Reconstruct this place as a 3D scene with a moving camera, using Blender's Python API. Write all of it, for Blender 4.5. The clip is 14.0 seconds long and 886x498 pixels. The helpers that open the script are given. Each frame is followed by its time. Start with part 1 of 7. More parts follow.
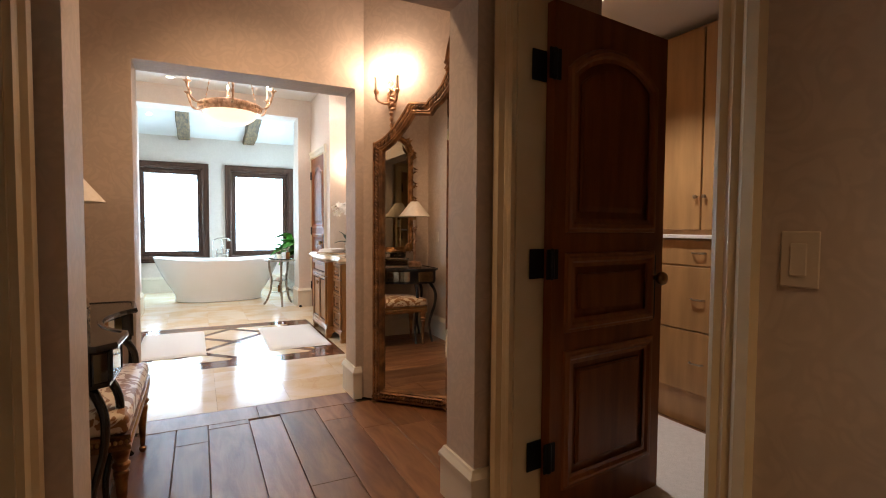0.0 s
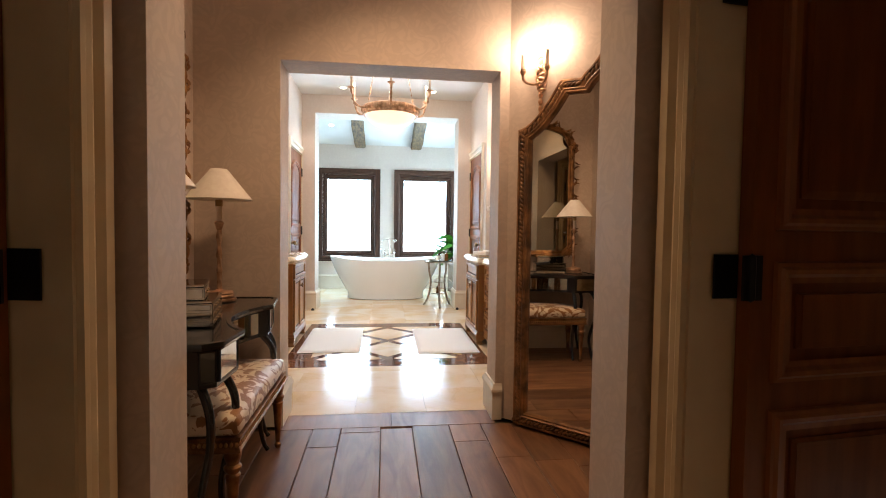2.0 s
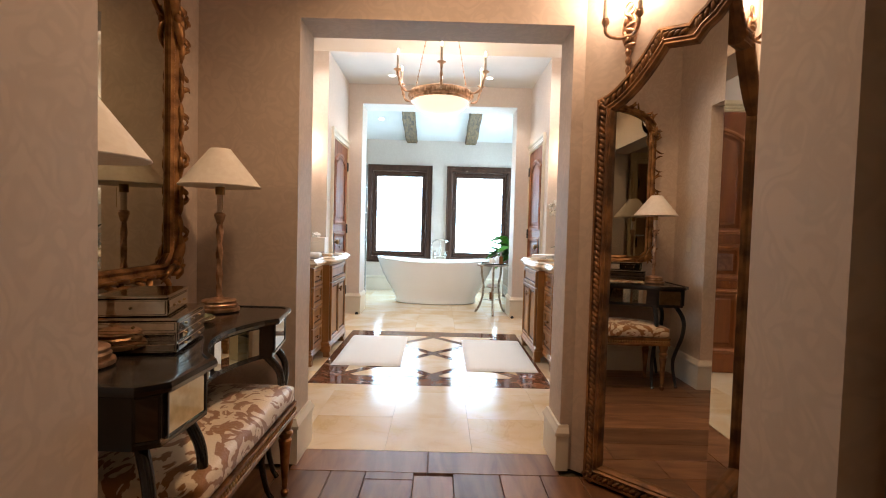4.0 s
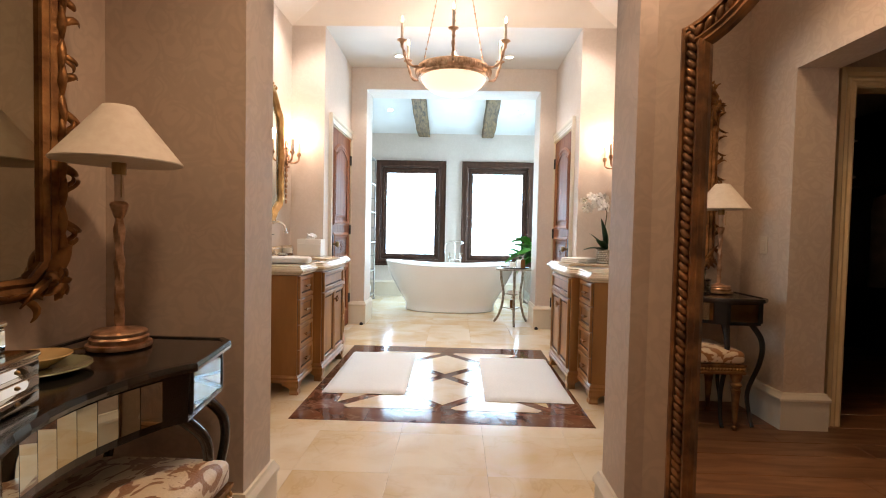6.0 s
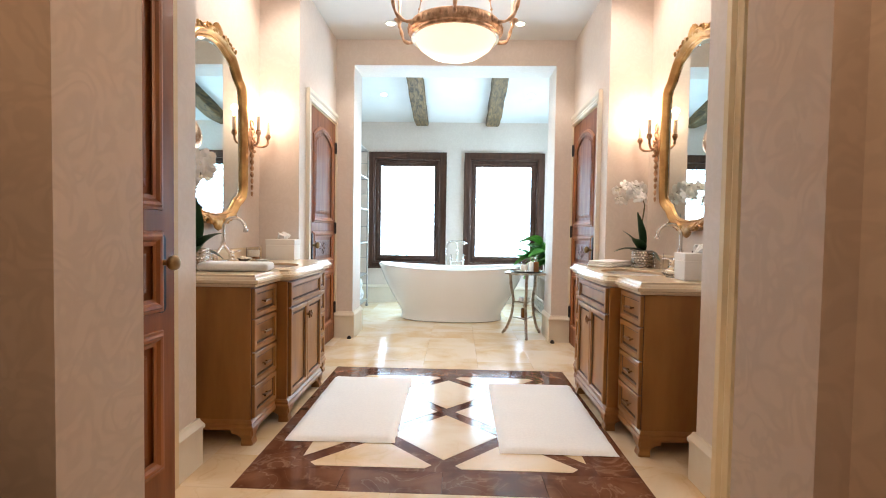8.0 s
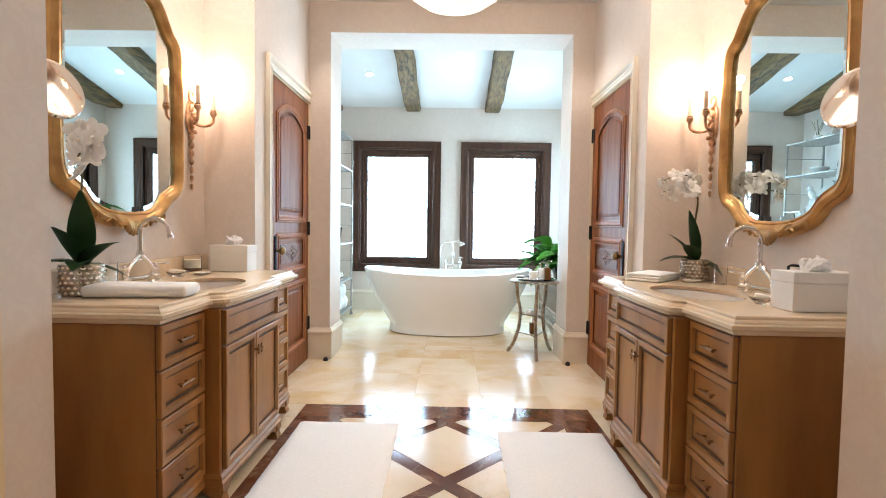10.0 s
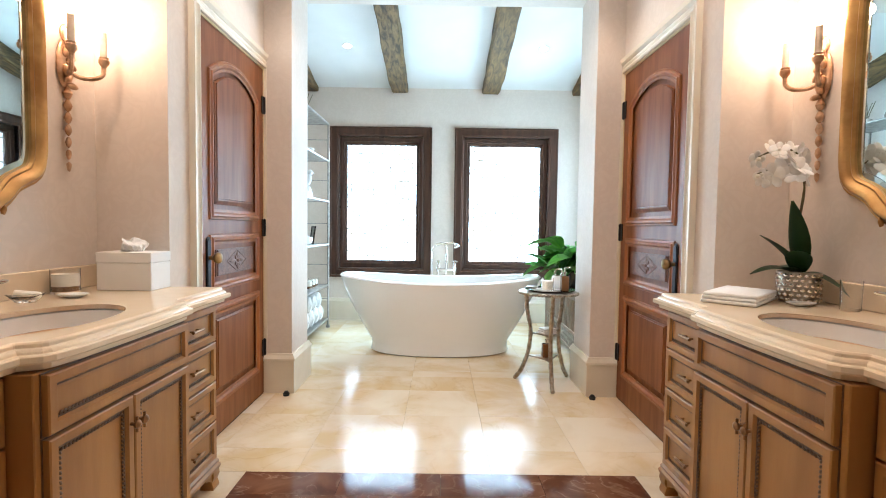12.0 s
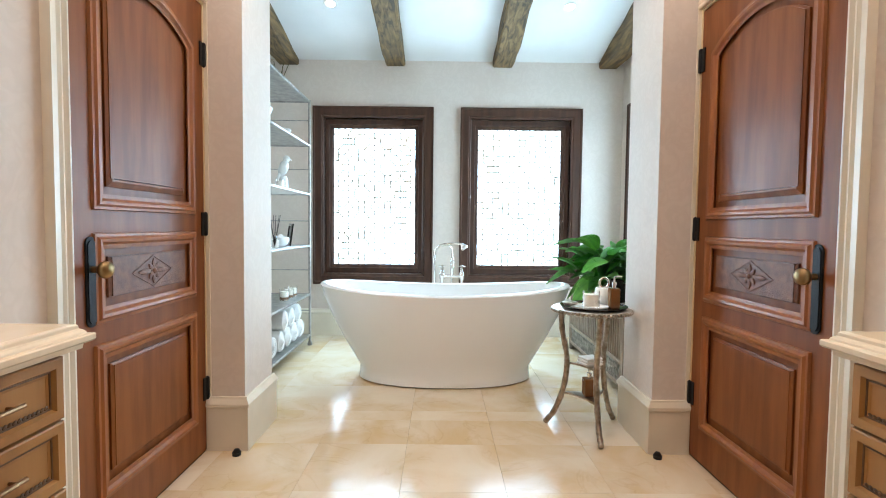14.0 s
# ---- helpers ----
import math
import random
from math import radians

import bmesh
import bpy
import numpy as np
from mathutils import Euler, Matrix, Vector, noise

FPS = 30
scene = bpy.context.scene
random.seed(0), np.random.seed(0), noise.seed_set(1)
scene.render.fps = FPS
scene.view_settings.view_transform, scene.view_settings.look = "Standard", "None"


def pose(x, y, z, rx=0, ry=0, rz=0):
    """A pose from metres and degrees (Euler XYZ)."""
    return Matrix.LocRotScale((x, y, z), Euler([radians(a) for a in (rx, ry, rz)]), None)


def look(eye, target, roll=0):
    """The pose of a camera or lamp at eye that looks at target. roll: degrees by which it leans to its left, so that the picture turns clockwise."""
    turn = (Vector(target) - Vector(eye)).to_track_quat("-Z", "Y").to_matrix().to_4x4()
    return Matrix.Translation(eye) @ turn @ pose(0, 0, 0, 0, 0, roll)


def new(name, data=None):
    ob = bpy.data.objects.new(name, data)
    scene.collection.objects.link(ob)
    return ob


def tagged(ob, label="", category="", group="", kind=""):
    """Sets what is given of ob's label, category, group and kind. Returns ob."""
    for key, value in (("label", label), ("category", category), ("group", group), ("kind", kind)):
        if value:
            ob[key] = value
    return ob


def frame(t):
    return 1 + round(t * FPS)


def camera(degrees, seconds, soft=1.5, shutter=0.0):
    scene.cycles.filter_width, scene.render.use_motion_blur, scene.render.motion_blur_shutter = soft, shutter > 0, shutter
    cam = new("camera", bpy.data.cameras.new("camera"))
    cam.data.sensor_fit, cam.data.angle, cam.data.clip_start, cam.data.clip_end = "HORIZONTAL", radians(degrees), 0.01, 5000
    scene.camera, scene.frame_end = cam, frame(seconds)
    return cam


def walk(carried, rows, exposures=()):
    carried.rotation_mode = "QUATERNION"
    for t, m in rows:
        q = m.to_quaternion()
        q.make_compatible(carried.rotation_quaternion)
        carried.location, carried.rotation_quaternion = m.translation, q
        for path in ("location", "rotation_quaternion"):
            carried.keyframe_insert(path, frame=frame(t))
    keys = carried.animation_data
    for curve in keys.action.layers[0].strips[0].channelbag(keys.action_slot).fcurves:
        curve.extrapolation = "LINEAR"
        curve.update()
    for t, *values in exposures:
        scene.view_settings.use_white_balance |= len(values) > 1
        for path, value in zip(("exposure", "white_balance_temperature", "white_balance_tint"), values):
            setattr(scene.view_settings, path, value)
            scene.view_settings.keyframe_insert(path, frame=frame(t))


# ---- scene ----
cam = camera(84.5, 14.0, 1.0)
PATH = [
    (0, (0.175, -0.202, 1.273), (1.07, 1.584, 1.186), 0.4),
    (0.5, (0.289, -0.116, 1.265), (1.007, 1.749, 1.176), 0.3),
    (1, (0.387, -0.025, 1.264), (0.916, 1.901, 1.178), 0.5),
    (1.5, (0.43, 0.055, 1.251), (0.805, 2.018, 1.173), 0.6),
    (2, (0.47, 0.158, 1.246), (0.707, 2.142, 1.168), 0.8),
    (2.5, (0.507, 0.287, 1.238), (0.637, 2.282, 1.162), 1.0),
    (3, (0.526, 0.448, 1.236), (0.609, 2.445, 1.159), 1.3),
    (5.5, (0.584, 1.346, 1.209), (0.529, 3.344, 1.136), 1.3),
    (6, (0.586, 1.554, 1.207), (0.53, 3.552, 1.136), 1.2),
    (6.5, (0.592, 1.783, 1.205), (0.537, 3.781, 1.133), 1.0),
    (7, (0.596, 1.997, 1.202), (0.54, 3.995, 1.132), 1.0),
    (7.5, (0.582, 2.193, 1.192), (0.526, 4.191, 1.121), 1.0),
    (8, (0.564, 2.415, 1.189), (0.505, 4.413, 1.118), 0.9),
    (10.5, (0.518, 3.514, 1.248), (0.5, 5.511, 1.155), 0.9),
    (11, (0.523, 3.753, 1.249), (0.516, 5.751, 1.155), 0.9),
    (11.5, (0.509, 3.967, 1.24), (0.511, 5.965, 1.148), 0.8),
    (12, (0.495, 4.215, 1.237), (0.504, 6.213, 1.144), 0.8),
    (12.5, (0.467, 4.452, 1.23), (0.48, 6.45, 1.138), 0.8),
    (13, (0.469, 4.704, 1.225), (0.481, 6.701, 1.13), 0.7),
    (13.5, (0.438, 4.928, 1.212), (0.461, 6.926, 1.119), 0.8),
    (14, (0.449, 5.178, 1.211), (0.461, 7.176, 1.118), 0.6),
]
EXPOSURES = [(0, 0.72), (3, 0.66), (5.5, 0.62), (8, 0.66), (11, 0.60), (12.5, 0.54), (14, 0.42)]
walk(cam, [(t, look(eye, target, roll)) for t, eye, target, roll in PATH], EXPOSURES)

# ---- light ----
world = bpy.data.worlds.new("world")
scene.world = world
world.use_nodes = True
wn = world.node_tree
sky = wn.nodes.new("ShaderNodeTexSky")
sky.sky_type = "NISHITA"
sky.sun_disc = False
sky.sun_elevation, sky.sun_rotation = radians(50), radians(200)
wn.links.new(sky.outputs[0], wn.nodes["Background"].inputs[0])
wn.nodes["Background"].inputs[1].default_value = 0.1

CX = 0.505          # the axis of the bathroom
SCONCE_W, BAY_W, CHAND_W, DOWN_W, CLOSET_W, DAY_W = 2.4, 3.3, 12.5, 48.0, 46.0, 74.0
WARM = (1.0, 0.86, 0.77)
AMBER = (1.0, 0.66, 0.41)
DAY = (0.51, 0.79, 1.0)


def area_light(name, place, target, sx, sy, watts, colour):
    data = bpy.data.lights.new(name, "AREA")
    data.shape, data.size, data.size_y, data.energy, data.color = "RECTANGLE", sx, sy, watts, colour
    ob = new(name, data)
    ob.matrix_world = look(place, target)
    return ob


def point_light(name, place, watts, colour, radius=0.02):
    data = bpy.data.lights.new(name, "POINT")
    data.energy, data.color, data.shadow_soft_size = watts, colour, radius
    ob = new(name, data)
    ob.location = place
    return ob


def spot_light(name, place, watts, colour, angle=100, radius=0.03):
    data = bpy.data.lights.new(name, "SPOT")
    data.energy, data.color, data.shadow_soft_size = watts, colour, radius
    data.spot_size, data.spot_blend = radians(angle), 0.6
    ob = new(name, data)
    ob.location = place
    return ob


# daylight in the openings of the two windows and of the side window
for x in (-0.286, 1.316):
    area_light("window_light", (x, 10.80, 1.54), (x, 9.0, 1.54), 1.15, 1.75, DAY_W, DAY)
area_light("window_light", (2.60, 9.65, 1.54), (1.0, 9.65, 1.54), 1.0, 1.6, DAY_W * 0.7, DAY)

# ---- materials ----
def material(name, colour, rough=0.5, metal=0.0, second=None, scale=6.0, detail=4.0, bump=0.0, bump_scale=None,
             stretch=(1, 1, 1), contrast=(0.35, 0.65), spec=0.5, vary=0.0, sheen=0.0, coat=0.0, distortion=0.0, rough_vary=0.0):
    """Two noise-mixed colours in object space, roughness spread, fine bump, and a spread of value from piece to piece."""
    m = bpy.data.materials.new(name)
    m.use_nodes = True
    nt = m.node_tree
    b = nt.nodes["Principled BSDF"]
    b.inputs["Roughness"].default_value, b.inputs["Metallic"].default_value = rough, metal
    b.inputs["Specular IOR Level"].default_value = spec
    b.inputs["Coat Weight"].default_value = coat
    b.inputs["Coat Roughness"].default_value = 0.1
    b.inputs["Sheen Weight"].default_value = sheen
    co = nt.nodes.new("ShaderNodeTexCoord")
    mp = nt.nodes.new("ShaderNodeMapping")
    mp.inputs["Scale"].default_value = stretch
    nt.links.new(co.outputs["Object"], mp.inputs["Vector"])
    ns = nt.nodes.new("ShaderNodeTexNoise")
    ns.inputs["Scale"].default_value, ns.inputs["Detail"].default_value = scale, detail
    ns.inputs["Distortion"].default_value = distortion
    nt.links.new(mp.outputs[0], ns.inputs["Vector"])
    rp = nt.nodes.new("ShaderNodeMapRange")
    rp.inputs[1].default_value, rp.inputs[2].default_value = contrast
    nt.links.new(ns.outputs[0], rp.inputs[0])
    mx = nt.nodes.new("ShaderNodeMix")
    mx.data_type = "RGBA"
    second = second or tuple(c * 0.88 for c in colour)
    mx.inputs[6].default_value, mx.inputs[7].default_value = (*colour, 1), (*second, 1)
    nt.links.new(rp.outputs[0], mx.inputs[0])
    out = mx.outputs[2]
    if vary:
        oi = nt.nodes.new("ShaderNodeObjectInfo")
        mr = nt.nodes.new("ShaderNodeMapRange")
        mr.inputs[3].default_value, mr.inputs[4].default_value = 1 - vary, 1 + vary
        nt.links.new(oi.outputs["Random"], mr.inputs[0])
        hs = nt.nodes.new("ShaderNodeHueSaturation")
        nt.links.new(mr.outputs[0], hs.inputs["Value"])
        nt.links.new(out, hs.inputs["Color"])
        out = hs.outputs[0]
    nt.links.new(out, b.inputs["Base Color"])
    if rough_vary:
        rr = nt.nodes.new("ShaderNodeMapRange")
        rr.inputs[3].default_value, rr.inputs[4].default_value = max(0.02, rough - rough_vary), rough + rough_vary
        nt.links.new(ns.outputs[0], rr.inputs[0])
        nt.links.new(rr.outputs[0], b.inputs["Roughness"])
    if bump:
        n2 = nt.nodes.new("ShaderNodeTexNoise")
        n2.inputs["Scale"].default_value, n2.inputs["Detail"].default_value = bump_scale or scale * 8, 5
        nt.links.new(mp.outputs[0], n2.inputs["Vector"])
        bp = nt.nodes.new("ShaderNodeBump")
        bp.inputs["Strength"].default_value, bp.inputs["Distance"].default_value = bump, 0.01
        nt.links.new(n2.outputs[0], bp.inputs["Height"])
        nt.links.new(bp.outputs[0], b.inputs["Normal"])
    return m


def glow(name, colour, strength, base=(0.8, 0.8, 0.8)):
    m = bpy.data.materials.new(name)
    m.use_nodes = True
    b = m.node_tree.nodes["Principled BSDF"]
    b.inputs["Base Color"].default_value = (*base, 1)
    b.inputs["Emission Color"].default_value, b.inputs["Emission Strength"].default_value = (*colour, 1), strength
    return m


def glass(name, rough=0.0, tint=(1, 1, 1)):
    m = bpy.data.materials.new(name)
    m.use_nodes = True
    b = m.node_tree.nodes["Principled BSDF"]
    b.inputs["Base Color"].default_value = (*tint, 1)
    b.inputs["Roughness"].default_value, b.inputs["Transmission Weight"].default_value, b.inputs["IOR"].default_value = rough, 1, 1.45
    return m


def marble(name, base, blotch, vein, rough, scale, vein_scale, vary=0.0, vein_amount=1.0):
    """Polished stone: broad cloudy blotches and thin distorted veins."""
    m = bpy.data.materials.new(name)
    m.use_nodes = True
    nt = m.node_tree
    b = nt.nodes["Principled BSDF"]
    geo = nt.nodes.new("ShaderNodeNewGeometry")
    oi = nt.nodes.new("ShaderNodeObjectInfo")
    off = nt.nodes.new("ShaderNodeVectorMath")
    off.operation = "MULTIPLY_ADD"
    off.inputs[1].default_value = (1, 1, 1)
    sc = nt.nodes.new("ShaderNodeMath")
    sc.operation = "MULTIPLY"
    sc.inputs[1].default_value = 7.0 * vary
    nt.links.new(oi.outputs["Random"], sc.inputs[0])
    nt.links.new(geo.outputs["Position"], off.inputs[0])
    nt.links.new(sc.outputs[0], off.inputs[2])
    n1 = nt.nodes.new("ShaderNodeTexNoise")
    n1.inputs["Scale"].default_value, n1.inputs["Detail"].default_value, n1.inputs["Distortion"].default_value = scale, 6, 0.6
    n2 = nt.nodes.new("ShaderNodeTexNoise")
    n2.inputs["Scale"].default_value, n2.inputs["Detail"].default_value, n2.inputs["Distortion"].default_value = vein_scale, 7, 1.2
    for n in (n1, n2):
        nt.links.new(off.outputs[0], n.inputs["Vector"])
    r1 = nt.nodes.new("ShaderNodeMapRange")
    r1.inputs[1].default_value, r1.inputs[2].default_value = 0.38, 0.68
    nt.links.new(n1.outputs[0], r1.inputs[0])
    # a vein lies where the second noise passes its middle value
    ab = nt.nodes.new("ShaderNodeMath")
    ab.operation = "SUBTRACT"
    ab.inputs[1].default_value = 0.5
    nt.links.new(n2.outputs[0], ab.inputs[0])
    ab2 = nt.nodes.new("ShaderNodeMath")
    ab2.operation = "ABSOLUTE"
    nt.links.new(ab.outputs[0], ab2.inputs[0])
    r2 = nt.nodes.new("ShaderNodeMapRange")
    r2.inputs[1].default_value, r2.inputs[2].default_value, r2.inputs[3].default_value, r2.inputs[4].default_value = 0.0, 0.025, vein_amount, 0.0
    nt.links.new(ab2.outputs[0], r2.inputs[0])
    vm = nt.nodes.new("ShaderNodeMath")
    vm.operation = "MULTIPLY"
    nt.links.new(r2.outputs[0], vm.inputs[0])
    nt.links.new(r1.outputs[0], vm.inputs[1])
    m1 = nt.nodes.new("ShaderNodeMix")
    m1.data_type = "RGBA"
    m1.inputs[6].default_value, m1.inputs[7].default_value = (*base, 1), (*blotch, 1)
    nt.links.new(r1.outputs[0], m1.inputs[0])
    m2 = nt.nodes.new("ShaderNodeMix")
    m2.data_type = "RGBA"
    m2.inputs[7].default_value = (*vein, 1)
    nt.links.new(m1.outputs[2], m2.inputs[6])
    nt.links.new(vm.outputs[0], m2.inputs[0])
    nt.links.new(m2.outputs[2], b.inputs["Base Color"])
    rr = nt.nodes.new("ShaderNodeMapRange")
    rr.inputs[3].default_value, rr.inputs[4].default_value = rough * 0.6, rough * 1.5
    nt.links.new(n1.outputs[0], rr.inputs[0])
    nt.links.new(rr.outputs[0], b.inputs["Roughness"])
    return m


def wallpaper(name, colour, second, rough=0.7, lines=0.35):
    """Faint tone-on-tone scrolls, like a damask, over a mottled ground."""
    m = bpy.data.materials.new(name)
    m.use_nodes = True
    nt = m.node_tree
    b = nt.nodes["Principled BSDF"]
    b.inputs["Specular IOR Level"].default_value = 0.3
    geo = nt.nodes.new("ShaderNodeNewGeometry")
    n1 = nt.nodes.new("ShaderNodeTexNoise")
    n1.inputs["Scale"].default_value, n1.inputs["Detail"].default_value, n1.inputs["Distortion"].default_value = 9.0, 1.5, 2.0
    n2 = nt.nodes.new("ShaderNodeTexNoise")
    n2.inputs["Scale"].default_value, n2.inputs["Detail"].default_value = 1.6, 5
    for n in (n1, n2):
        nt.links.new(geo.outputs["Position"], n.inputs["Vector"])
    mu = nt.nodes.new("ShaderNodeMath")
    mu.operation = "MULTIPLY"
    mu.inputs[1].default_value = 15.0
    nt.links.new(n1.outputs[0], mu.inputs[0])
    sn = nt.nodes.new("ShaderNodeMath")
    sn.operation = "SINE"
    nt.links.new(mu.outputs[0], sn.inputs[0])
    r1 = nt.nodes.new("ShaderNodeMapRange")
    r1.inputs[1].default_value, r1.inputs[2].default_value, r1.inputs[4].default_value = -0.2, 0.95, lines
    nt.links.new(sn.outputs[0], r1.inputs[0])
    ad = nt.nodes.new("ShaderNodeMath")
    ad.operation = "MULTIPLY_ADD"
    ad.inputs[1].default_value = 0.9 - lines
    nt.links.new(n2.outputs[0], ad.inputs[0])
    nt.links.new(r1.outputs[0], ad.inputs[2])
    mx = nt.nodes.new("ShaderNodeMix")
    mx.data_type = "RGBA"
    mx.inputs[6].default_value, mx.inputs[7].default_value = (*colour, 1), (*second, 1)
    nt.links.new(ad.outputs[0], mx.inputs[0])
    nt.links.new(mx.outputs[2], b.inputs["Base Color"])
    rr = nt.nodes.new("ShaderNodeMapRange")
    rr.inputs[3].default_value, rr.inputs[4].default_value = rough, rough - 0.12
    nt.links.new(r1.outputs[0], rr.inputs[0])
    nt.links.new(rr.outputs[0], b.inputs["Roughness"])
    bp = nt.nodes.new("ShaderNodeBump")
    bp.inputs["Strength"].default_value, bp.inputs["Distance"].default_value = 0.05, 0.002
    nt.links.new(r1.outputs[0], bp.inputs["Height"])
    nt.links.new(bp.outputs[0], b.inputs["Normal"])
    return m


M = {}
M["paper"] = wallpaper("damask_wallpaper", (0.67, 0.55, 0.45), (0.48, 0.385, 0.31), 0.7, 0.24)
M["plaster"] = wallpaper("pale_plaster", (0.76, 0.675, 0.605), (0.64, 0.55, 0.48), 0.75, 0.20)
M["ceiling"] = material("ceiling_paint", (0.76, 0.745, 0.72), 0.8, second=(0.71, 0.695, 0.67), scale=2, bump=0.05, bump_scale=60)
# ceiling paint again, with the pink of the lamplight put into the colour
M["ceiling_lamplit"] = material("vault_plaster_lamplit", (0.78, 0.73, 0.67), 0.8, second=(0.72, 0.665, 0.60), scale=2, bump=0.05, bump_scale=60)
M["trim"] = material("cream_trim_paint", (0.77, 0.70, 0.58), 0.4, second=(0.72, 0.645, 0.52), scale=5)
M["casing"] = material("yellowed_casing_paint", (0.76, 0.62, 0.40), 0.42, second=(0.70, 0.55, 0.33), scale=5)
M["door"] = material("mahogany", (0.255, 0.077, 0.015), 0.44, second=(0.180, 0.050, 0.010), scale=4, detail=6, stretch=(5, 5, 0.6), bump=0.01, bump_scale=30, coat=0.03, spec=0.38, rough_vary=0.1)
M["moulding"] = material("lighter_mahogany", (0.34, 0.115, 0.026), 0.42, second=(0.26, 0.08, 0.026), scale=5, detail=6, stretch=(6, 6, 0.5), coat=0.1)
M["carving"] = material("carved_mahogany", (0.22, 0.10, 0.06), 0.45, second=(0.14, 0.06, 0.035), scale=30, bump=0.2)
M["iron"] = material("black_iron", (0.02, 0.02, 0.022), 0.45, 0.6, scale=20, bump=0.1)
M["brass"] = material("aged_brass", (0.42, 0.29, 0.14), 0.32, 1.0, second=(0.26, 0.17, 0.08), scale=15)
M["walnut"] = material("dark_window_wood", (0.085, 0.036, 0.020), 0.5, second=(0.05, 0.022, 0.013), scale=4, detail=6, stretch=(5, 5, 0.5), bump=0.03, spec=0.3)
M["plank"] = material("oak_plank", (0.235, 0.112, 0.050), 0.36, second=(0.135, 0.056, 0.023), scale=2.2, detail=7, stretch=(5, 0.9, 4), bump=0.045, bump_scale=16, vary=0.28, coat=0.06, distortion=1.2, rough_vary=0.12)
M["beam"] = material("rough_beam", (0.23, 0.135, 0.05), 0.75, second=(0.055, 0.034, 0.015), scale=4, detail=8, stretch=(6, 0.8, 6), bump=0.5, bump_scale=14, distortion=1.0)
M["stone"] = marble("cream_marble", (0.78, 0.66, 0.50), (0.66, 0.47, 0.26), (0.52, 0.33, 0.16), 0.15, 2.2, 3.2, vary=0.35, vein_amount=0.36)
M["emperador"] = marble("brown_marble", (0.10, 0.034, 0.018), (0.20, 0.085, 0.045), (0.36, 0.22, 0.14), 0.09, 5.0, 5.0, vary=1.0, vein_amount=0.8)
M["counter"] = marble("counter_marble", (0.76, 0.62, 0.45), (0.70, 0.55, 0.38), (0.60, 0.45, 0.30), 0.12, 2.5, 2.0, vein_amount=0.25)
M["cabinet"] = material("glazed_cabinet", (0.39, 0.180, 0.045), 0.44, second=(0.285, 0.120, 0.028), scale=3, detail=6, stretch=(3, 3, 0.6), bump=0.04, coat=0.1)
# groove glaze; also colours the shadow gaps drawn round the cabinet fronts
M["glaze_gap"] = material("dark_glaze_and_gap_shade", (0.15, 0.08, 0.035), 0.5, second=(0.09, 0.045, 0.02), scale=20)
M["copper"] = material("copper_bronze", (0.36, 0.20, 0.10), 0.36, 0.85, second=(0.22, 0.11, 0.05), scale=30)
M["chrome"] = material("polished_nickel", (0.78, 0.74, 0.70), 0.08, 1.0, scale=4)
M["pewter"] = material("antique_silver", (0.52, 0.46, 0.38), 0.30, 0.95, second=(0.30, 0.24, 0.17), scale=30)
M["gold"] = material("gilded_wood", (0.56, 0.34, 0.13), 0.36, 0.8, second=(0.36, 0.19, 0.07), scale=9, bump=0.15, bump_scale=40)
M["oldgold"] = material("antique_gilt", (0.40, 0.205, 0.075), 0.36, 0.75, second=(0.13, 0.055, 0.02), scale=14, bump=0.3, bump_scale=50)
M["rope"] = material("bronzed_frame", (0.37, 0.18, 0.068), 0.42, 0.35, second=(0.12, 0.06, 0.028), scale=12, bump=0.15, bump_scale=40)
M["bronze"] = material("warm_bronze", (0.74, 0.50, 0.34), 0.36, 0.85, second=(0.36, 0.21, 0.12), scale=22, bump=0.15, bump_scale=60)
M["mirror"] = material("mirror_silver", (0.80, 0.79, 0.76), 0.01, 1.0, second=(0.79, 0.78, 0.75))
M["mirror_cool"] = material("greenish_mirror_silver", (0.66, 0.75, 0.76), 0.01, 1.0, second=(0.65, 0.74, 0.75))
M["aged_mirror"] = material("foxed_mirror_silver", (0.56, 0.55, 0.47), 0.02, 1.0, second=(0.48, 0.47, 0.39), scale=5, detail=5)
M["dim_mirror"] = material("old_tinted_mirror", (0.17, 0.165, 0.155), 0.04, 1.0, second=(0.14, 0.135, 0.12), scale=9)
M["smoked"] = material("antiqued_mirror", (0.55, 0.50, 0.42), 0.06, 1.0, second=(0.30, 0.26, 0.18), scale=12, detail=6, contrast=(0.5, 0.75))
M["lacquer"] = material("black_lacquer", (0.010, 0.009, 0.009), 0.16, second=(0.02, 0.017, 0.015), scale=6, coat=0.4, rough_vary=0.05)
M["tub"] = material("white_acrylic", (0.86, 0.85, 0.83), 0.12, second=(0.84, 0.83, 0.81), scale=2)
M["china"] = material("white_china", (0.84, 0.83, 0.80), 0.15, second=(0.80, 0.79, 0.76), scale=10)
M["cloth"] = material("white_terry", (0.86, 0.85, 0.83), 0.95, second=(0.82, 0.81, 0.80), scale=60, bump=0.28, bump_scale=180, sheen=0.3)
M["linen"] = material("lampshade_linen", (0.83, 0.76, 0.66), 0.9, second=(0.78, 0.70, 0.60), scale=40, bump=0.1)
M["leaf"] = material("leaf_green", (0.07, 0.27, 0.035), 0.30, second=(0.17, 0.45, 0.07), scale=9, stretch=(0.6, 4, 1), spec=0.5)
M["orchidleaf"] = material("orchid_leaf", (0.022, 0.070, 0.022), 0.32, second=(0.035, 0.10, 0.03), scale=8)
M["petal"] = material("white_petal", (0.92, 0.89, 0.86), 0.6, second=(0.80, 0.76, 0.70), scale=20)
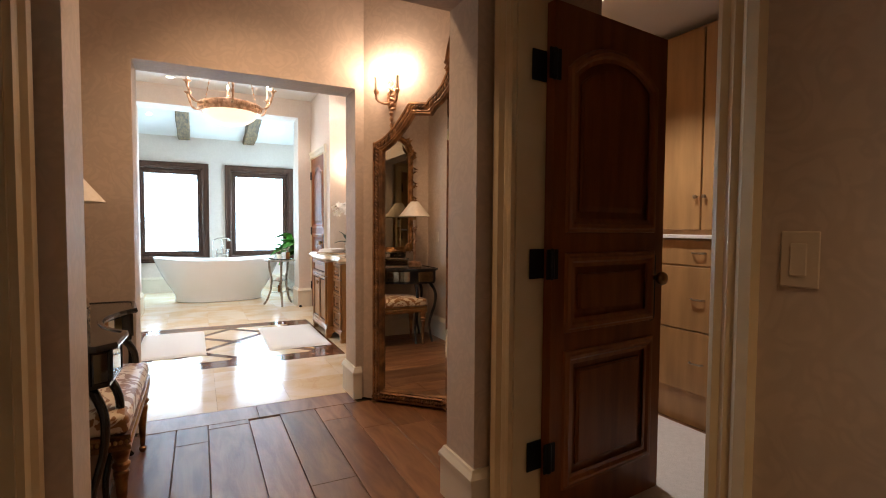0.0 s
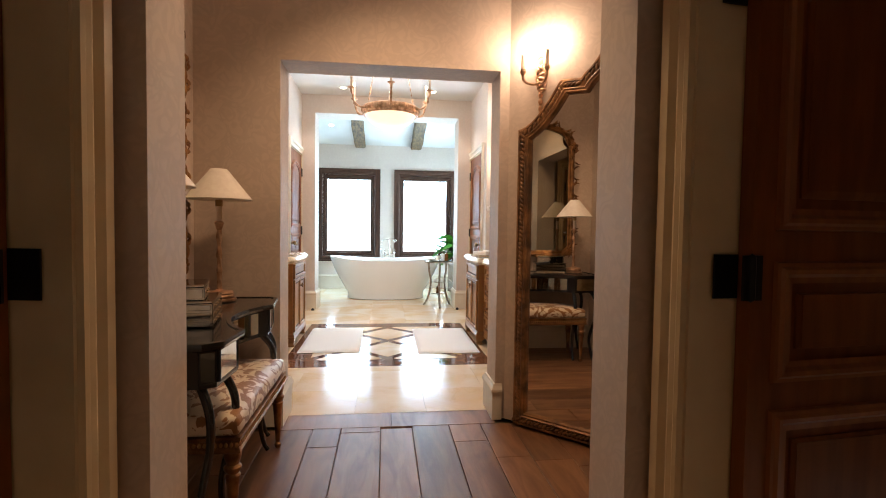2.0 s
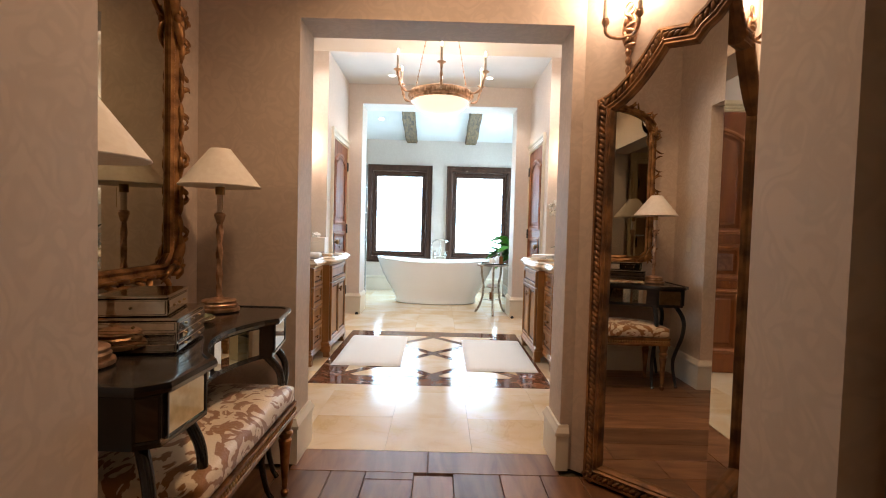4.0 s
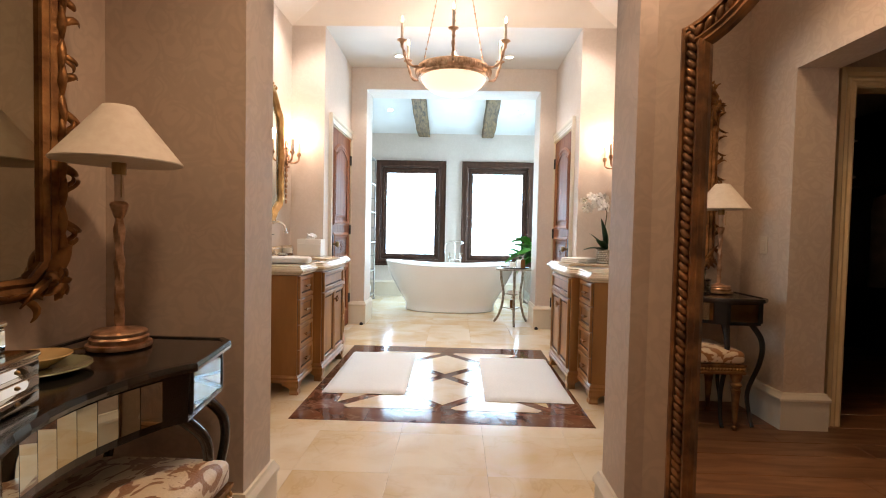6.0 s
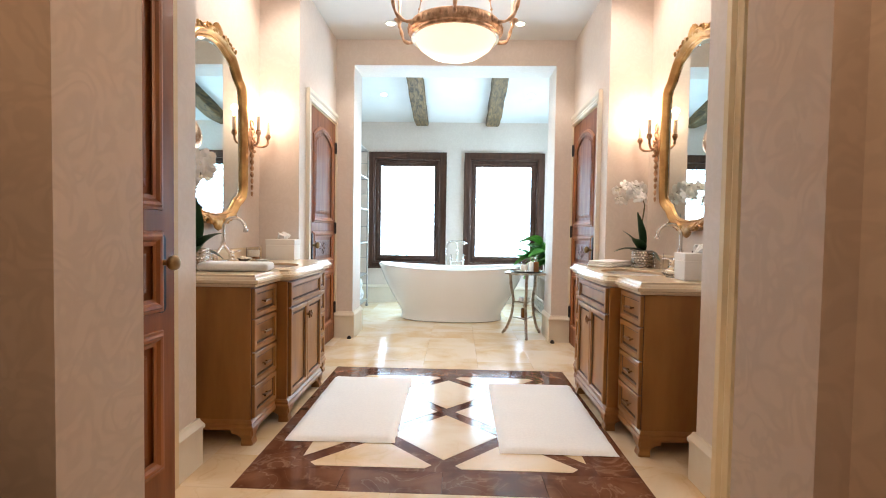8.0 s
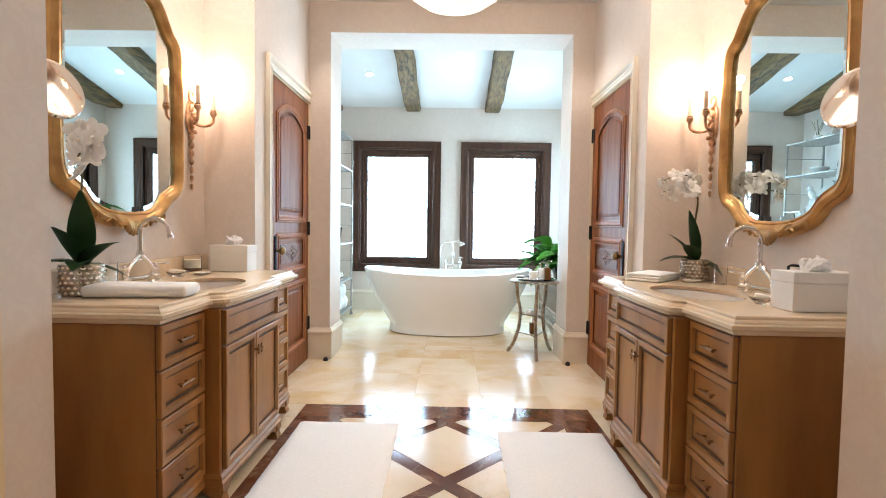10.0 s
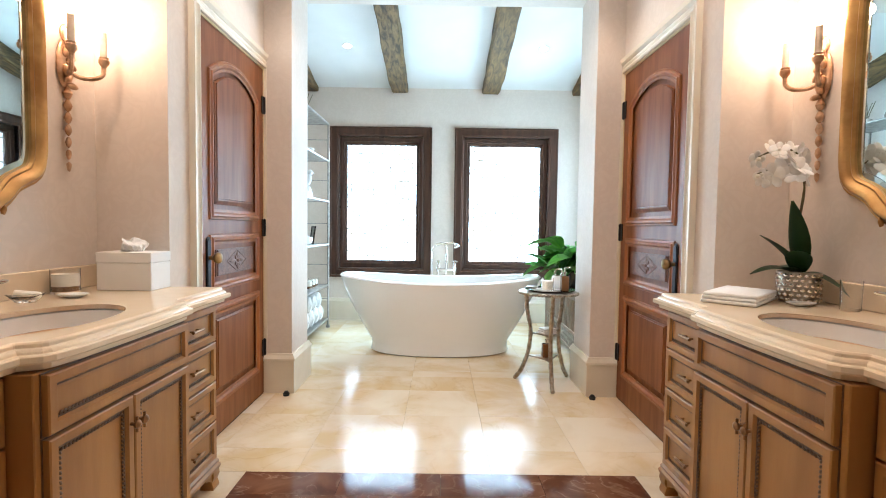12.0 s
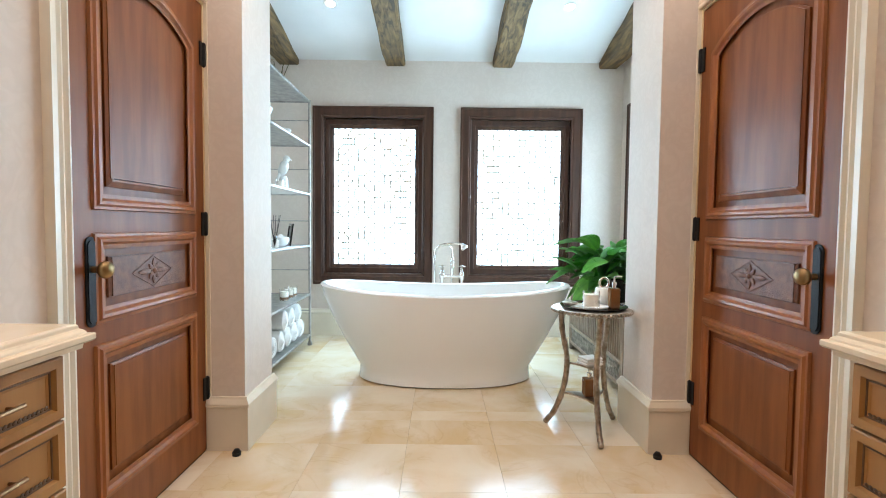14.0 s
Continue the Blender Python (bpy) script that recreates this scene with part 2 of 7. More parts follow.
M["stem"] = material("stem", (0.12, 0.10, 0.04), 0.6, scale=20)
M["moss"] = material("moss", (0.06, 0.05, 0.03), 0.95, second=(0.10, 0.08, 0.05), scale=30, bump=0.6)
M["candle"] = material("candle_sleeve", (0.82, 0.68, 0.56), 0.5, second=(0.66, 0.52, 0.38), scale=20)
M["wax"] = material("candle_wax", (0.90, 0.86, 0.76), 0.4, second=(0.80, 0.75, 0.64), scale=9)
M["amber"] = material("amber_liquid", (0.22, 0.10, 0.035), 0.12, second=(0.16, 0.07, 0.025), scale=5)
# near-black for dark goods; also carries the darkness of the unlit left closet
M["dark"] = material("near_black_and_shade", (0.03, 0.026, 0.022), 0.7, second=(0.02, 0.018, 0.016), scale=5)
M["maple"] = material("closet_maple", (0.46, 0.27, 0.115), 0.4, second=(0.35, 0.20, 0.085), scale=3, detail=5, stretch=(4, 4, 0.6), coat=0.2)
M["rug"] = material("pale_rug", (0.88, 0.87, 0.86), 0.95, second=(0.82, 0.81, 0.80), scale=40, bump=0.6, bump_scale=150)
M["switch"] = material("almond_plastic", (0.66, 0.55, 0.42), 0.4, second=(0.62, 0.51, 0.38))
M["grille"] = material("taupe_grille_wood", (0.36, 0.28, 0.21), 0.5, second=(0.26, 0.19, 0.14), scale=10, stretch=(4, 4, 0.6))
M["grey"] = material("radiator_metal", (0.30, 0.27, 0.24), 0.5, 0.4, second=(0.22, 0.20, 0.18), scale=10)
M["shelfmetal"] = material("silver_leaf", (0.46, 0.44, 0.40), 0.34, 0.8, second=(0.30, 0.28, 0.26), scale=20)
M["paper_white"] = material("white_card", (0.82, 0.80, 0.77), 0.7, second=(0.79, 0.77, 0.74))
M["rubber"] = material("black_rubber", (0.015, 0.015, 0.015), 0.6)
M["bulb"] = glow("candle_bulb", (1.0, 0.75, 0.45), 25)
M["bowl"] = glow("lit_alabaster", (1.0, 0.82, 0.62), 0.62, (0.85, 0.78, 0.68))
M["downlight"] = glow("downlight_lens", (1.0, 0.86, 0.68), 12)
M["daylight"] = glow("bright_overcast", (0.92, 0.97, 1.0), 1.25)
M["frost"] = glass("bevelled_glass", 0.12, (0.72, 0.74, 0.78))
M["glass"] = glass("clear_glass")
M["tile_y"] = material("shower_tile", (0.55, 0.40, 0.20), 0.3, second=(0.46, 0.32, 0.15), scale=3)

# ---- mesh tools ----
def part(name, bm, mat_, parent=None, label="", smooth=False, kind=""):
    """Link a bmesh as one mesh object under a thing or a part."""
    me = bpy.data.meshes.new(name)
    bmesh.ops.recalc_face_normals(bm, faces=bm.faces[:])
    if smooth:
        for f in bm.faces:
            f.smooth = True
    bm.to_mesh(me)
    bm.free()
    if smooth:
        me.set_sharp_from_angle(angle=radians(42))
    me.materials.append(mat_)
    ob = new(name, me)
    if parent is not None:
        ob.parent = parent
    if label:
        ob["label"] = label
    if kind:
        ob["kind"] = kind
    return ob


def thing(name, label, category, at=(0, 0, 0), turn=0, group="", kind=""):
    ob = new(name)
    ob.matrix_basis = pose(*at, 0, 0, turn)
    return tagged(ob, label, category, group, kind)


def structure(ob, label=""):
    return tagged(ob, label, kind="structure")


def box(bm, x0, x1, y0, y1, z0, z1, bevel=0.0, seg=1, m=None):
    vs = [bm.verts.new((x, y, z)) for z in (z0, z1) for x, y in ((x0, y0), (x1, y0), (x1, y1), (x0, y1))]
    fs = [(3, 2, 1, 0), (4, 5, 6, 7), (0, 1, 5, 4), (1, 2, 6, 5), (2, 3, 7, 6), (3, 0, 4, 7)]
    faces = [bm.faces.new([vs[i] for i in f]) for f in fs]
    if bevel:
        es = list({e for f in faces for e in f.edges})
        r = bmesh.ops.bevel(bm, geom=es, offset=bevel, segments=seg, affect="EDGES", profile=0.5)
        vs = list({v for f in r["faces"] for v in f.verts} | {v for v in vs if v.is_valid})
    if m is not None:
        bmesh.ops.transform(bm, matrix=m, verts=[v for v in vs if v.is_valid])
    return bm


def cube(x0, x1, y0, y1, z0, z1, bevel=0.0, seg=1):
    return box(bmesh.new(), x0, x1, y0, y1, z0, z1, bevel, seg)


def prism(pts, z0, z1, bm=None, m=None):
    """A flat outline (x, y) raised from z0 to z1."""
    bm = bm or bmesh.new()
    lo = [bm.verts.new((x, y, z0)) for x, y in pts]
    hi = [bm.verts.new((x, y, z1)) for x, y in pts]
    bm.faces.new(lo[::-1])
    bm.faces.new(hi)
    n = len(pts)
    for i in range(n):
        bm.faces.new((lo[i], lo[(i + 1) % n], hi[(i + 1) % n], hi[i]))
    if m is not None:
        bmesh.ops.transform(bm, matrix=m, verts=lo + hi)
    return bm


def lathe(profile, seg=24, bm=None, m=None, sx=1.0, sy=1.0):
    """(radius, z) pairs turned round the z axis."""
    bm = bm or bmesh.new()
    rings, made = [], []
    for r, z in profile:
        if r < 1e-5:
            ring = [bm.verts.new((0, 0, z))]
        else:
            ring = [bm.verts.new((r * sx * math.cos(a), r * sy * math.sin(a), z)) for a in (2 * math.pi * k / seg for k in range(seg))]
        rings.append(ring)
        made += ring
    for a, b in zip(rings, rings[1:]):
        for k in range(seg):
            q = [a[k % len(a)], a[(k + 1) % len(a)], b[(k + 1) % len(b)], b[k % len(b)]]
            q = list(dict.fromkeys(q))
            if len(q) > 2:
                bm.faces.new(q)
    if len(rings[0]) > 1:
        bm.faces.new(rings[0][::-1])
    if len(rings[-1]) > 1:
        bm.faces.new(rings[-1])
    if m is not None:
        bmesh.ops.transform(bm, matrix=m, verts=made)
    return bm


def tube(points, radius, seg=8, bm=None, closed=False, squash=1.0):
    """A round bar along points; radius may be a list."""
    bm = bm or bmesh.new()
    pts = [Vector(p) for p in points]
    n = len(pts)
    rads = radius if isinstance(radius, (list, tuple)) else [radius] * n
    rings, up = [], None
    for i, p in enumerate(pts):
        a = pts[i - 1] if (i or closed) else p
        b = pts[(i + 1) % n] if (i < n - 1 or closed) else p
        d = (b - a).normalized()
        if up is None:
            up = d.orthogonal().normalized()
        up = (up - d * up.dot(d))
        up = up.normalized() if up.length > 1e-6 else d.orthogonal().normalized()
        side = d.cross(up)
        rings.append([bm.verts.new(p + rads[i] * (math.cos(2 * math.pi * k / seg) * up + squash * math.sin(2 * math.pi * k / seg) * side)) for k in range(seg)])
    for i in range(n if closed else n - 1):
        a, b = rings[i], rings[(i + 1) % n]
        for k in range(seg):
            bm.faces.new((a[k], a[(k + 1) % seg], b[(k + 1) % seg], b[k]))
    if not closed:
        bm.faces.new(rings[0][::-1])
        bm.faces.new(rings[-1])
    return bm


def sweep(path, profile, bm=None, closed=True):
    """A moulding: profile (out, up) points carried along a flat closed path in the xy plane, 'out' pointing away from the
    path's inside (for a path that runs counter-clockwise), 'up' along z. Mitred at the corners."""
    bm = bm or bmesh.new()
    pts = [Vector(p) for p in path]
    n = len(pts)
    rings = []
    for i, p in enumerate(pts):
        a = (p - pts[i - 1]) if (i or closed) else (pts[1] - p)
        b = (pts[(i + 1) % n] - p) if (i < n - 1 or closed) else (p - pts[i - 1])
        a, b = a.normalized(), b.normalized()
        na, nb = Vector((a.y, -a.x)), Vector((b.y, -b.x))
        k = na + nb
        k = k / max(0.25, k.dot(na)) if k.length > 1e-6 else na
        rings.append([bm.verts.new((p.x + k.x * o, p.y + k.y * o, u)) for o, u in profile])
    q = len(profile)
    for i in range(n if closed else n - 1):
        r0, r1 = rings[i], rings[(i + 1) % n]
        for j in range(q):
            bm.faces.new((r0[j], r1[j], r1[(j + 1) % q], r0[(j + 1) % q]))
    if not closed:
        bm.faces.new(rings[0][::-1])
        bm.faces.new(rings[-1])
    return bm


def moved(bm, m):
    bmesh.ops.transform(bm, matrix=m, verts=bm.verts[:])
    return bm


def bezier(p0, p1, p2, p3, n=10):
    p0, p1, p2, p3 = (Vector(p) for p in (p0, p1, p2, p3))
    return [((1 - t) ** 3) * p0 + 3 * t * (1 - t) ** 2 * p1 + 3 * t * t * (1 - t) * p2 + t ** 3 * p3 for t in (k / n for k in range(n + 1))]


def smooth_path(points, n=6):
    """A Catmull-Rom line through points."""
    p = [Vector(q) for q in points]
    p = [2 * p[0] - p[1]] + p + [2 * p[-1] - p[-2]]
    out = []
    for i in range(1, len(p) - 2):
        for k in range(n):
            t = k / n
            out.append(0.5 * ((2 * p[i]) + (p[i + 1] - p[i - 1]) * t + (2 * p[i - 1] - 5 * p[i] + 4 * p[i + 1] - p[i + 2]) * t * t
                              + (3 * p[i] - p[i - 1] - 3 * p[i + 1] + p[i + 2]) * t ** 3))
    out.append(p[-2])
    return out


def rect(x0, x1, y0, y1):
    return [(x0, y0), (x1, y0), (x1, y1), (x0, y1)]


def soft(bm, passes=1):
    bmesh.ops.subdivide_edges(bm, edges=bm.edges[:], cuts=1, use_grid_fill=True)
    for _ in range(passes):
        bmesh.ops.smooth_vert(bm, verts=bm.verts[:], factor=0.5, use_axis_x=True, use_axis_y=True, use_axis_z=True)
    return bm


# turns a flat shape drawn in xy so that it stands upright: x stays, y becomes z, z becomes -y (towards the viewer)
UPRIGHT = Matrix(((1, 0, 0, 0), (0, 0, -1, 0), (0, 1, 0, 0), (0, 0, 0, 1)))


def wall(name, boxes, mat_, label):
    bm = bmesh.new()
    for b in boxes:
        box(bm, *b)
    return structure(part(name, bm, mat_), label)

# ---- the setting ----
H0, H1, H2 = 2.75, 3.30, 3.26      # ceilings of passage, mirror bay, bathroom
LW, RW = -0.26, 1.30               # passage walls
# passage with a closet doorway on each side
for side, x0, x1 in (("left", LW - 0.14, LW), ("right", RW, RW + 0.14)):
    wall("wall_passage_" + side, [(x0, x1, -1.5, 0.56, 0, H0), (x0, x1, 1.41, 1.575, 0, H0), (x0, x1, 0.56, 1.41, 2.19, H0)], M["paper"],
         "beige damask wallpaper wall of the passage with a closet doorway")
wall("wall_passage_end", [(LW - 0.14, RW + 0.14, -1.65, -1.5, 0, H0)], M["paper"], "beige damask wallpaper end wall")
wall("wall_opening", [(-4.2, -0.172, 1.575, 1.83, 0, H1), (1.22, 1.90, 1.575, 1.83, 0, H1), (-0.172, 1.22, 1.575, 1.83, 2.265, H1)], M["paper"],
     "thick wallpapered wall with a wide cased opening")
# bay with the dressing table and the tall mirror
wall("wall_dressing", [(-0.835, -0.685, 1.83, 3.285, 0, H1)], M["paper"], "beige damask wallpaper wall behind the dressing table")
diag = prism([(1.265, 3.285), (1.73, 2.82), (1.73, 1.83), (1.797, 1.83), (1.797, 3.285)], 0, H1)
structure(part("wall_mirror_bay", diag, M["paper"]), "angled wallpapered wall behind the tall mirror")
wall("wall_arch", [(-4.2, -0.175, 3.285, 3.54, 0, H2 + 0.1), (1.203, 4.2, 3.285, 3.54, 0, H2 + 0.1), (-0.175, 1.203, 3.285, 3.54, 2.275, H2 + 0.1)], M["paper"],
     "thick wallpapered wall with a square opening into the bathroom")
# bathroom: side walls with doorways, vanity recesses
SX = 1.230                         # half width at the entry piers
for side, s in (("left", -1), ("right", 1)):
    def bx(a, b, y0, y1, z0, z1):
        xs = sorted((CX + s * a, CX + s * b))
        return (xs[0], xs[1], y0, y1, z0, z1)
    wall("wall_entry_" + side, [bx(SX, SX + 0.13, 4.47, 4.78, 0, H2), bx(SX, SX + 0.13, 3.54, 3.66, 0, H2), bx(SX, SX + 0.13, 3.66, 4.47, 2.36, H2),
                                bx(SX + 0.13, 1.63 + 0.15, 4.66, 4.78, 0, H2)], M["plaster"], "pale plaster wall with a doorway beside the vanity")
    wall("wall_vanity_" + side, [bx(1.63, 1.78, 4.78, 6.52, 0, H2)], M["plaster"], "pale plaster wall behind the vanity")
    wall("wall_door_" + side, [bx(1.29, 1.43, 6.52, 6.803, 0, H2), bx(1.29, 1.43, 7.752, 7.757, 0, H2), bx(1.29, 1.43, 6.803, 7.752, 2.345, H2),
                               bx(1.43, 1.78, 6.52, 6.60, 0, H2)], M["plaster"], "pale plaster wall with a panelled door")
a2 = 1.092
wall("wall_tub_arch", [(-4.2, CX - a2, 7.757, 8.17, 0, 3.9), (CX + a2, 4.2, 7.757, 8.17, 0, 3.9), (CX - a2, CX + a2, 7.757, 8.17, 2.985, 3.9)], M["plaster"],
     "pale plaster wall with a wide square opening to the bath alcove")
TL, TR = -1.40, 2.42
wall("wall_tub_left", [(TL - 0.15, TL, 8.17, 10.53, 0, 3.9)], M["plaster"], "pale plaster side wall of the bath alcove")
WL, WR, WZ0, WZ1 = (-0.818, 0.246), (0.777, 1.858), 0.685, 2.374
wall("wall_tub_right", [(TR, TR + 0.15, 8.17, 9.10, 0, 3.9), (TR, TR + 0.15, 10.20, 10.53, 0, 3.9), (TR, TR + 0.15, 9.10, 10.20, 0, WZ0), (TR, TR + 0.15, 9.10, 10.20, WZ1, 3.9)], M["plaster"], "pale plaster side wall of the bath alcove")
wall("wall_windows", [(TL - 0.15, WL[0], 10.53, 10.75, 0, 3.9), (WL[1], WR[0], 10.53, 10.75, 0, 3.9), (WR[1], TR + 0.15, 10.53, 10.75, 0, 3.9)]
     + [(a, b, 10.53, 10.75, z0, z1) for a, b in (WL, WR) for z0, z1 in ((0, WZ0), (WZ1, 3.9))], M["plaster"], "pale plaster wall with two dark-framed windows")
# ceilings
def slab(name, *b):
    return structure(part(name, cube(*b), M["ceiling"]), "off-white painted ceiling")


slab("ceiling_passage", LW - 0.14, RW + 0.14, -1.65, 1.575, H0, H0 + 0.1)
slab("ceiling_bay", -0.835, 1.90, 1.83, 3.285, H1, H1 + 0.1)
slab("ceiling_bathroom", -1.3, 2.35, 6.52, 7.757, H2, H2 + 0.1)
# raised plaster vault over the vanities
vx0, vx1, vy0, vy1, VZ = CX - 1.63, CX + 1.63, 3.54, 6.52, 4.02
vb = bmesh.new()
low = [vb.verts.new(p) for p in ((vx0, vy0, H2), (vx1, vy0, H2), (vx1, vy1, H2), (vx0, vy1, H2))]
mid = [vb.verts.new(p) for p in ((vx0 + 0.62, vy0 + 0.30, H2 + 0.42), (vx1 - 0.62, vy0 + 0.30, H2 + 0.42), (vx1 - 0.62, vy1 - 0.30, H2 + 0.42), (vx0 + 0.62, vy1 - 0.30, H2 + 0.42))]
crown = [vb.verts.new(p) for p in ((vx0 + 1.32, vy0 + 0.60, VZ), (vx1 - 1.32, vy0 + 0.60, VZ), (vx1 - 1.32, vy1 - 0.50, VZ), (vx0 + 1.32, vy1 - 0.50, VZ))]
for a, b in ((low, mid), (mid, crown)):
    for k in range(4):
        vb.faces.new((a[k], a[(k + 1) % 4], b[(k + 1) % 4], b[k]))
vb.faces.new(crown)
bmesh.ops.subdivide_edges(vb, edges=vb.edges[:], cuts=3, use_grid_fill=True)
bmesh.ops.smooth_vert(vb, verts=[v_ for v_ in vb.verts if v_.co.z > H2 + 0.01], factor=0.5, use_axis_x=True, use_axis_y=True, use_axis_z=True)
structure(part("ceiling_vault", vb, M["ceiling_lamplit"], smooth=True), "raised plaster vault over the vanities, lamp warmth put into its colour")
SLOPE, CZ = 0.245, 2.99
sl = bmesh.new()
za = CZ + SLOPE * (10.53 - 8.17)
v = [sl.verts.new(p) for p in ((TL, 8.17, za), (TR, 8.17, za), (TR, 10.53, CZ), (TL, 10.53, CZ), (TL, 8.17, za + 0.1), (TR, 8.17, za + 0.1), (TR, 10.53, CZ + 0.1), (TL, 10.53, CZ + 0.1))]
for f in ((0, 1, 2, 3), (7, 6, 5, 4), (0, 4, 5, 1), (1, 5, 6, 2), (2, 6, 7, 3), (3, 7, 4, 0)):
    sl.faces.new([v[i] for i in f])
structure(part("ceiling_tub", sl, M["ceiling"]), "sloping off-white ceiling of the bath alcove")
# floors: a slab below, planks and tiles laid on it further down
structure(part("floor", cube(-4.3, 4.3, -1.7, 10.8, -0.2, -0.02), M["moss"]), "subfloor slab")
# closed rooms behind the doorways
wall("wall_closet_right", [(3.55, 3.65, -0.6, 1.575, 0, H0), (RW + 0.14, 3.65, -0.7, -0.6, 0, H0), (3.55, 3.65, 1.575, 2.9, 0, H0), (1.80, 1.90, 1.83, 2.9, 0, H0), (1.9, 3.65, 2.9, 3.0, 0, H0)], M["maple"], "honey maple closet panelling")
slab("ceiling_closet_right", RW + 0.14, 3.65, -0.7, 1.70, 2.6, 2.7)
slab("ceiling_closet_back", 1.80, 3.65, 1.70, 3.0, 2.6, 2.7)
# left closet: the lack of light is put into the wall colour
wall("wall_closet_left", [(-3.2, -3.1, -0.6, 1.575, 0, H0), (-3.2, LW - 0.14, -0.7, -0.6, 0, H0)], M["dark"], "closet wall coloured near-black for the unlit room")
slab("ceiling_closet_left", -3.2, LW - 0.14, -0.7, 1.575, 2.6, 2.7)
wall("wall_side_room_left", [(-2.2, -2.1, 3.54, 4.66, 0, H2), (-2.2, -1.3, 4.66, 4.76, 0, H2)], M["plaster"], "pale wall of the side room")
wall("wall_side_room_right", [(3.0, 3.1, 3.54, 4.66, 0, H2), (2.35, 3.1, 4.66, 4.76, 0, H2)], M["tile_y"], "honey stone tile wall of the shower room")
slab("ceiling_side_left", -2.2, -0.82, 3.54, 4.66, 2.7, 2.8)
slab("ceiling_side_right", 1.83, 3.1, 3.54, 4.66, 2.7, 2.8)


def skirting(name, path, height=0.30):
    """A tall cream skirting board with a stepped cap along an open path (its face on the right-hand side of travel)."""
    prof = [(0.0, 0.0), (0.022, 0.0), (0.022, height - 0.055), (0.030, height - 0.05), (0.030, height - 0.035), (0.016, height - 0.012), (0.012, height), (0.0, height)]
    return structure(part(name, sweep(path, prof, closed=False), M["trim"]), "tall cream painted baseboard with moulded cap")


for path in ([(LW, 1.575), (-0.172, 1.575), (-0.172, 1.83), (-0.685, 1.83), (-0.685, 3.285), (-0.175, 3.285), (-0.175, 3.54), (CX - SX, 3.54), (CX - SX, 3.56)],
             [(CX + SX, 3.56), (CX + SX, 3.54), (1.203, 3.54), (1.203, 3.285), (1.245, 3.285)],
             [(1.73, 1.98), (1.73, 1.83), (1.22, 1.83), (1.22, 1.575), (RW, 1.575)],
             [(CX - SX, 4.575), (CX - SX, 4.78), (CX - 1.6, 4.78)], [(CX + 1.6, 4.78), (CX + SX, 4.78), (CX + SX, 4.575)],
             [(CX - 1.29, 7.757), (CX - a2, 7.757), (CX - a2, 8.17), (TL, 8.17), (TL, 10.53), (TR, 10.53), (TR, 8.17), (CX + a2, 8.17), (CX + a2, 7.757), (CX + 1.29, 7.757)],
             [(RW, 0.455), (RW, -1.5), (LW, -1.5), (LW, 0.455)]):
    skirting("baseboard", path, 0.29 if path[0][1] > 7 else 0.235)


def casing(x, y0, y1, top, s, width=0.10, mat_="casing"):
    """A reeded door casing on a wall that runs along y; s: the side its face looks to."""
    k = width / 0.10
    prof = [(0.0, 0.0), (0.0, 0.018), (0.012 * k, 0.022), (0.026 * k, 0.014), (0.040 * k, 0.020), (0.055 * k, 0.014), (0.072 * k, 0.030), (0.1 * k, 0.034), (0.1 * k, 0.0)]
    bm = sweep([(y1, 0.0), (y1, top), (y0, top), (y0, 0.0)], prof, closed=False)
    moved(bm, Matrix(((0, 0, s, x), (1, 0, 0, 0), (0, 1, 0, 0), (0, 0, 0, 1))))
    return structure(part("trim_door_casing", bm, M[mat_]), "cream reeded door casing")


def jamb(x0, x1, y0, y1, top):
    """The lining of a doorway through a wall that runs along y."""
    bm = bmesh.new()
    for b in ((y0, y0 + 0.012), (y1 - 0.012, y1)):
        box(bm, x0, x1, *b, 0, top)
    box(bm, x0, x1, y0 + 0.012, y1 - 0.012, top - 0.012, top)
    return structure(part("trim_door_lining", bm, M["casing"]), "cream painted door lining")


for x, s in ((LW, 1), (RW, -1)):
    casing(x, 0.56, 1.41, 2.19, s, 0.105)
    jamb(*sorted((x, x - s * 0.14)), 0.56, 1.41, 2.19)
for s in (-1, 1):
    casing(CX + s * SX, 3.66, 4.47, 2.36, -s)
    jamb(*sorted((CX + s * SX, CX + s * (SX + 0.13))), 3.66, 4.47, 2.36)
    casing(CX + s * 1.29, 6.803, 7.752, 2.345, -s, 0.095, "trim")
    jamb(*sorted((CX + s * 1.29, CX + s * 1.43)), 6.803, 7.752, 2.345)


# ---- doors ----
def arch_path(x0, x1, z0, z1, rise, n=14):
    """Counter-clockwise outline with a shallow arched top."""
    pts = [(x0, z0), (x1, z0)]
    w = (x1 - x0) / 2
    r = (w * w + rise * rise) / (2 * rise)
    a = math.asin(min(1, w / r))
    for k in range(n + 1):
        t = a - 2 * a * k / n
        pts.append(((x0 + x1) / 2 + r * math.sin(t), z1 - r + r * math.cos(t)))
    return pts


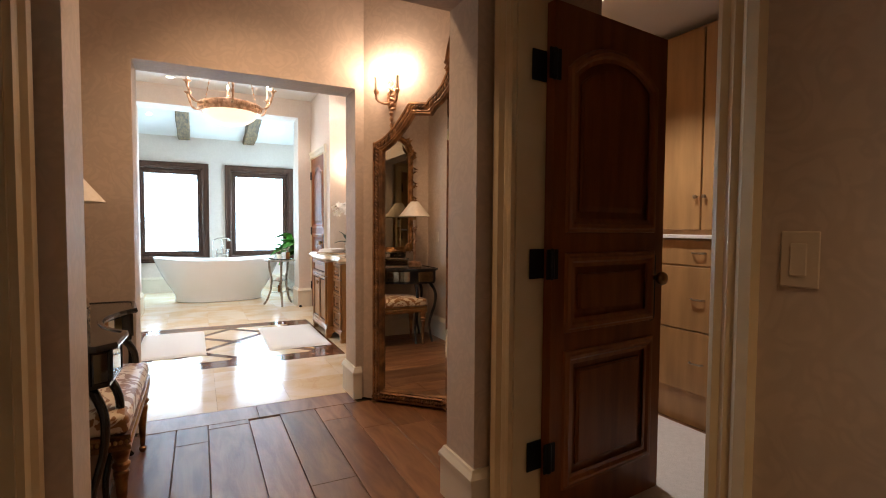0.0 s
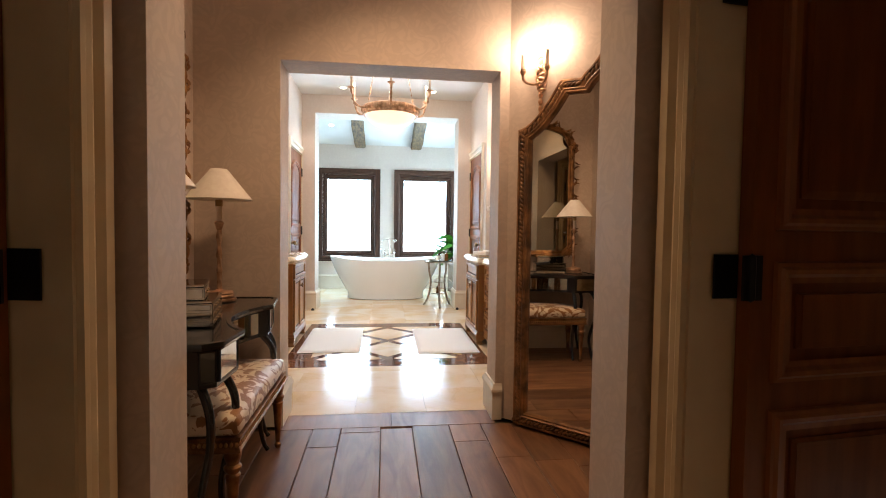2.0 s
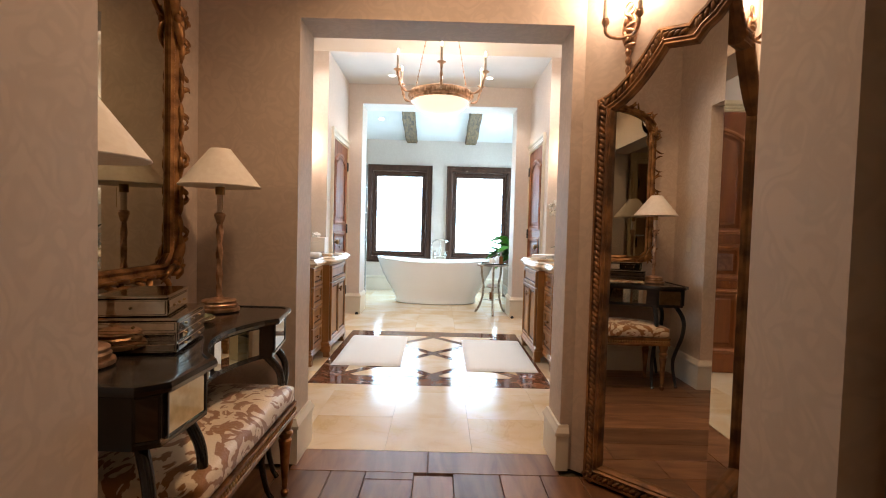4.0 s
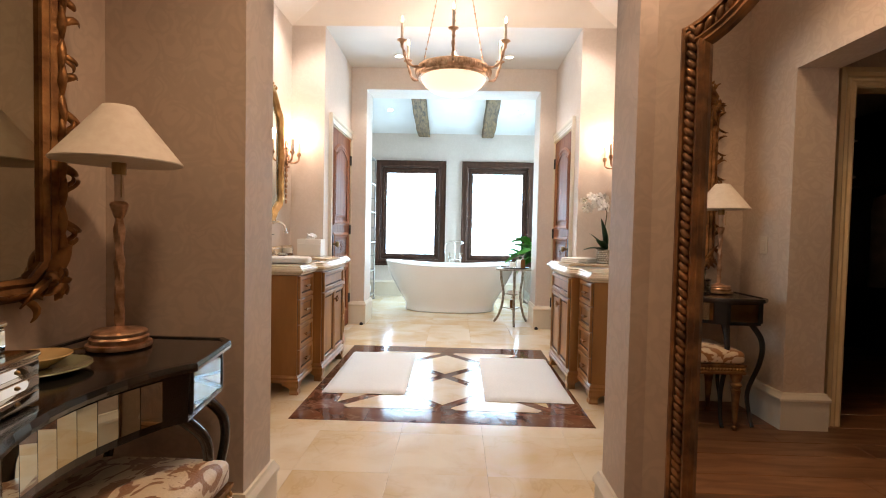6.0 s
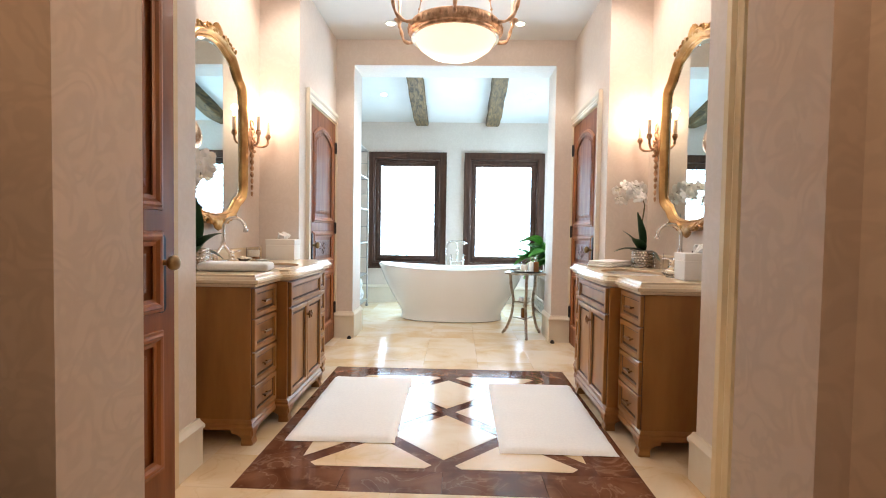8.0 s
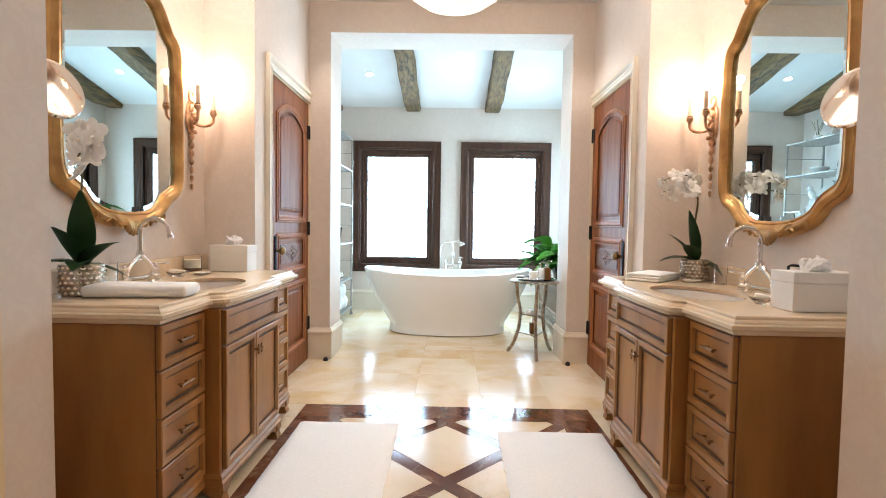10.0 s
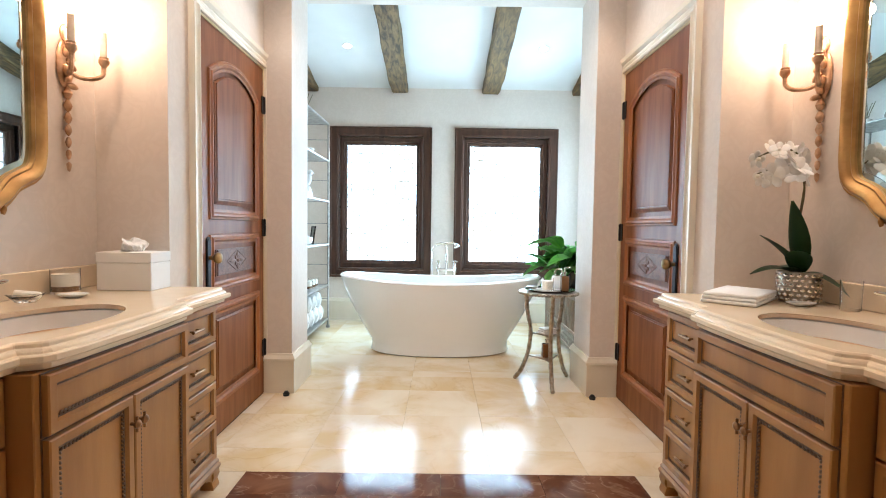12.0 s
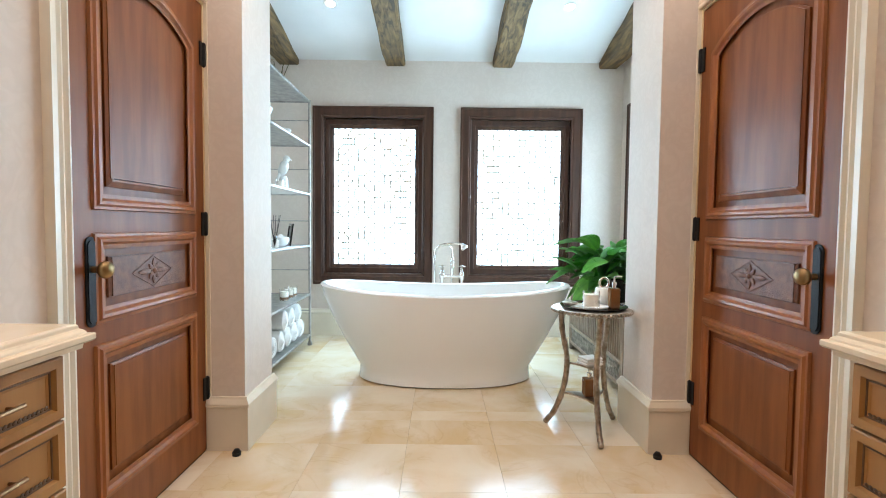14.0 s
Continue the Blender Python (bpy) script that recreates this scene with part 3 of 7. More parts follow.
def panel_door(name, label, at, turn, w, h, latch_left, carved=True, t=0.045, leaf=0.0):
    door = thing(name, label, "door", at, turn)
    st, RISE = 0.142 * w, 0.105
    zs = [(0.215, 0.735), (0.876, 1.140), (1.290, h - 0.16)]
    ia, ib = st, w - st
    # slab with the panels let in
    bm = bmesh.new()
    box(bm, 0, w, -t / 2 + 0.012, t / 2 - 0.012, 0.008, h)
    for s in (-1, 1):
        y0, y1 = sorted((s * t / 2, s * (t / 2 - 0.0125)))
        for b in ((0, ia, 0.008, h), (ib, w, 0.008, h), (ia, ib, 0.008, zs[0][0]), (ia, ib, zs[0][1], zs[1][0]), (ia, ib, zs[1][1], zs[2][0])):
            box(bm, b[0], b[1], y0, y1, b[2], b[3])
        ap = arch_path(ia, ib, zs[2][0], zs[2][1], RISE)[2:]
        prism([(ia, h)] + ap[::-1] + [(ib, h)], 0, 0.0125, bm, Matrix.Translation((0, y1, 0)) @ UPRIGHT)
    slab_ = part("leaf", bm, M["door"], door)
    prof = [(-0.020, 0.0), (-0.026, 0.010), (-0.010, 0.012), (0.0, 0.022), (0.012, 0.024), (0.020, 0.017), (0.030, 0.016), (0.036, 0.0)]
    for s in (-1, 1):
        side = Matrix.Translation((0, s * (t / 2 - 0.006), 0)) @ (UPRIGHT if s < 0 else Matrix(((1, 0, 0, 0), (0, 0, 1, 0), (0, 1, 0, 0), (0, 0, 0, 1))))
        for i, (z0, z1) in enumerate(zs):
            path = arch_path(ia, ib, z0, z1, RISE) if i == 2 else rect(ia, ib, z0, z1)
            part("moulding", moved(sweep(path, prof), side), M["moulding"], door)
            g = 0.055
            inner = arch_path(ia + g, ib - g, z0 + g, z1 - g, RISE * 0.8) if i == 2 else rect(ia + g, ib - g, z0 + g, z1 - g)
            core = sweep(inner, [(-0.001, -0.02), (0.0, 0.002), (-0.022, 0.010), (-0.03, 0.010)])
            f = [(x, y) for x, y in inner]
            cx_, cy_ = sum(p[0] for p in f) / len(f), sum(p[1] for p in f) / len(f)
            cc = [(p[0] + (cx_ - p[0]) * 0.05, p[1] + (cy_ - p[1]) * 0.05) for p in f]
            prism([(q[0], q[1]) for q in cc], -0.004, 0.0098, core)
            part("panel", moved(core, side), M["door"] if i != 1 or not carved else M["carving"], door)
        if carved:
            bm = bmesh.new()
            cz, cx_ = (zs[1][0] + zs[1][1]) / 2, w / 2
            sweep([(cx_ - 0.135, cz), (cx_, cz - 0.062), (cx_ + 0.135, cz), (cx_, cz + 0.062)], [(0.0, 0.005), (0.0, 0.013), (0.006, 0.013), (0.006, 0.005)], bm)
            for k in range(8):
                a = k * math.pi / 4
                L = (0.10 if k % 4 == 0 else 0.055) if k % 2 == 0 else 0.045
                m = Matrix.Translation((cx_ + math.cos(a) * L * 0.62, cz + math.sin(a) * L * 0.5, 0.009)) @ Matrix.Rotation(a, 4, "Z") @ Matrix.Diagonal((L * 0.55, 0.013, 0.011, 1))
                bmesh.ops.create_icosphere(bm, subdivisions=1, radius=1, matrix=m)
            bmesh.ops.create_icosphere(bm, subdivisions=2, radius=0.014, matrix=Matrix.Translation((cx_, cz, 0.012)))
            part("carved_rosette", moved(bm, side), M["carving"], door, "carved flower in a diamond border", smooth=True)
    hx = w if latch_left else 0.0
    for z in (0.34, h / 2 + 0.045, h - 0.25):
        bm = lathe([(0.0, z - 0.065), (0.008, z - 0.06), (0.011, z - 0.055), (0.011, z + 0.055), (0.008, z + 0.06), (0.0, z + 0.065)], 10)
        moved(bm, Matrix.Translation((hx + (0.006 if latch_left else -0.006), -t / 2 - 0.006, 0)))
        box(bm, hx - 0.03, hx + 0.03, -t / 2 - 0.006, -t / 2 + 0.001, z - 0.06, z + 0.06)
        if leaf:
            box(bm, *sorted((hx - 0.02 if latch_left else hx + 0.02, hx + leaf if latch_left else hx - leaf)), t / 2 - 0.001, t / 2 + 0.005, z - 0.06, z + 0.06)
        part("hinge", bm, M["iron"], door, "black iron hinge")
    kx = 0.085 if latch_left else w - 0.085
    for s in (-1, 1):
        side = Matrix.Translation((kx, s * t / 2, 1.0)) @ (UPRIGHT if s < 0 else Matrix(((1, 0, 0, 0), (0, 0, 1, 0), (0, 1, 0, 0), (0, 0, 0, 1))))
        o = [(0.026 * math.cos(a), 0.135 * (1 if math.sin(a) > 0 else -1) + 0.026 * math.sin(a)) for a in (math.pi * (k + 0.5) / 10 for k in range(20))]
        bm = prism(o, 0, 0.006)
        prism([(x * 0.75, y * 0.93) for x, y in o], 0.006, 0.010, bm)
        hdl = part("handle_plate", moved(bm, side), M["iron"], door, "black iron backplate")
        knob = lathe([(0.012, 0.008), (0.012, 0.030), (0.017, 0.034), (0.029, 0.045), (0.032, 0.058), (0.027, 0.070), (0.014, 0.077), (0.0, 0.078)], 20)
        part("knob", moved(knob, side @ Matrix.Translation((0, 0.045, 0))), M["brass"], hdl, "aged brass egg knob", smooth=True)
    return door


DL = "closed mahogany door with arched upper panel and carved rosette"
panel_door("door", DL + " beside the vanity", (CX - 1.315, 6.818, 0), 90, 0.92, 2.33, True)
panel_door("door", DL + " beside the vanity", (CX + 1.315, 7.738, 0), -90, 0.92, 2.33, False)
panel_door("door", "mahogany panelled door next to the bathroom opening", (CX - SX + 0.014, 3.674, 0), 86.5, 0.782, 2.345, False)
panel_door("door", "dark mahogany door standing open into the lit closet", (RW + 0.134, 1.365, 0), 6.5, 0.745, 2.17, False, carved=False, leaf=0.075)
panel_door("door", "dark mahogany door standing open into the dark closet", (LW - 0.134 - 0.76 * math.cos(radians(6.5)), 1.365 + 0.76 * math.sin(radians(6.5)), 0), -6.5, 0.76, 2.17, True, carved=False, leaf=0.075)

# ---- windows ----
def window(name, m, w, z0, z1, label):
    """A dark wooden window drawn upright (x across from 0 to w, y up, z towards the room), set by m."""
    win = thing(name, label, "window")
    W = m
    prof = [(0.0, -0.14), (0.0, 0.004), (0.010, 0.016), (0.022, 0.018), (0.030, 0.026), (0.095, 0.028), (0.104, 0.036), (0.120, 0.036), (0.120, 0.0), (0.03, 0.0), (0.03, -0.14)]
    part("window_frame", moved(sweep(rect(0, w, z0, z1), prof), W), M["walnut"], win)
    part("sash", moved(sweep(rect(0.085, w - 0.085, z0 + 0.097, z1 - 0.097),
         [(0.0, -0.115), (0.0, -0.085), (0.015, -0.070), (0.035, -0.066), (0.042, -0.052), (0.065, -0.050), (0.097, -0.047), (0.097, -0.12)]), W), M["walnut"], win)
    part("window_sill", moved(sweep([(-0.10, z0 - 0.105), (w + 0.10, z0 - 0.105), (w + 0.10, z0 - 0.085), (-0.10, z0 - 0.085)], [(0, 0), (0, 0.055), (-0.008, 0.06), (-0.0095, 0.06), (-0.0095, 0.0)]), W), M["walnut"], win)
    gx0, gx1, gz0, gz1 = 0.085, w - 0.085, z0 + 0.097, z1 - 0.097
    pane = part("pane", moved(prism(rect(gx0, gx1, gz0, gz1), -0.104, -0.100), W), M["frost"], win, "pale textured leaded glass")
    pane.visible_shadow = False
    # lead lines: octagons joined by short blocks
    bm = bmesh.new()
    P, R = 0.288, 0.0875

    def bar(a, b):
        (xa, ya), (xb, yb) = a, b
        # trim to the glass
        ca, cb = [], []
        t0, t1 = 0.0, 1.0
        for p, q, lo, hi in ((xa, xb, gx0, gx1), (ya, yb, gz0, gz1)):
            d = q - p
            if abs(d) < 1e-9:
                if p < lo or p > hi:
                    return
                continue
            u, v_ = sorted(((lo - p) / d, (hi - p) / d))
            t0, t1 = max(t0, u), min(t1, v_)
        if t1 - t0 < 0.02:
            return
        A = Vector((xa + (xb - xa) * t0, ya + (yb - ya) * t0))
        B = Vector((xa + (xb - xa) * t1, ya + (yb - ya) * t1))
        n = (B - A).normalized()
        n = Vector((-n.y, n.x)) * 0.0068
        prism([tuple(A - n), tuple(B - n), tuple(B + n), tuple(A + n)], -0.108, -0.096, bm)

    nx, nz = int((gx1 - gx0) / P) + 2, int((gz1 - gz0) / P) + 2
    ox, oz = (gx0 + gx1) / 2 - P * nx / 2, gz0 - P * 0.3
    k8 = [(R * math.cos(math.pi / 8 + k * math.pi / 4), R * math.sin(math.pi / 8 + k * math.pi / 4)) for k in range(8)]
    hs = R * math.sin(math.pi / 8)
    for i in range(nx + 1):
        for j in range(nz + 1):
            cx_, cz = ox + i * P, oz + j * P
            for k in range(8):
                a, b = k8[k], k8[(k + 1) % 8]
                bar((cx_ + a[0], cz + a[1]), (cx_ + b[0], cz + b[1]))
            f = R * math.cos(math.pi / 8)
            for q in (-hs, hs):
                bar((cx_ + f, cz + q), (cx_ + P - f, cz + q))
                bar((cx_ + q, cz + f), (cx_ + q, cz + P - f))
            # a small diamond between four octagons, tied to the blocks
            mx_, mz_, d_ = cx_ + P / 2, cz + P / 2, 0.052
            for (ax, az), (bx_, bz) in (((d_, 0), (0, d_)), ((0, d_), (-d_, 0)), ((-d_, 0), (0, -d_)), ((0, -d_), (d_, 0))):
                bar((mx_ + ax, mz_ + az), (mx_ + bx_, mz_ + bz))
                bar((mx_ + ax, mz_ + az), (mx_ + ax * (P / 2 - hs) / d_, mz_ + az * (P / 2 - hs) / d_))
    lead = part("leading", moved(bm, W), M["pewter"], win, "thin lead lines in an octagon pattern")
    lead.visible_shadow = False
    return win


FRONT = lambda x, y: Matrix.Translation((x, y, 0)) @ UPRIGHT
window("window_1", FRONT(WL[0], 10.53), WL[1] - WL[0], WZ0, WZ1, "dark walnut casement window with frosted leaded glass")
window("window_2", FRONT(WR[0], 10.53), WR[1] - WR[0], WZ0, WZ1, "dark walnut casement window with frosted leaded glass")
# the side window of the bath alcove, on the right-hand wall
SIDE = Matrix.Translation((TR, 10.20, 0)) @ Matrix(((0, 0, -1, 0), (-1, 0, 0, 0), (0, 1, 0, 0), (0, 0, 0, 1)))
window("window_3", SIDE, 1.10, WZ0, WZ1, "dark walnut side window with frosted leaded glass")
for i, b in enumerate(((-1.3, 2.4, 11.3, 11.32, -0.1, 3.6), (3.2, 3.22, 8.2, 10.9, -0.1, 3.6))):
    structure(part("backdrop", cube(*b), M["daylight"]), "bright overcast daylight outside the windows")

# ---- ceiling beams ----
for x in (-1.20, -0.05, 1.105, 2.25):
    bm = bmesh.new()
    n = 14
    rows = []
    rnd = random.Random(int(x * 100) + 500)
    for k in range(n + 1):
        y = 8.172 + (10.528 - 8.172) * k / n
        zc = CZ + SLOPE * (10.53 - y)
        d = 0.17 if y < 10.1 else 0.17 - 0.11 * (y - 10.1) / 0.43
        w = 0.105 + rnd.uniform(-0.006, 0.006)
        rows.append([bm.verts.new(p) for p in ((x - w, y, zc + 0.02), (x - w, y, zc - d + 0.015), (x - w + 0.015, y, zc - d + rnd.uniform(-0.006, 0.004)),
                                              (x + w - 0.015, y, zc - d + rnd.uniform(-0.006, 0.004)), (x + w, y, zc - d + 0.015), (x + w, y, zc + 0.02))])
    for a, b in zip(rows, rows[1:]):
        for q in range(6):
            bm.faces.new((a[q], a[(q + 1) % 6], b[(q + 1) % 6], b[q]))
    bm.faces.new(rows[0][::-1])
    bm.faces.new(rows[-1])
    tagged(part("ceiling_beam", bm, M["beam"]), "rough-hewn brown timber beam under the sloping ceiling", "beam", "beams over the bath")

# ---- bathtub ----
tub = thing("bathtub", "white freestanding oval bathtub with flared sides", "bathtub", (0.495, 9.12, 0))
bm = bmesh.new()
SEG = 56
def tub_ring(a, b, z, lift=0.0, p=2.35):
    ring = []
    for k in range(SEG):
        t = 2 * math.pi * k / SEG
        c, s = math.cos(t), math.sin(t)
        x = a * math.copysign(abs(c) ** (2 / p), c)
        y = b * math.copysign(abs(s) ** (2 / p), s)
        ring.append(bm.verts.new((x, y, z + lift * (x / a) ** 2)))
    return ring


rings = [tub_ring(0.665, 0.36, 0.0, 0, 2.2), tub_ring(0.69, 0.38, 0.012, 0, 2.2), tub_ring(0.684, 0.376, 0.05, 0, 2.2), tub_ring(0.682, 0.37, 0.10, 0, 2.2), tub_ring(0.735, 0.385, 0.20), tub_ring(0.825, 0.405, 0.34, 0.01),
         tub_ring(0.912, 0.425, 0.49, 0.025), tub_ring(0.972, 0.435, 0.62, 0.045), tub_ring(0.995, 0.436, 0.675, 0.055), tub_ring(1.004, 0.438, 0.69, 0.055),
         tub_ring(0.994, 0.422, 0.702, 0.055), tub_ring(0.964, 0.395, 0.705, 0.055), tub_ring(0.94, 0.372, 0.695, 0.055), tub_ring(0.88, 0.345, 0.60, 0.03), tub_ring(0.74, 0.30, 0.30), tub_ring(0.60, 0.24, 0.17), tub_ring(0.3, 0.12, 0.155)]
for a, b in zip(rings, rings[1:]):
    for k in range(SEG):
        bm.faces.new((a[k], a[(k + 1) % SEG], b[(k + 1) % SEG], b[k]))
bm.faces.new(rings[0][::-1])
bm.faces.new(rings[-1])
part("shell", bm, M["tub"], tub, smooth=True)
drain = lathe([(0.0, 0.156), (0.035, 0.156), (0.035, 0.162), (0.028, 0.166), (0.0, 0.166)], 20)
part("drain", drain, M["chrome"], tub, "polished nickel drain", smooth=True)

# ---- tub filler behind the bath ----
fil = thing("tub_filler", "polished nickel floor-mounted tub filler with hand shower", "faucet", (0.56, 9.64, 0))
for dx in (-0.09, 0.09):
    bm = lathe([(0.0, 0.0), (0.035, 0.0), (0.035, 0.01), (0.016, 0.02), (0.014, 0.03), (0.014, 0.72), (0.022, 0.73), (0.022, 0.78), (0.014, 0.79), (0.012, 0.83), (0.0, 0.83)], 14)
    part("riser", moved(bm, Matrix.Translation((dx, 0, 0))), M["chrome"], fil, smooth=True)
    bm = bmesh.new()
    for a in (0, math.pi / 2):
        tube([(dx - 0.035 * math.cos(a), 0.0, 0.845 + 0.035 * math.sin(a) * 0), (dx + 0.035 * math.cos(a), 0.0, 0.845)] if a == 0 else [(dx, -0.035, 0.845), (dx, 0.035, 0.845)], 0.006, 8, bm)
    lathe([(0.0, 0.83), (0.012, 0.832), (0.012, 0.856), (0.0, 0.862)], 10, bm, Matrix.Translation((dx, 0, 0)))
    part("cross_handle", bm, M["chrome"], fil, smooth=True)
part("bridge", tube([(-0.09, 0, 0.755), (0.09, 0, 0.755)], 0.016, 12), M["chrome"], fil, smooth=True)
part("spout", tube(bezier((0, 0, 0.755), (0.0, 0.0, 0.90), (0, -0.02, 0.93), (0, -0.08, 0.925), 8) + bezier((0, -0.085, 0.925), (0, -0.15, 0.92), (0, -0.17, 0.90), (0, -0.175, 0.84), 6), 0.014, 12), M["chrome"], fil, smooth=True)
part("cradle", tube([(0, 0, 0.90), (0, 0, 1.0), (-0.02, 0, 1.03)], 0.008, 8), M["chrome"], fil, smooth=True)
bm = tube(smooth_path([(-0.13, -0.01, 1.025), (-0.06, -0.01, 1.05), (0.05, -0.01, 1.055), (0.10, -0.01, 1.04)]), 0.011, 10)
lathe([(0.0, -0.01), (0.03, -0.005), (0.035, 0.012), (0.018, 0.03), (0.012, 0.05)], 16, bm, Matrix.Translation((0.115, -0.01, 1.01)) @ Matrix.Rotation(radians(-35), 4, "Y"))
part("hand_shower", bm, M["chrome"], fil, smooth=True)
part("hose", tube(smooth_path([(-0.13, -0.01, 1.025), (-0.16, -0.02, 0.95), (-0.155, -0.02, 0.70), (-0.12, -0.01, 0.55), (-0.03, 0, 0.60), (0.0, 0, 0.74)], 8), 0.007, 8), M["chrome"], fil, smooth=True)

# ---- side table by the bath ----
tab = thing("side_table", "round antique-silver side table with curved branch-like legs", "side table", (1.350, 8.045, 0))
TOPZ = 0.74
part("tabletop", lathe([(0.0, TOPZ - 0.025), (0.20, TOPZ - 0.025), (0.213, TOPZ - 0.02), (0.223, TOPZ - 0.012), (0.226, TOPZ - 0.004), (0.220, TOPZ), (0.0, TOPZ)], 48), M["pewter"], tab, smooth=True)
bm = bmesh.new()
for k in range(54):
    a = 2 * math.pi * k / 54
    bmesh.ops.create_icosphere(bm, subdivisions=1, radius=0.0115, matrix=Matrix.Translation((0.226 * math.cos(a), 0.226 * math.sin(a), TOPZ - 0.014)))
part("beaded_rim", bm, M["pewter"], tab, smooth=True)
LEG = []
for a in (-92, 158, 38):
    c, s = math.cos(radians(a)), math.sin(radians(a))
    pts = [(0.175 * c, 0.175 * s, TOPZ - 0.03), (0.165 * c, 0.165 * s, 0.58), (0.135 * c, 0.135 * s, 0.42), (0.15 * c, 0.15 * s, 0.25), (0.20 * c, 0.20 * s, 0.10), (0.245 * c, 0.245 * s, 0.03), (0.262 * c, 0.262 * s, 0.008)]
    path = smooth_path(pts, 5)
    rr = [0.017 + 0.0016 * math.sin(i * 1.9) for i in range(len(path))]
    rr[0], rr[-1] = 0.02, 0.011
    part("leg", tube(path, rr, 10), M["pewter"], tab, smooth=True)
    LEG.append((c, s))
for z, r in ((0.40, 0.125), (0.215, 0.16)):
    pts = []
    for c, s in LEG:
        pts.append(Vector((c * r, s * r)))
    outline = []
    for i in range(3):
        p, q = pts[i], pts[(i + 1) % 3]
        for k in range(6):
            t = k / 6
            outline.append(tuple((p + (q - p) * t) * (1 - 0.25 * math.sin(math.pi * t))))
    if sum(outline[i][0] * outline[(i + 1) % 18][1] - outline[(i + 1) % 18][0] * outline[i][1] for i in range(18)) < 0:
        outline = outline[::-1]
    part("lower_shelf", prism(outline, z - 0.012, z), M["pewter"], tab)


def pot_candle(at, r, h, label="cream candle in a glass tumbler", wax="wax"):
    c = thing("candle", label, "candle", at)
    jar_ = part("tumbler", lathe([(0.0, 0.0), (r * 0.96, 0.0), (r, 0.006), (r, h), (r - 0.003, h), (r - 0.004, 0.01), (0.0, 0.01)], 24), M["glass"], c, "clear glass tumbler", smooth=True)
    jar_.visible_shadow = False
    low_ = 0.0105
    if "dark" in label:
        low_ = h * 0.30
        part("dark_base", lathe([(0.0, 0.0102), (r - 0.0045, 0.0102), (r - 0.0045, low_), (0.0, low_)], 20), M["amber"], c, "dark brown glass base", smooth=True)
    part("wax", lathe([(0.0, low_ + 0.0003), (r - 0.0045, low_ + 0.0003), (r - 0.0045, h * 0.80), (0.0, h * 0.78)], 20), M[wax], c, smooth=True)
    return c


def bottle(at, w, h, label, liquid="amber", cap="chrome", square=True):
    b = thing("bottle", label, "bottle", at)
    if square:
        bm = cube(-w / 2, w / 2, -w / 2, w / 2, 0, h * 0.62, 0.006, 2)
    else:
        bm = lathe([(0.0, 0.0), (w / 2 - 0.004, 0.0), (w / 2, 0.005), (w / 2, h * 0.55), (w * 0.3, h * 0.64), (w * 0.2, h * 0.68), (0.0, h * 0.68)], 20)
    part("body", bm, M[liquid], b, smooth=not square)
    part("neck", lathe([(w * 0.18, h * 0.615), (w * 0.18, h * 0.72), (w * 0.24, h * 0.73), (w * 0.24, h * 0.80), (0.0, h * 0.80)], 14), M[cap], b, smooth=True)
    bm = tube([(0, 0, h * 0.80), (0, 0, h * 0.95), (0.012, -0.004, h * 0.98), (0.04, -0.012, h * 0.97)], 0.006, 8)
    part("pump", bm, M[cap], b, smooth=True)
    return b


def tray(at, rx, ry, mat_, label):
    return tagged(part("tray", moved(lathe([(0.0, 0.0), (0.85, 0.0), (0.97, 0.006), (1.0, 0.014), (0.985, 0.014), (0.95, 0.008), (0.84, 0.004), (0.0, 0.004)], 40, sx=rx, sy=ry), Matrix.Translation(at)), M[mat_], smooth=True), label, "tray")


tz = TOPZ + 0.001
tray((1.360, 8.04, tz), 0.195, 0.185, "lacquer", "glossy black round tray on the side table")
tray((1.320, 7.99, tz + 0.0045), 0.110, 0.095, "china", "white china plate on the tray")
pot_candle((1.328, 7.985, tz + 0.0095), 0.048, 0.096)
bottle((1.462, 7.99, tz + 0.0045), 0.056, 0.19, "amber bath oil bottle with pump")
jar = thing("jar", "white apothecary jar with a silver loop handle", "jar", (1.440, 8.10, tz + 0.0045))
part("body", lathe([(0.0, 0.0), (0.045, 0.0), (0.05, 0.008), (0.05, 0.10), (0.044, 0.108), (0.0, 0.108)], 24), M["china"], jar, smooth=True)
part("loop_handle", tube([(0.028 * math.cos(a) + 0.0, 0, 0.135 + 0.03 * math.sin(a)) for a in (2 * math.pi * k / 18 for k in range(18))], 0.007, 8, closed=True), M["chrome"], jar, smooth=True)
tagged(part("soap_shell", moved(lathe([(0.0, 0.0), (0.02, 0.0), (0.034, 0.010), (0.04, 0.02), (0.03, 0.024), (0.0, 0.016)], 14, sx=1.2), Matrix.Translation((1.215, 8.02, tz + 0.0145))), M["pewter"], smooth=True), "small silver shell dish on the tray", "dish")


def folded_towel(at, w, d, h, turn=0, layers=3, label="folded white terry towel", parent=None):
    t = thing("folded_towel", label, "towel", at, turn)
    for i in range(layers):
        bm = cube(-w / 2 + 0.003 * i, w / 2 - 0.002 * i, -d / 2, d / 2 - 0.003 * i, h * i / layers + 0.0005, h * (i + 1) / layers, min(0.020, h / layers * 0.44), 4)
        rnd = random.Random(i + int(at[1] * 37))
        for v_ in bm.verts:
            v_.co += 0.004 * noise.noise_vector(v_.co * 14 + Vector((i, at[0], at[1])))
        part("fold", bm, M["cloth"], t, smooth=True)
    return t


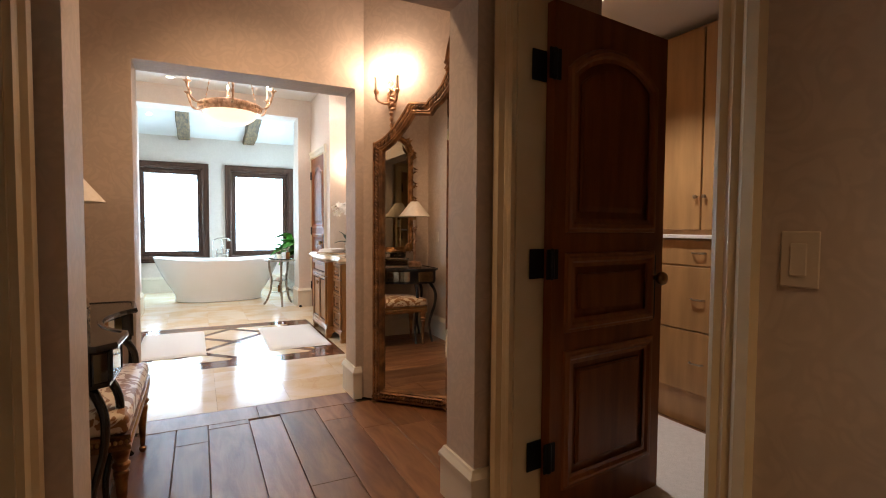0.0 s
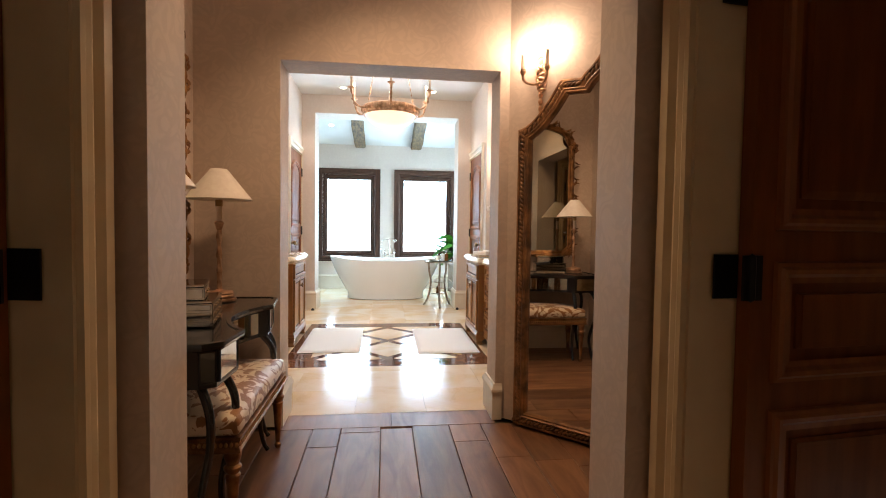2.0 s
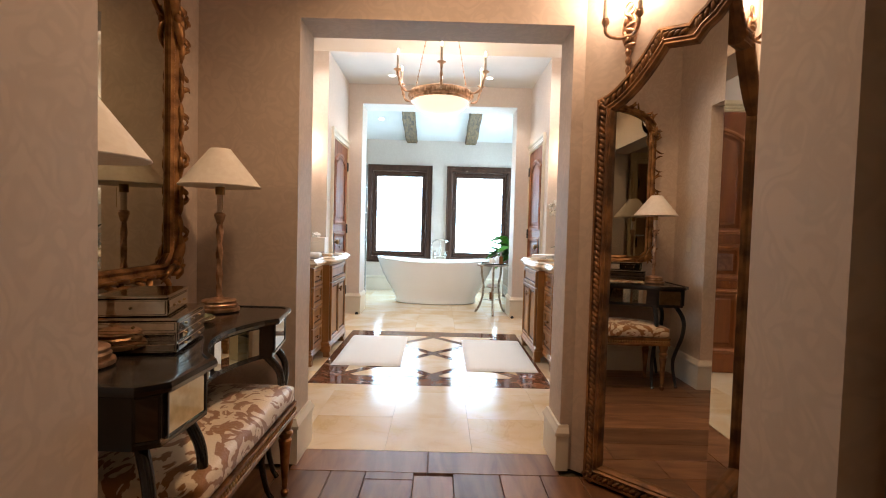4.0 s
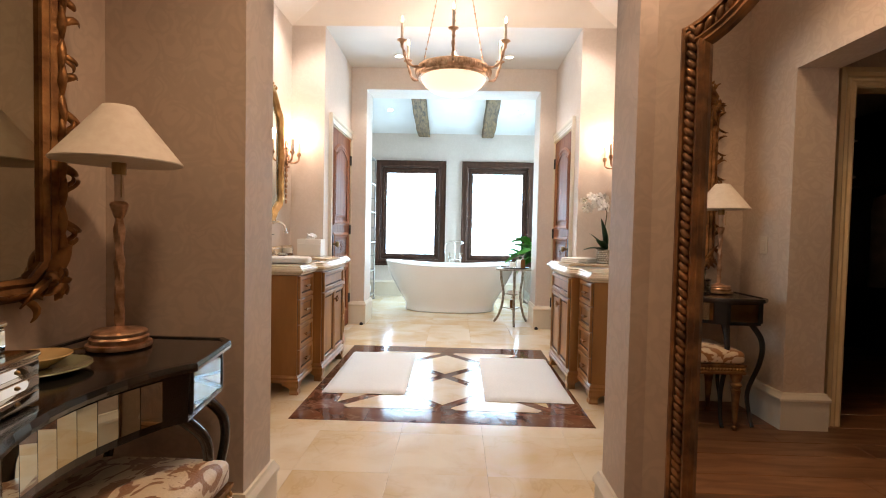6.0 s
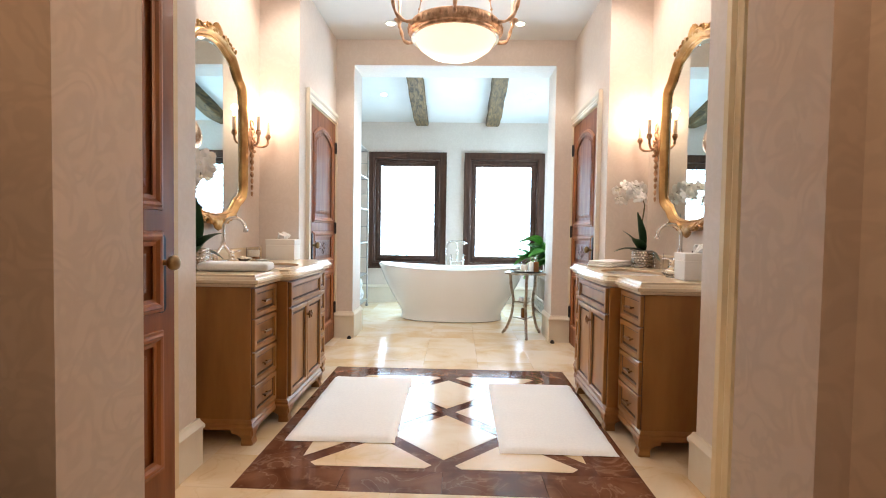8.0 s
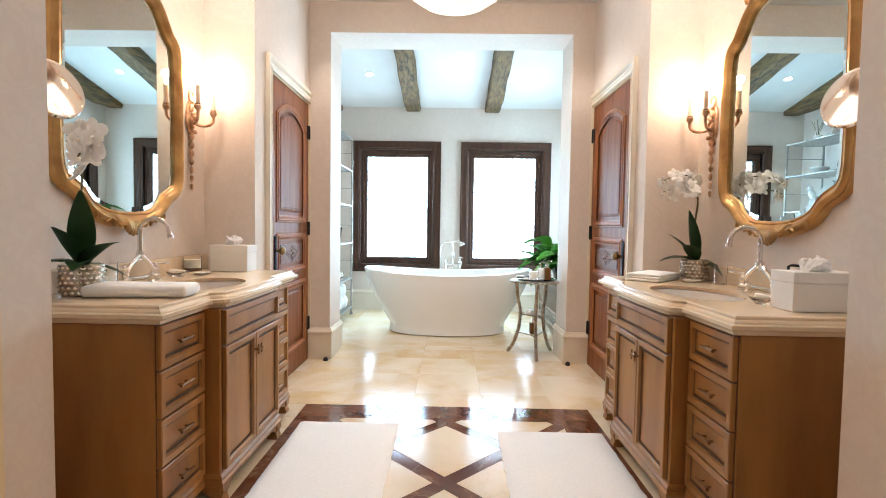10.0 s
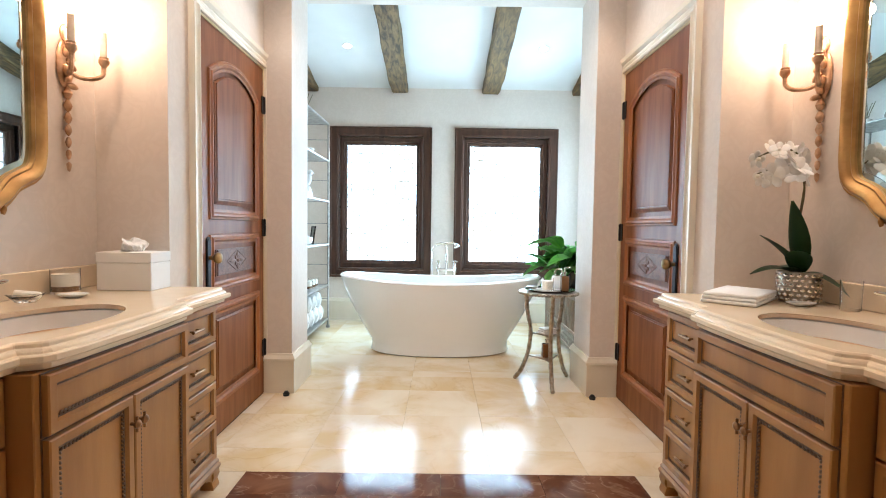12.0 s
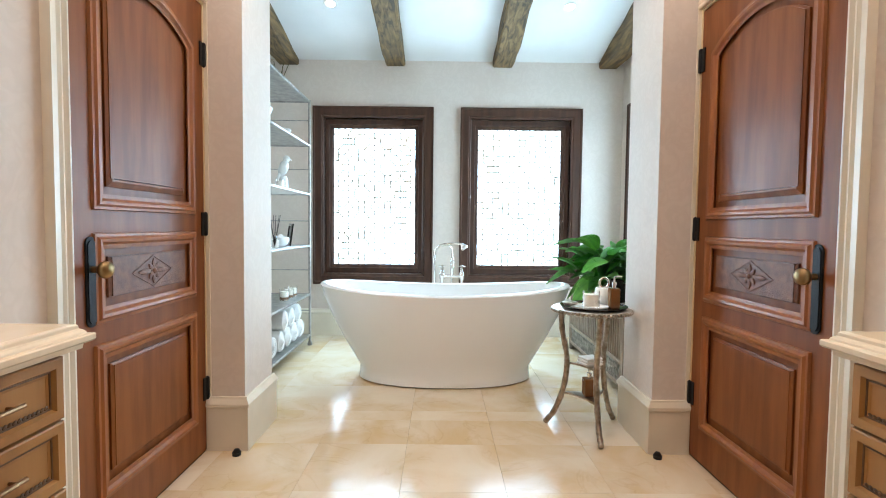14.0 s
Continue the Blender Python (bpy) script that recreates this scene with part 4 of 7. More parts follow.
folded_towel((1.345, 8.035, 0.402), 0.12, 0.10, 0.045, 20, label="folded white washcloth on the lower shelf")
bottle((1.34, 8.025, 0.217), 0.065, 0.17, "square glass bottle of honey bath gel", "amber")

# ---- grille cover along the right-hand wall of the bath alcove ----
rad = thing("radiator_cover", "taupe wooden slatted radiator cover with lattice base", "radiator cover", (0, 0, 0))
RX0, RX1, RY0, RY1 = 1.76, TR - 0.035, 8.62, 10.05
part("top_board", cube(RX0 - 0.02, RX1, RY0 - 0.02, RY1, 0.585, 0.615, 0.006, 2), M["grille"], rad)
for y in (RY0, RY1 - 0.05):
    part("end_panel", cube(RX0, RX1, y, y + 0.05, 0.0, 0.585), M["grille"], rad)
for z0, z1 in ((0.06, 0.085), (0.225, 0.25), (0.55, 0.58)):
    part("rail", cube(RX0, RX0 + 0.03, RY0 + 0.05, RY1 - 0.05, z0, z1), M["grille"], rad)
y = RY0 + 0.085
while y < RY1 - 0.07:
    part("slat", cube(RX0 + 0.004, RX0 + 0.024, y - 0.011, y + 0.011, 0.25, 0.55, 0.003), M["grille"], rad)
    y += 0.047
bm = bmesh.new()
y = RY0 + 0.05
while y < RY1 - 0.12:
    for s in (0, 1):
        a, b = ((y, 0.085), (y + 0.07, 0.225)) if s else ((y + 0.07, 0.085), (y, 0.225))
        tube([(RX0 + 0.012, *a), (RX0 + 0.012, *b)], 0.007, 6, bm)
    y += 0.045
part("lattice", bm, M["shelfmetal"], rad, "silvered diamond lattice strip")
# near-black sheet added behind the slats, standing for the shade in their gaps
part("gap_shade_sheet", cube(RX0 + 0.06, RX0 + 0.07, RY0 + 0.05, RY1 - 0.05, 0.03, 0.58), M["dark"], rad)

# ---- peace lily ----
plant = thing("potted_plant", "lush green broad-leaved plant in a dark pot", "plant", (1.87, 9.12, 0.615))
part("pot", lathe([(0.0, 0.0), (0.09, 0.0), (0.10, 0.01), (0.13, 0.17), (0.14, 0.19), (0.135, 0.20), (0.12, 0.195), (0.11, 0.16), (0.0, 0.155)], 24), M["lacquer"], plant, smooth=True)
rnd = random.Random(4)


def leaf_mesh(length, width, n=7, fold=0.25, droop=0.5):
    """A pointed leaf along x, creased along its middle and drooping at the tip."""
    bm = bmesh.new()
    rows = []
    for k in range(n + 1):
        t = k / n
        w = width * math.sin(math.pi * min(1, t * 0.92 + 0.05)) ** 0.8 * (1 - 0.35 * t)
        x, z = length * t, -droop * length * t * t
        rows.append([bm.verts.new((x, -w, z + fold * w)), bm.verts.new((x, 0, z)), bm.verts.new((x, w, z + fold * w))])
    for a, b in zip(rows, rows[1:]):
        bm.faces.new((a[0], a[1], b[1], b[0]))
        bm.faces.new((a[1], a[2], b[2], b[1]))
    geom = bm.faces[:]
    r = bmesh.ops.solidify(bm, geom=geom, thickness=0.0012)
    return bm


LEAVES = []
for k in range(5):
    LEAVES.append(leaf_mesh(0.23 + 0.03 * k, 0.084 + 0.010 * (k % 3), 9, fold=0.32, droop=0.15 + 0.11 * k))
shared = []
for bm in LEAVES:
    me = bpy.data.meshes.new("leaf")
    for f in bm.faces:
        f.smooth = True
    bm.to_mesh(me)
    bm.free()
    me.materials.append(M["leaf"])
    shared.append(me)
stalks = bmesh.new()
for k in range(84):
    a, up = rnd.uniform(0, 2 * math.pi), rnd.uniform(0.02, 0.27)
    out = rnd.uniform(0.04, 0.27) * (1.2 - up)
    base = Vector((0.05 * math.cos(a), 0.05 * math.sin(a), 0.15))
    tip = Vector((out * math.cos(a), out * math.sin(a), 0.17 + up))
    tube(bezier(base, base + Vector((0, 0, up * 0.6)), tip - Vector((0, 0, 0.05)), tip, 4), 0.003, 5, stalks)
    lf = new("leaf", shared[k % 5])
    lf.parent = plant
    lf.matrix_basis = Matrix.Translation(tip) @ pose(0, 0, 0, rnd.uniform(-25, 25), rnd.uniform(-48, 12), math.degrees(a) + rnd.uniform(-35, 35))
part("stalks", stalks, M["leaf"], plant)

# ---- silver etagere with its things ----
eta = thing("etagere", "tall silver metal etagere with open shelves", "shelf", (0, 0, 0))
EX0, EX1, EY0, EY1 = -1.345, -0.855, 8.50, 10.06
LEVELS = (0.11, 0.52, 1.01, 1.52, 2.00, 2.43)
for x in (EX0, EX1):
    for y in (EY0, (EY0 + EY1) / 2, EY1):
        if y != (EY0 + EY1) / 2 or x == EX0:
            part("post", moved(lathe([(0.0, 0.0), (0.024, 0.0), (0.026, 0.02), (0.018, 0.035), (0.013, 0.05), (0.013, 2.44), (0.0, 2.445)], 12), Matrix.Translation((x, y, 0))), M["shelfmetal"], eta, smooth=True)
for z in LEVELS:
    part("shelf_board", cube(EX0 + 0.012, EX1 - 0.012, EY0 + 0.012, EY1 - 0.012, z - 0.008, z), M["china"] if z in LEVELS[2:4] else M["shelfmetal"], eta)
    bm = bmesh.new()
    for a, b in (((EX0, EY0), (EX1, EY0)), ((EX1, EY0), (EX1, EY1)), ((EX1, EY1), (EX0, EY1)), ((EX0, EY1), (EX0, EY0))):
        tube([(*a, z - 0.006), (*b, z - 0.006)], 0.011, 8, bm)
    part("shelf_rim", bm, M["shelfmetal"], eta, smooth=True)
    if z < 2.4:
        part("end_bar", tube([(EX0, EY1, z + 0.24), (EX1, EY1, z + 0.24)], 0.005, 6), M["shelfmetal"], eta, smooth=True)
        part("end_bar", tube([(EX0, EY0, z + 0.24), (EX1, EY0, z + 0.24)], 0.005, 6), M["shelfmetal"], eta, smooth=True)


def rolled_towel(at, r, L, turn):
    """A soft roll with rounded ends and the spiral of its layers pressed into them."""
    prof = []
    for k in range(5):
        prof += [(r * (0.16 + 0.16 * k), -L / 2 + 0.004 + 0.003 * k), (r * (0.24 + 0.16 * k), -L / 2 + 0.011 + 0.003 * k)]
    prof += [(r * 0.97, -L / 2 + 0.030), (r, -L / 4), (r * 0.985, 0.0), (r, L / 4), (r * 0.97, L / 2 - 0.02), (r * 0.8, L / 2), (0.0, L / 2)]
    bm = lathe([(0.0, -L / 2 + 0.006)] + prof, 28)
    for v_ in bm.verts:
        v_.co += 0.006 * noise.noise_vector(v_.co * 11 + Vector(at) * 9)
        v_.co.y *= 0.93
    moved(bm, Matrix.Translation((0, 0, r * 0.95)) @ Matrix.Rotation(radians(-90), 4, "X"))
    t = thing("rolled_towel", "rolled white bath towel on the lowest shelf", "towel", at, turn, "rolled towels")
    part("roll", bm, M["cloth"], t, smooth=True)


for i, (y, z) in enumerate(((9.14, 0.111), (9.34, 0.111), (9.54, 0.111), (9.74, 0.111), (9.94, 0.111), (9.44, 0.276), (9.64, 0.276), (9.84, 0.276))):
    rolled_towel((-1.09, y, z), 0.096, 0.41, 90 + (i * 7 % 9) - 4)


def vase(at, prof, mat_, name, label, category, turn=0, sx=1.0):
    t = tagged(part(name, lathe(prof, 28, sx=sx), M[mat_], smooth=True), label, category)
    t.matrix_basis = pose(*at, 0, 0, turn)
    return t


def plate_on_stand(at, r, turn=0):
    p = thing("display_plate", "white patterned china plate on a stand", "plate", at, turn)
    m = Matrix.Translation((0, 0, r * 0.96 + 0.01)) @ Matrix.Rotation(radians(76), 4, "Y")
    part("plate", moved(lathe([(0.0, 0.0), (r * 0.55, 0.0), (r * 0.62, 0.006), (r, 0.018), (r, 0.022), (r * 0.6, 0.011), (0.0, 0.006)], 32), m), M["china"], p, smooth=True)
    part("rim_band", moved(lathe([(r * 0.80, 0.0145), (r * 0.92, 0.019), (r * 0.92, 0.0215), (r * 0.80, 0.017)], 32), m), M["grey"], p, smooth=True)
    part("stand", tube([(-0.05, -0.05, 0.004), (0.055, -0.05, 0.004), (0.055, 0.05, 0.004), (-0.05, 0.05, 0.004)], 0.004, 6, closed=True), M["iron"], p)


def bird(at, h, turn=0):
    b = bmesh.new()
    lathe([(0.0, 0.0), (0.05, 0.0), (0.055, 0.02), (0.035, 0.06), (0.042, 0.12), (0.03, 0.16), (0.0, 0.165)], 12, b)
    for (x, y, z), (sx, sy, sz), ry in (((0.0, 0, 0.24), (0.05, 0.045, 0.085), 18), ((0.03, 0, 0.335), (0.035, 0.032, 0.038), 0), ((-0.05, 0, 0.15), (0.018, 0.025, 0.08), 25), ((0.066, 0, 0.33), (0.018, 0.01, 0.010), 40)):
        bmesh.ops.create_icosphere(b, subdivisions=2, radius=1, matrix=Matrix.Translation((x, y, z)) @ Matrix.Rotation(radians(ry), 4, "Y") @ Matrix.Diagonal((sx, sy, sz, 1)))
    k = h / 0.37
    t = tagged(part("bird_figurine", moved(b, Matrix.Diagonal((k, k, k, 1))), M["china"], smooth=True), "white porcelain bird figurine on a stump", "figurine")
    t.matrix_basis = pose(*at, 0, 0, turn)


Z = [z + 0.001 for z in LEVELS]
for i, y in enumerate((9.62, 9.75, 9.87)):
    pot_candle((-0.97, y, Z[1]), 0.042, 0.10, "cream candle in a dark-based glass")
plate_on_stand((-1.15, 9.55, Z[1]), 0.10)
plate_on_stand((-1.15, 9.20, Z[1]), 0.12)
vase((-1.0, 9.62, Z[2]), [(0.0, 0.0), (0.03, 0.0), (0.06, 0.02), (0.075, 0.06), (0.07, 0.085), (0.03, 0.095), (0.015, 0.11), (0.0, 0.115)], "china", "lidded_bowl", "small white lidded bowl", "bowl")
dif = thing("reed_diffuser", "clear glass diffuser with thin dark reeds", "diffuser", (-0.98, 9.40, Z[2]))
part("flask", lathe([(0.0, 0.0), (0.035, 0.0), (0.038, 0.01), (0.038, 0.07), (0.016, 0.09), (0.015, 0.11), (0.0, 0.11)], 16), M["glass"], dif, smooth=True)
for k in range(6):
    a = k * 1.05
    part("reed", tube([(0, 0, 0.02), (0.05 * math.cos(a), 0.05 * math.sin(a), 0.28)], 0.0025, 5), M["dark"], dif)
ph = thing("photo_frame", "small black picture frame with a pale blank print", "picture frame", (-0.99, 9.83, Z[2]), -60)
part("frame", moved(sweep(rect(-0.075, 0.075, 0.0, 0.21), [(0, 0), (0, 0.014), (-0.02, 0.016), (-0.022, 0)]), UPRIGHT @ Matrix.Rotation(radians(-8), 4, "X")), M["lacquer"], ph)
part("print", moved(prism(rect(-0.055, 0.055, 0.02, 0.19), 0.0, 0.005), UPRIGHT @ Matrix.Rotation(radians(-8), 4, "X")), M["grey"], ph)
bird((-1.03, 9.80, Z[3]), 0.34, 20)
for y in (9.48, 9.60):
    pot_candle((-0.96, y, Z[3]), 0.036, 0.085, "white votive candle in glass")
plate_on_stand((-1.15, 9.30, Z[3]), 0.11)
bird((-1.1, 9.05, Z[3]), 0.26, 200)
tur = thing("tureen", "white china soup tureen with domed lid", "tureen", (-1.05, 9.05, Z[4]))
part("bowl", lathe([(0.0, 0.0), (0.08, 0.0), (0.085, 0.015), (0.07, 0.03), (0.15, 0.09), (0.165, 0.13), (0.16, 0.135), (0.0, 0.13)], 32, sy=1.25), M["china"], tur, smooth=True)
part("lid", lathe([(0.165, 0.136), (0.15, 0.155), (0.09, 0.19), (0.03, 0.205), (0.014, 0.215), (0.02, 0.235), (0.0, 0.245)], 32, sy=1.25), M["china"], tur, smooth=True)
vase((-1.05, 9.72, Z[4]), [(0.0, 0.0), (0.04, 0.0), (0.07, 0.03), (0.09, 0.08), (0.085, 0.09), (0.06, 0.04), (0.0, 0.02)], "china", "bowl", "white china bowl on the shelf", "bowl", sx=1.3)
plate_on_stand((-1.15, 9.42, Z[4]), 0.12)
plate_on_stand((-1.15, 8.75, Z[4]), 0.11)
plate_on_stand((-1.15, 9.55, Z[5]), 0.10)
plate_on_stand((-1.15, 9.25, Z[5]), 0.12)
for x, y in ((-1.05, 8.72), (-1.05, 8.86)):
    pot_candle((x, y, Z[3]), 0.04, 0.09, "white votive candle in glass")
tw = thing("twig_vase", "small white pot with dry twigs", "vase", (-1.05, 9.78, Z[5]))
part("pot", lathe([(0.0, 0.0), (0.045, 0.0), (0.05, 0.01), (0.05, 0.08), (0.045, 0.08), (0.04, 0.02), (0.0, 0.02)], 16), M["china"], tw, smooth=True)
for k in range(5):
    a = k * 1.3
    part("twig", tube([(0, 0, 0.03), (0.03 * math.cos(a), 0.03 * math.sin(a), 0.15), (0.075 * math.cos(a + 0.3), 0.075 * math.sin(a + 0.3), 0.27)], 0.0035, 5), M["stem"], tw)

# ---- vanities ----
def vanity_matrix(s):
    """u: metres from the wall behind the vanity towards the room; y and z as in the world."""
    return Matrix(((-s, 0, 0, CX + s * 1.628), (0, 1, 0, 0), (0, 0, 1, 0), (0, 0, 0, 1)))


def face_matrix(u):
    """Draws flat work (x along y, y up, z out) on a cabinet front at distance u."""
    return Matrix(((0, 0, 1, u), (1, 0, 0, 0), (0, 1, 0, 0), (0, 0, 0, 1)))


def rope_line(bm, a, b, r=0.0045, step=0.013):
    """A row of small slanted beads, like a carved rope."""
    a, b = Vector(a), Vector(b)
    n = max(2, int((b - a).length / step))
    d = (b - a).normalized()
    ang = math.atan2(d.y, d.x) + radians(38)
    for k in range(n):
        p = a + (b - a) * ((k + 0.5) / n)
        m = Matrix.Translation(p) @ Matrix.Rotation(ang, 4, "Z") @ Matrix.Diagonal((r * 1.7, r, r * 0.9, 1))
        bmesh.ops.create_icosphere(bm, subdivisions=1, radius=1, matrix=m)


def cabinet_front(name, parent, MV, u, y0, y1, z0, z1, pull, knob_side=0):
    """A framed drawer or door front with carved rope inside its frame."""
    F = MV @ face_matrix(u)
    g = 0.032
    fr = part(name, moved(sweep(rect(y0, y1, z0, z1), [(0, 0), (0, 0.018), (-0.004, 0.021), (-g + 0.006, 0.021), (-g, 0.010), (-g - 0.012, 0.007), (-g - 0.012, 0.0)]), F), M["cabinet"], parent)
    # raised dark line in place of the shadow gap round the front
    part("glaze_gap_line", moved(sweep(rect(y0, y1, z0, z1), [(0.0005, 0.0), (0.0005, 0.003), (0.0038, 0.003), (0.0038, 0.0)]), F), M["glaze_gap"], fr, "dark line, glaze in the groove and shadow gap round the front")
    part("inset_panel", moved(prism(rect(y0 + g + 0.010, y1 - g - 0.010, z0 + g + 0.010, z1 - g - 0.010), -0.001, 0.0065), F), M["cabinet"], fr)
    if z1 - z0 > 0.1:
        gl = sweep(rect(y0 + g + 0.0005, y1 - g - 0.0005, z0 + g + 0.0005, z1 - g - 0.0005), [(0.0, 0.0072), (0.0, 0.0112), (-0.004, 0.0112), (-0.005, 0.0072)])
        part("glaze_gap_line", moved(gl, F), M["glaze_gap"], fr, "dark line, glaze in the groove and shadow gap round the front")
    bm = bmesh.new()
    q = g + 0.010
    rope_line(bm, (y0 + q, z0 + q, 0.0105), (y1 - q, z0 + q, 0.0105))
    if z1 - z0 > 0.3:
        rope_line(bm, (y0 + q, z1 - q, 0.0105), (y1 - q, z1 - q, 0.0105))
        rope_line(bm, (y0 + q, z0 + q, 0.0105), (y0 + q, z1 - q, 0.0105))
        rope_line(bm, (y1 - q, z0 + q, 0.0105), (y1 - q, z1 - q, 0.0105))
    part("rope_moulding", moved(bm, F), M["glaze_gap"], fr)
    cy, cz = (y0 + y1) / 2, (z0 + z1) / 2
    if pull:
        bm = tube([(cy - 0.045, cz, 0.030), (cy + 0.045, cz, 0.030)], [0.0068, 0.0068], 8)
        for k in (-0.024, 0.024):
            tube([(cy + k, cz, 0.004), (cy + k, cz, 0.030)], 0.0045, 8, bm)
        part("pull", moved(bm, F), M["copper"], fr, "small bronze bar pull", smooth=True)
    if knob_side:
        ky = y1 - 0.017 if knob_side > 0 else y0 + 0.017
        bm = lathe([(0.006, 0.018), (0.006, 0.032), (0.013, 0.036), (0.014, 0.044), (0.008, 0.050), (0.0, 0.051)], 12)
        moved(bm, Matrix.Translation((ky, z1 - 0.085, 0)))
        tube([(ky, z1 - 0.11, 0.04), (ky, z1 - 0.06, 0.04)], 0.0045, 8, bm)
        part("knob", moved(bm, F), M["copper"], fr, "small bronze knob", smooth=True)
    return fr


Y0, Y1, YA, YB = 5.030, 6.465, 5.370, 6.075     # ends of the cabinet and of its projecting middle
UW, UC = 0.565, 0.645                          # fronts of the wings and of the middle


def s_curve(u0, y0, u1, y1, n=8):
    return [(u0 + (u1 - u0) * (0.5 - 0.5 * math.cos(math.pi * k / n)), y0 + (y1 - y0) * k / n) for k in range(n + 1)]


def vanity(s):
    MV = vanity_matrix(s)
    van = thing("vanity_cabinet", "honey-brown glazed wooden vanity cabinet with drawers and carved rope trim", "cabinet", (0, 0, 0), group="vanities")
    for uu, ya, yb in ((UW, Y0, YA), (UC, YA, YB), (UW, YB, Y1)):
        part("body", moved(cube(0.002, uu, ya, yb, 0.10, 0.8675, 0.003), MV), M["cabinet"], van)
    # base moulding round the front
    path = [(0.01, Y0), (UW, Y0), (UW, YA), (UC, YA), (UC, YB), (UW, YB), (UW, Y1), (0.01, Y1)]
    prof = [(0.0, 0.085), (0.020, 0.085), (0.022, 0.10), (0.014, 0.112), (0.016, 0.122), (0.006, 0.135), (0.0, 0.138)]
    part("base_moulding", moved(sweep(path, prof, closed=False), MV), M["cabinet"], van)
    # bracket feet
    for u, y, d in ((UW, Y0, 1), (UC, YA, 1), (UC, YB, -1), (UW, Y1, -1)):
        bm = bmesh.new()
        side = [(0.0, 0.085), (0.018, 0.085), (0.020, 0.06), (0.010, 0.035), (0.018, 0.012), (0.016, 0.0), (-0.045, 0.0), (-0.04, 0.02), (-0.05, 0.045), (-0.075, 0.06), (-0.10, 0.065), (-0.105, 0.085)]
        # one wing across the front, one along the side
        m1 = Matrix(((0, 0, 1, u - 0.045), (-d, 0, 0, y), (0, 1, 0, 0), (0, 0, 0, 1)))
        prism(side, 0.0, 0.055, bm, m1)
        m2 = Matrix(((1, 0, 0, u), (0, 0, d, y), (0, 1, 0, 0), (0, 0, 0, 1)))
        prism(side, -0.012, 0.045, bm, m2)
        part("bracket_foot", moved(bm, MV), M["cabinet"], van)
    hz = [0.140, 0.324, 0.508, 0.692, 0.864]
    for ya, yb in ((Y0 + 0.010, YA - 0.008), (YB + 0.016, Y1 - 0.014)):
        for k in range(4):
            cabinet_front("drawer", van, MV, UW, ya, yb, hz[k] + 0.004, hz[k + 1] - 0.004, True)
    cabinet_front("drawer", van, MV, UC, YA + 0.022, YB - 0.022, 0.708, 0.860, False)
    ym = (YA + YB) / 2
    cabinet_front("cabinet_door", van, MV, UC, YA + 0.022, ym - 0.0025, 0.150, 0.697, False, 1)
    cabinet_front("cabinet_door", van, MV, UC, ym + 0.0025, YB - 0.022, 0.150, 0.697, False, -1)
    # countertop with the basin cut out
    top = thing("countertop", "polished cream marble countertop with stepped moulded edge", "countertop", (0, 0, 0), group="vanity tops")
    out = [(0.002, 5.035), (0.580, 5.035), (0.580, 5.375)] + s_curve(0.580, 5.385, 0.636, 5.425, 5) + [(0.646, 5.50), (0.652, 5.73), (0.648, 5.96)] + s_curve(0.640, 6.055, 0.590, 6.10, 5) + [(0.590, 6.12), (0.590, 6.475), (0.002, 6.475)]
    bm = bmesh.new()
    sk = (0.41, 5.68, 0.185, 0.285)
    hole = [(sk[0] + sk[2] * math.cos(a), sk[1] + sk[3] * math.sin(a)) for a in (2 * math.pi * k / 44 for k in range(44))]
    edges = []
    for loop in (out, hole):
        vs = [bm.verts.new((u, y, 0.94)) for u, y in loop]
        edges += [bm.edges.new((vs[i], vs[(i + 1) % len(vs)])) for i in range(len(vs))]
    bmesh.ops.triangle_fill(bm, use_beauty=True, use_dissolve=False, edges=edges)
    # the rim of the cut-out
    lo = [bm.verts.new((u, y, 0.924)) for u, y in hole]
    hi = [e.verts[0] for e in edges[len(out):]]
    for k in range(44):
        bm.faces.new((hi[k], hi[(k + 1) % 44], lo[(k + 1) % 44], lo[k]))
    part("slab", moved(bm, MV), M["counter"], top)
    prof = [(-0.0, 0.94), (0.006, 0.9385), (0.010, 0.933), (0.011, 0.923), (0.017, 0.919), (0.022, 0.912), (0.024, 0.906), (0.035, 0.904), (0.038, 0.900), (0.038, 0.884), (0.034, 0.878), (0.018, 0.874), (0.016, 0.856), (-0.04, 0.854), (-0.04, 0.87)]
    prof = [(o, 0.94 - (0.94 - z) * 0.82) for o, z in prof]
    path = out[1:-1]
    part("moulded_edge", moved(sweep([(0.01, 5.035)] + path + [(0.01, 6.475)], prof, closed=False), MV), M["counter"], top)
    part("backsplash", moved(cube(0.003, 0.024, 5.04, 6.515, 0.9405, 1.04, 0.005, 2), MV), M["counter"], top)
    sink = thing("sink_basin", "white china oval undermount basin", "sink", (0, 0, 0), group="basins")
    bm = bmesh.new()
    rings = []
    for f, z in ((1.04, 0.9235), (1.0, 0.918), (0.97, 0.885), (0.86, 0.81), (0.62, 0.775), (0.2, 0.765)):
        rings.append([bm.verts.new((sk[0] + sk[2] * f * math.cos(a), sk[1] + sk[3] * f * math.sin(a), z)) for a in (2 * math.pi * k / 44 for k in range(44))])
    for a, b in zip(rings, rings[1:]):
        for k in range(44):
            bm.faces.new((a[k], a[(k + 1) % 44], b[(k + 1) % 44], b[k]))
    bm.faces.new(rings[-1])
    part("bowl", moved(bm, MV), M["china"], sink, smooth=True)
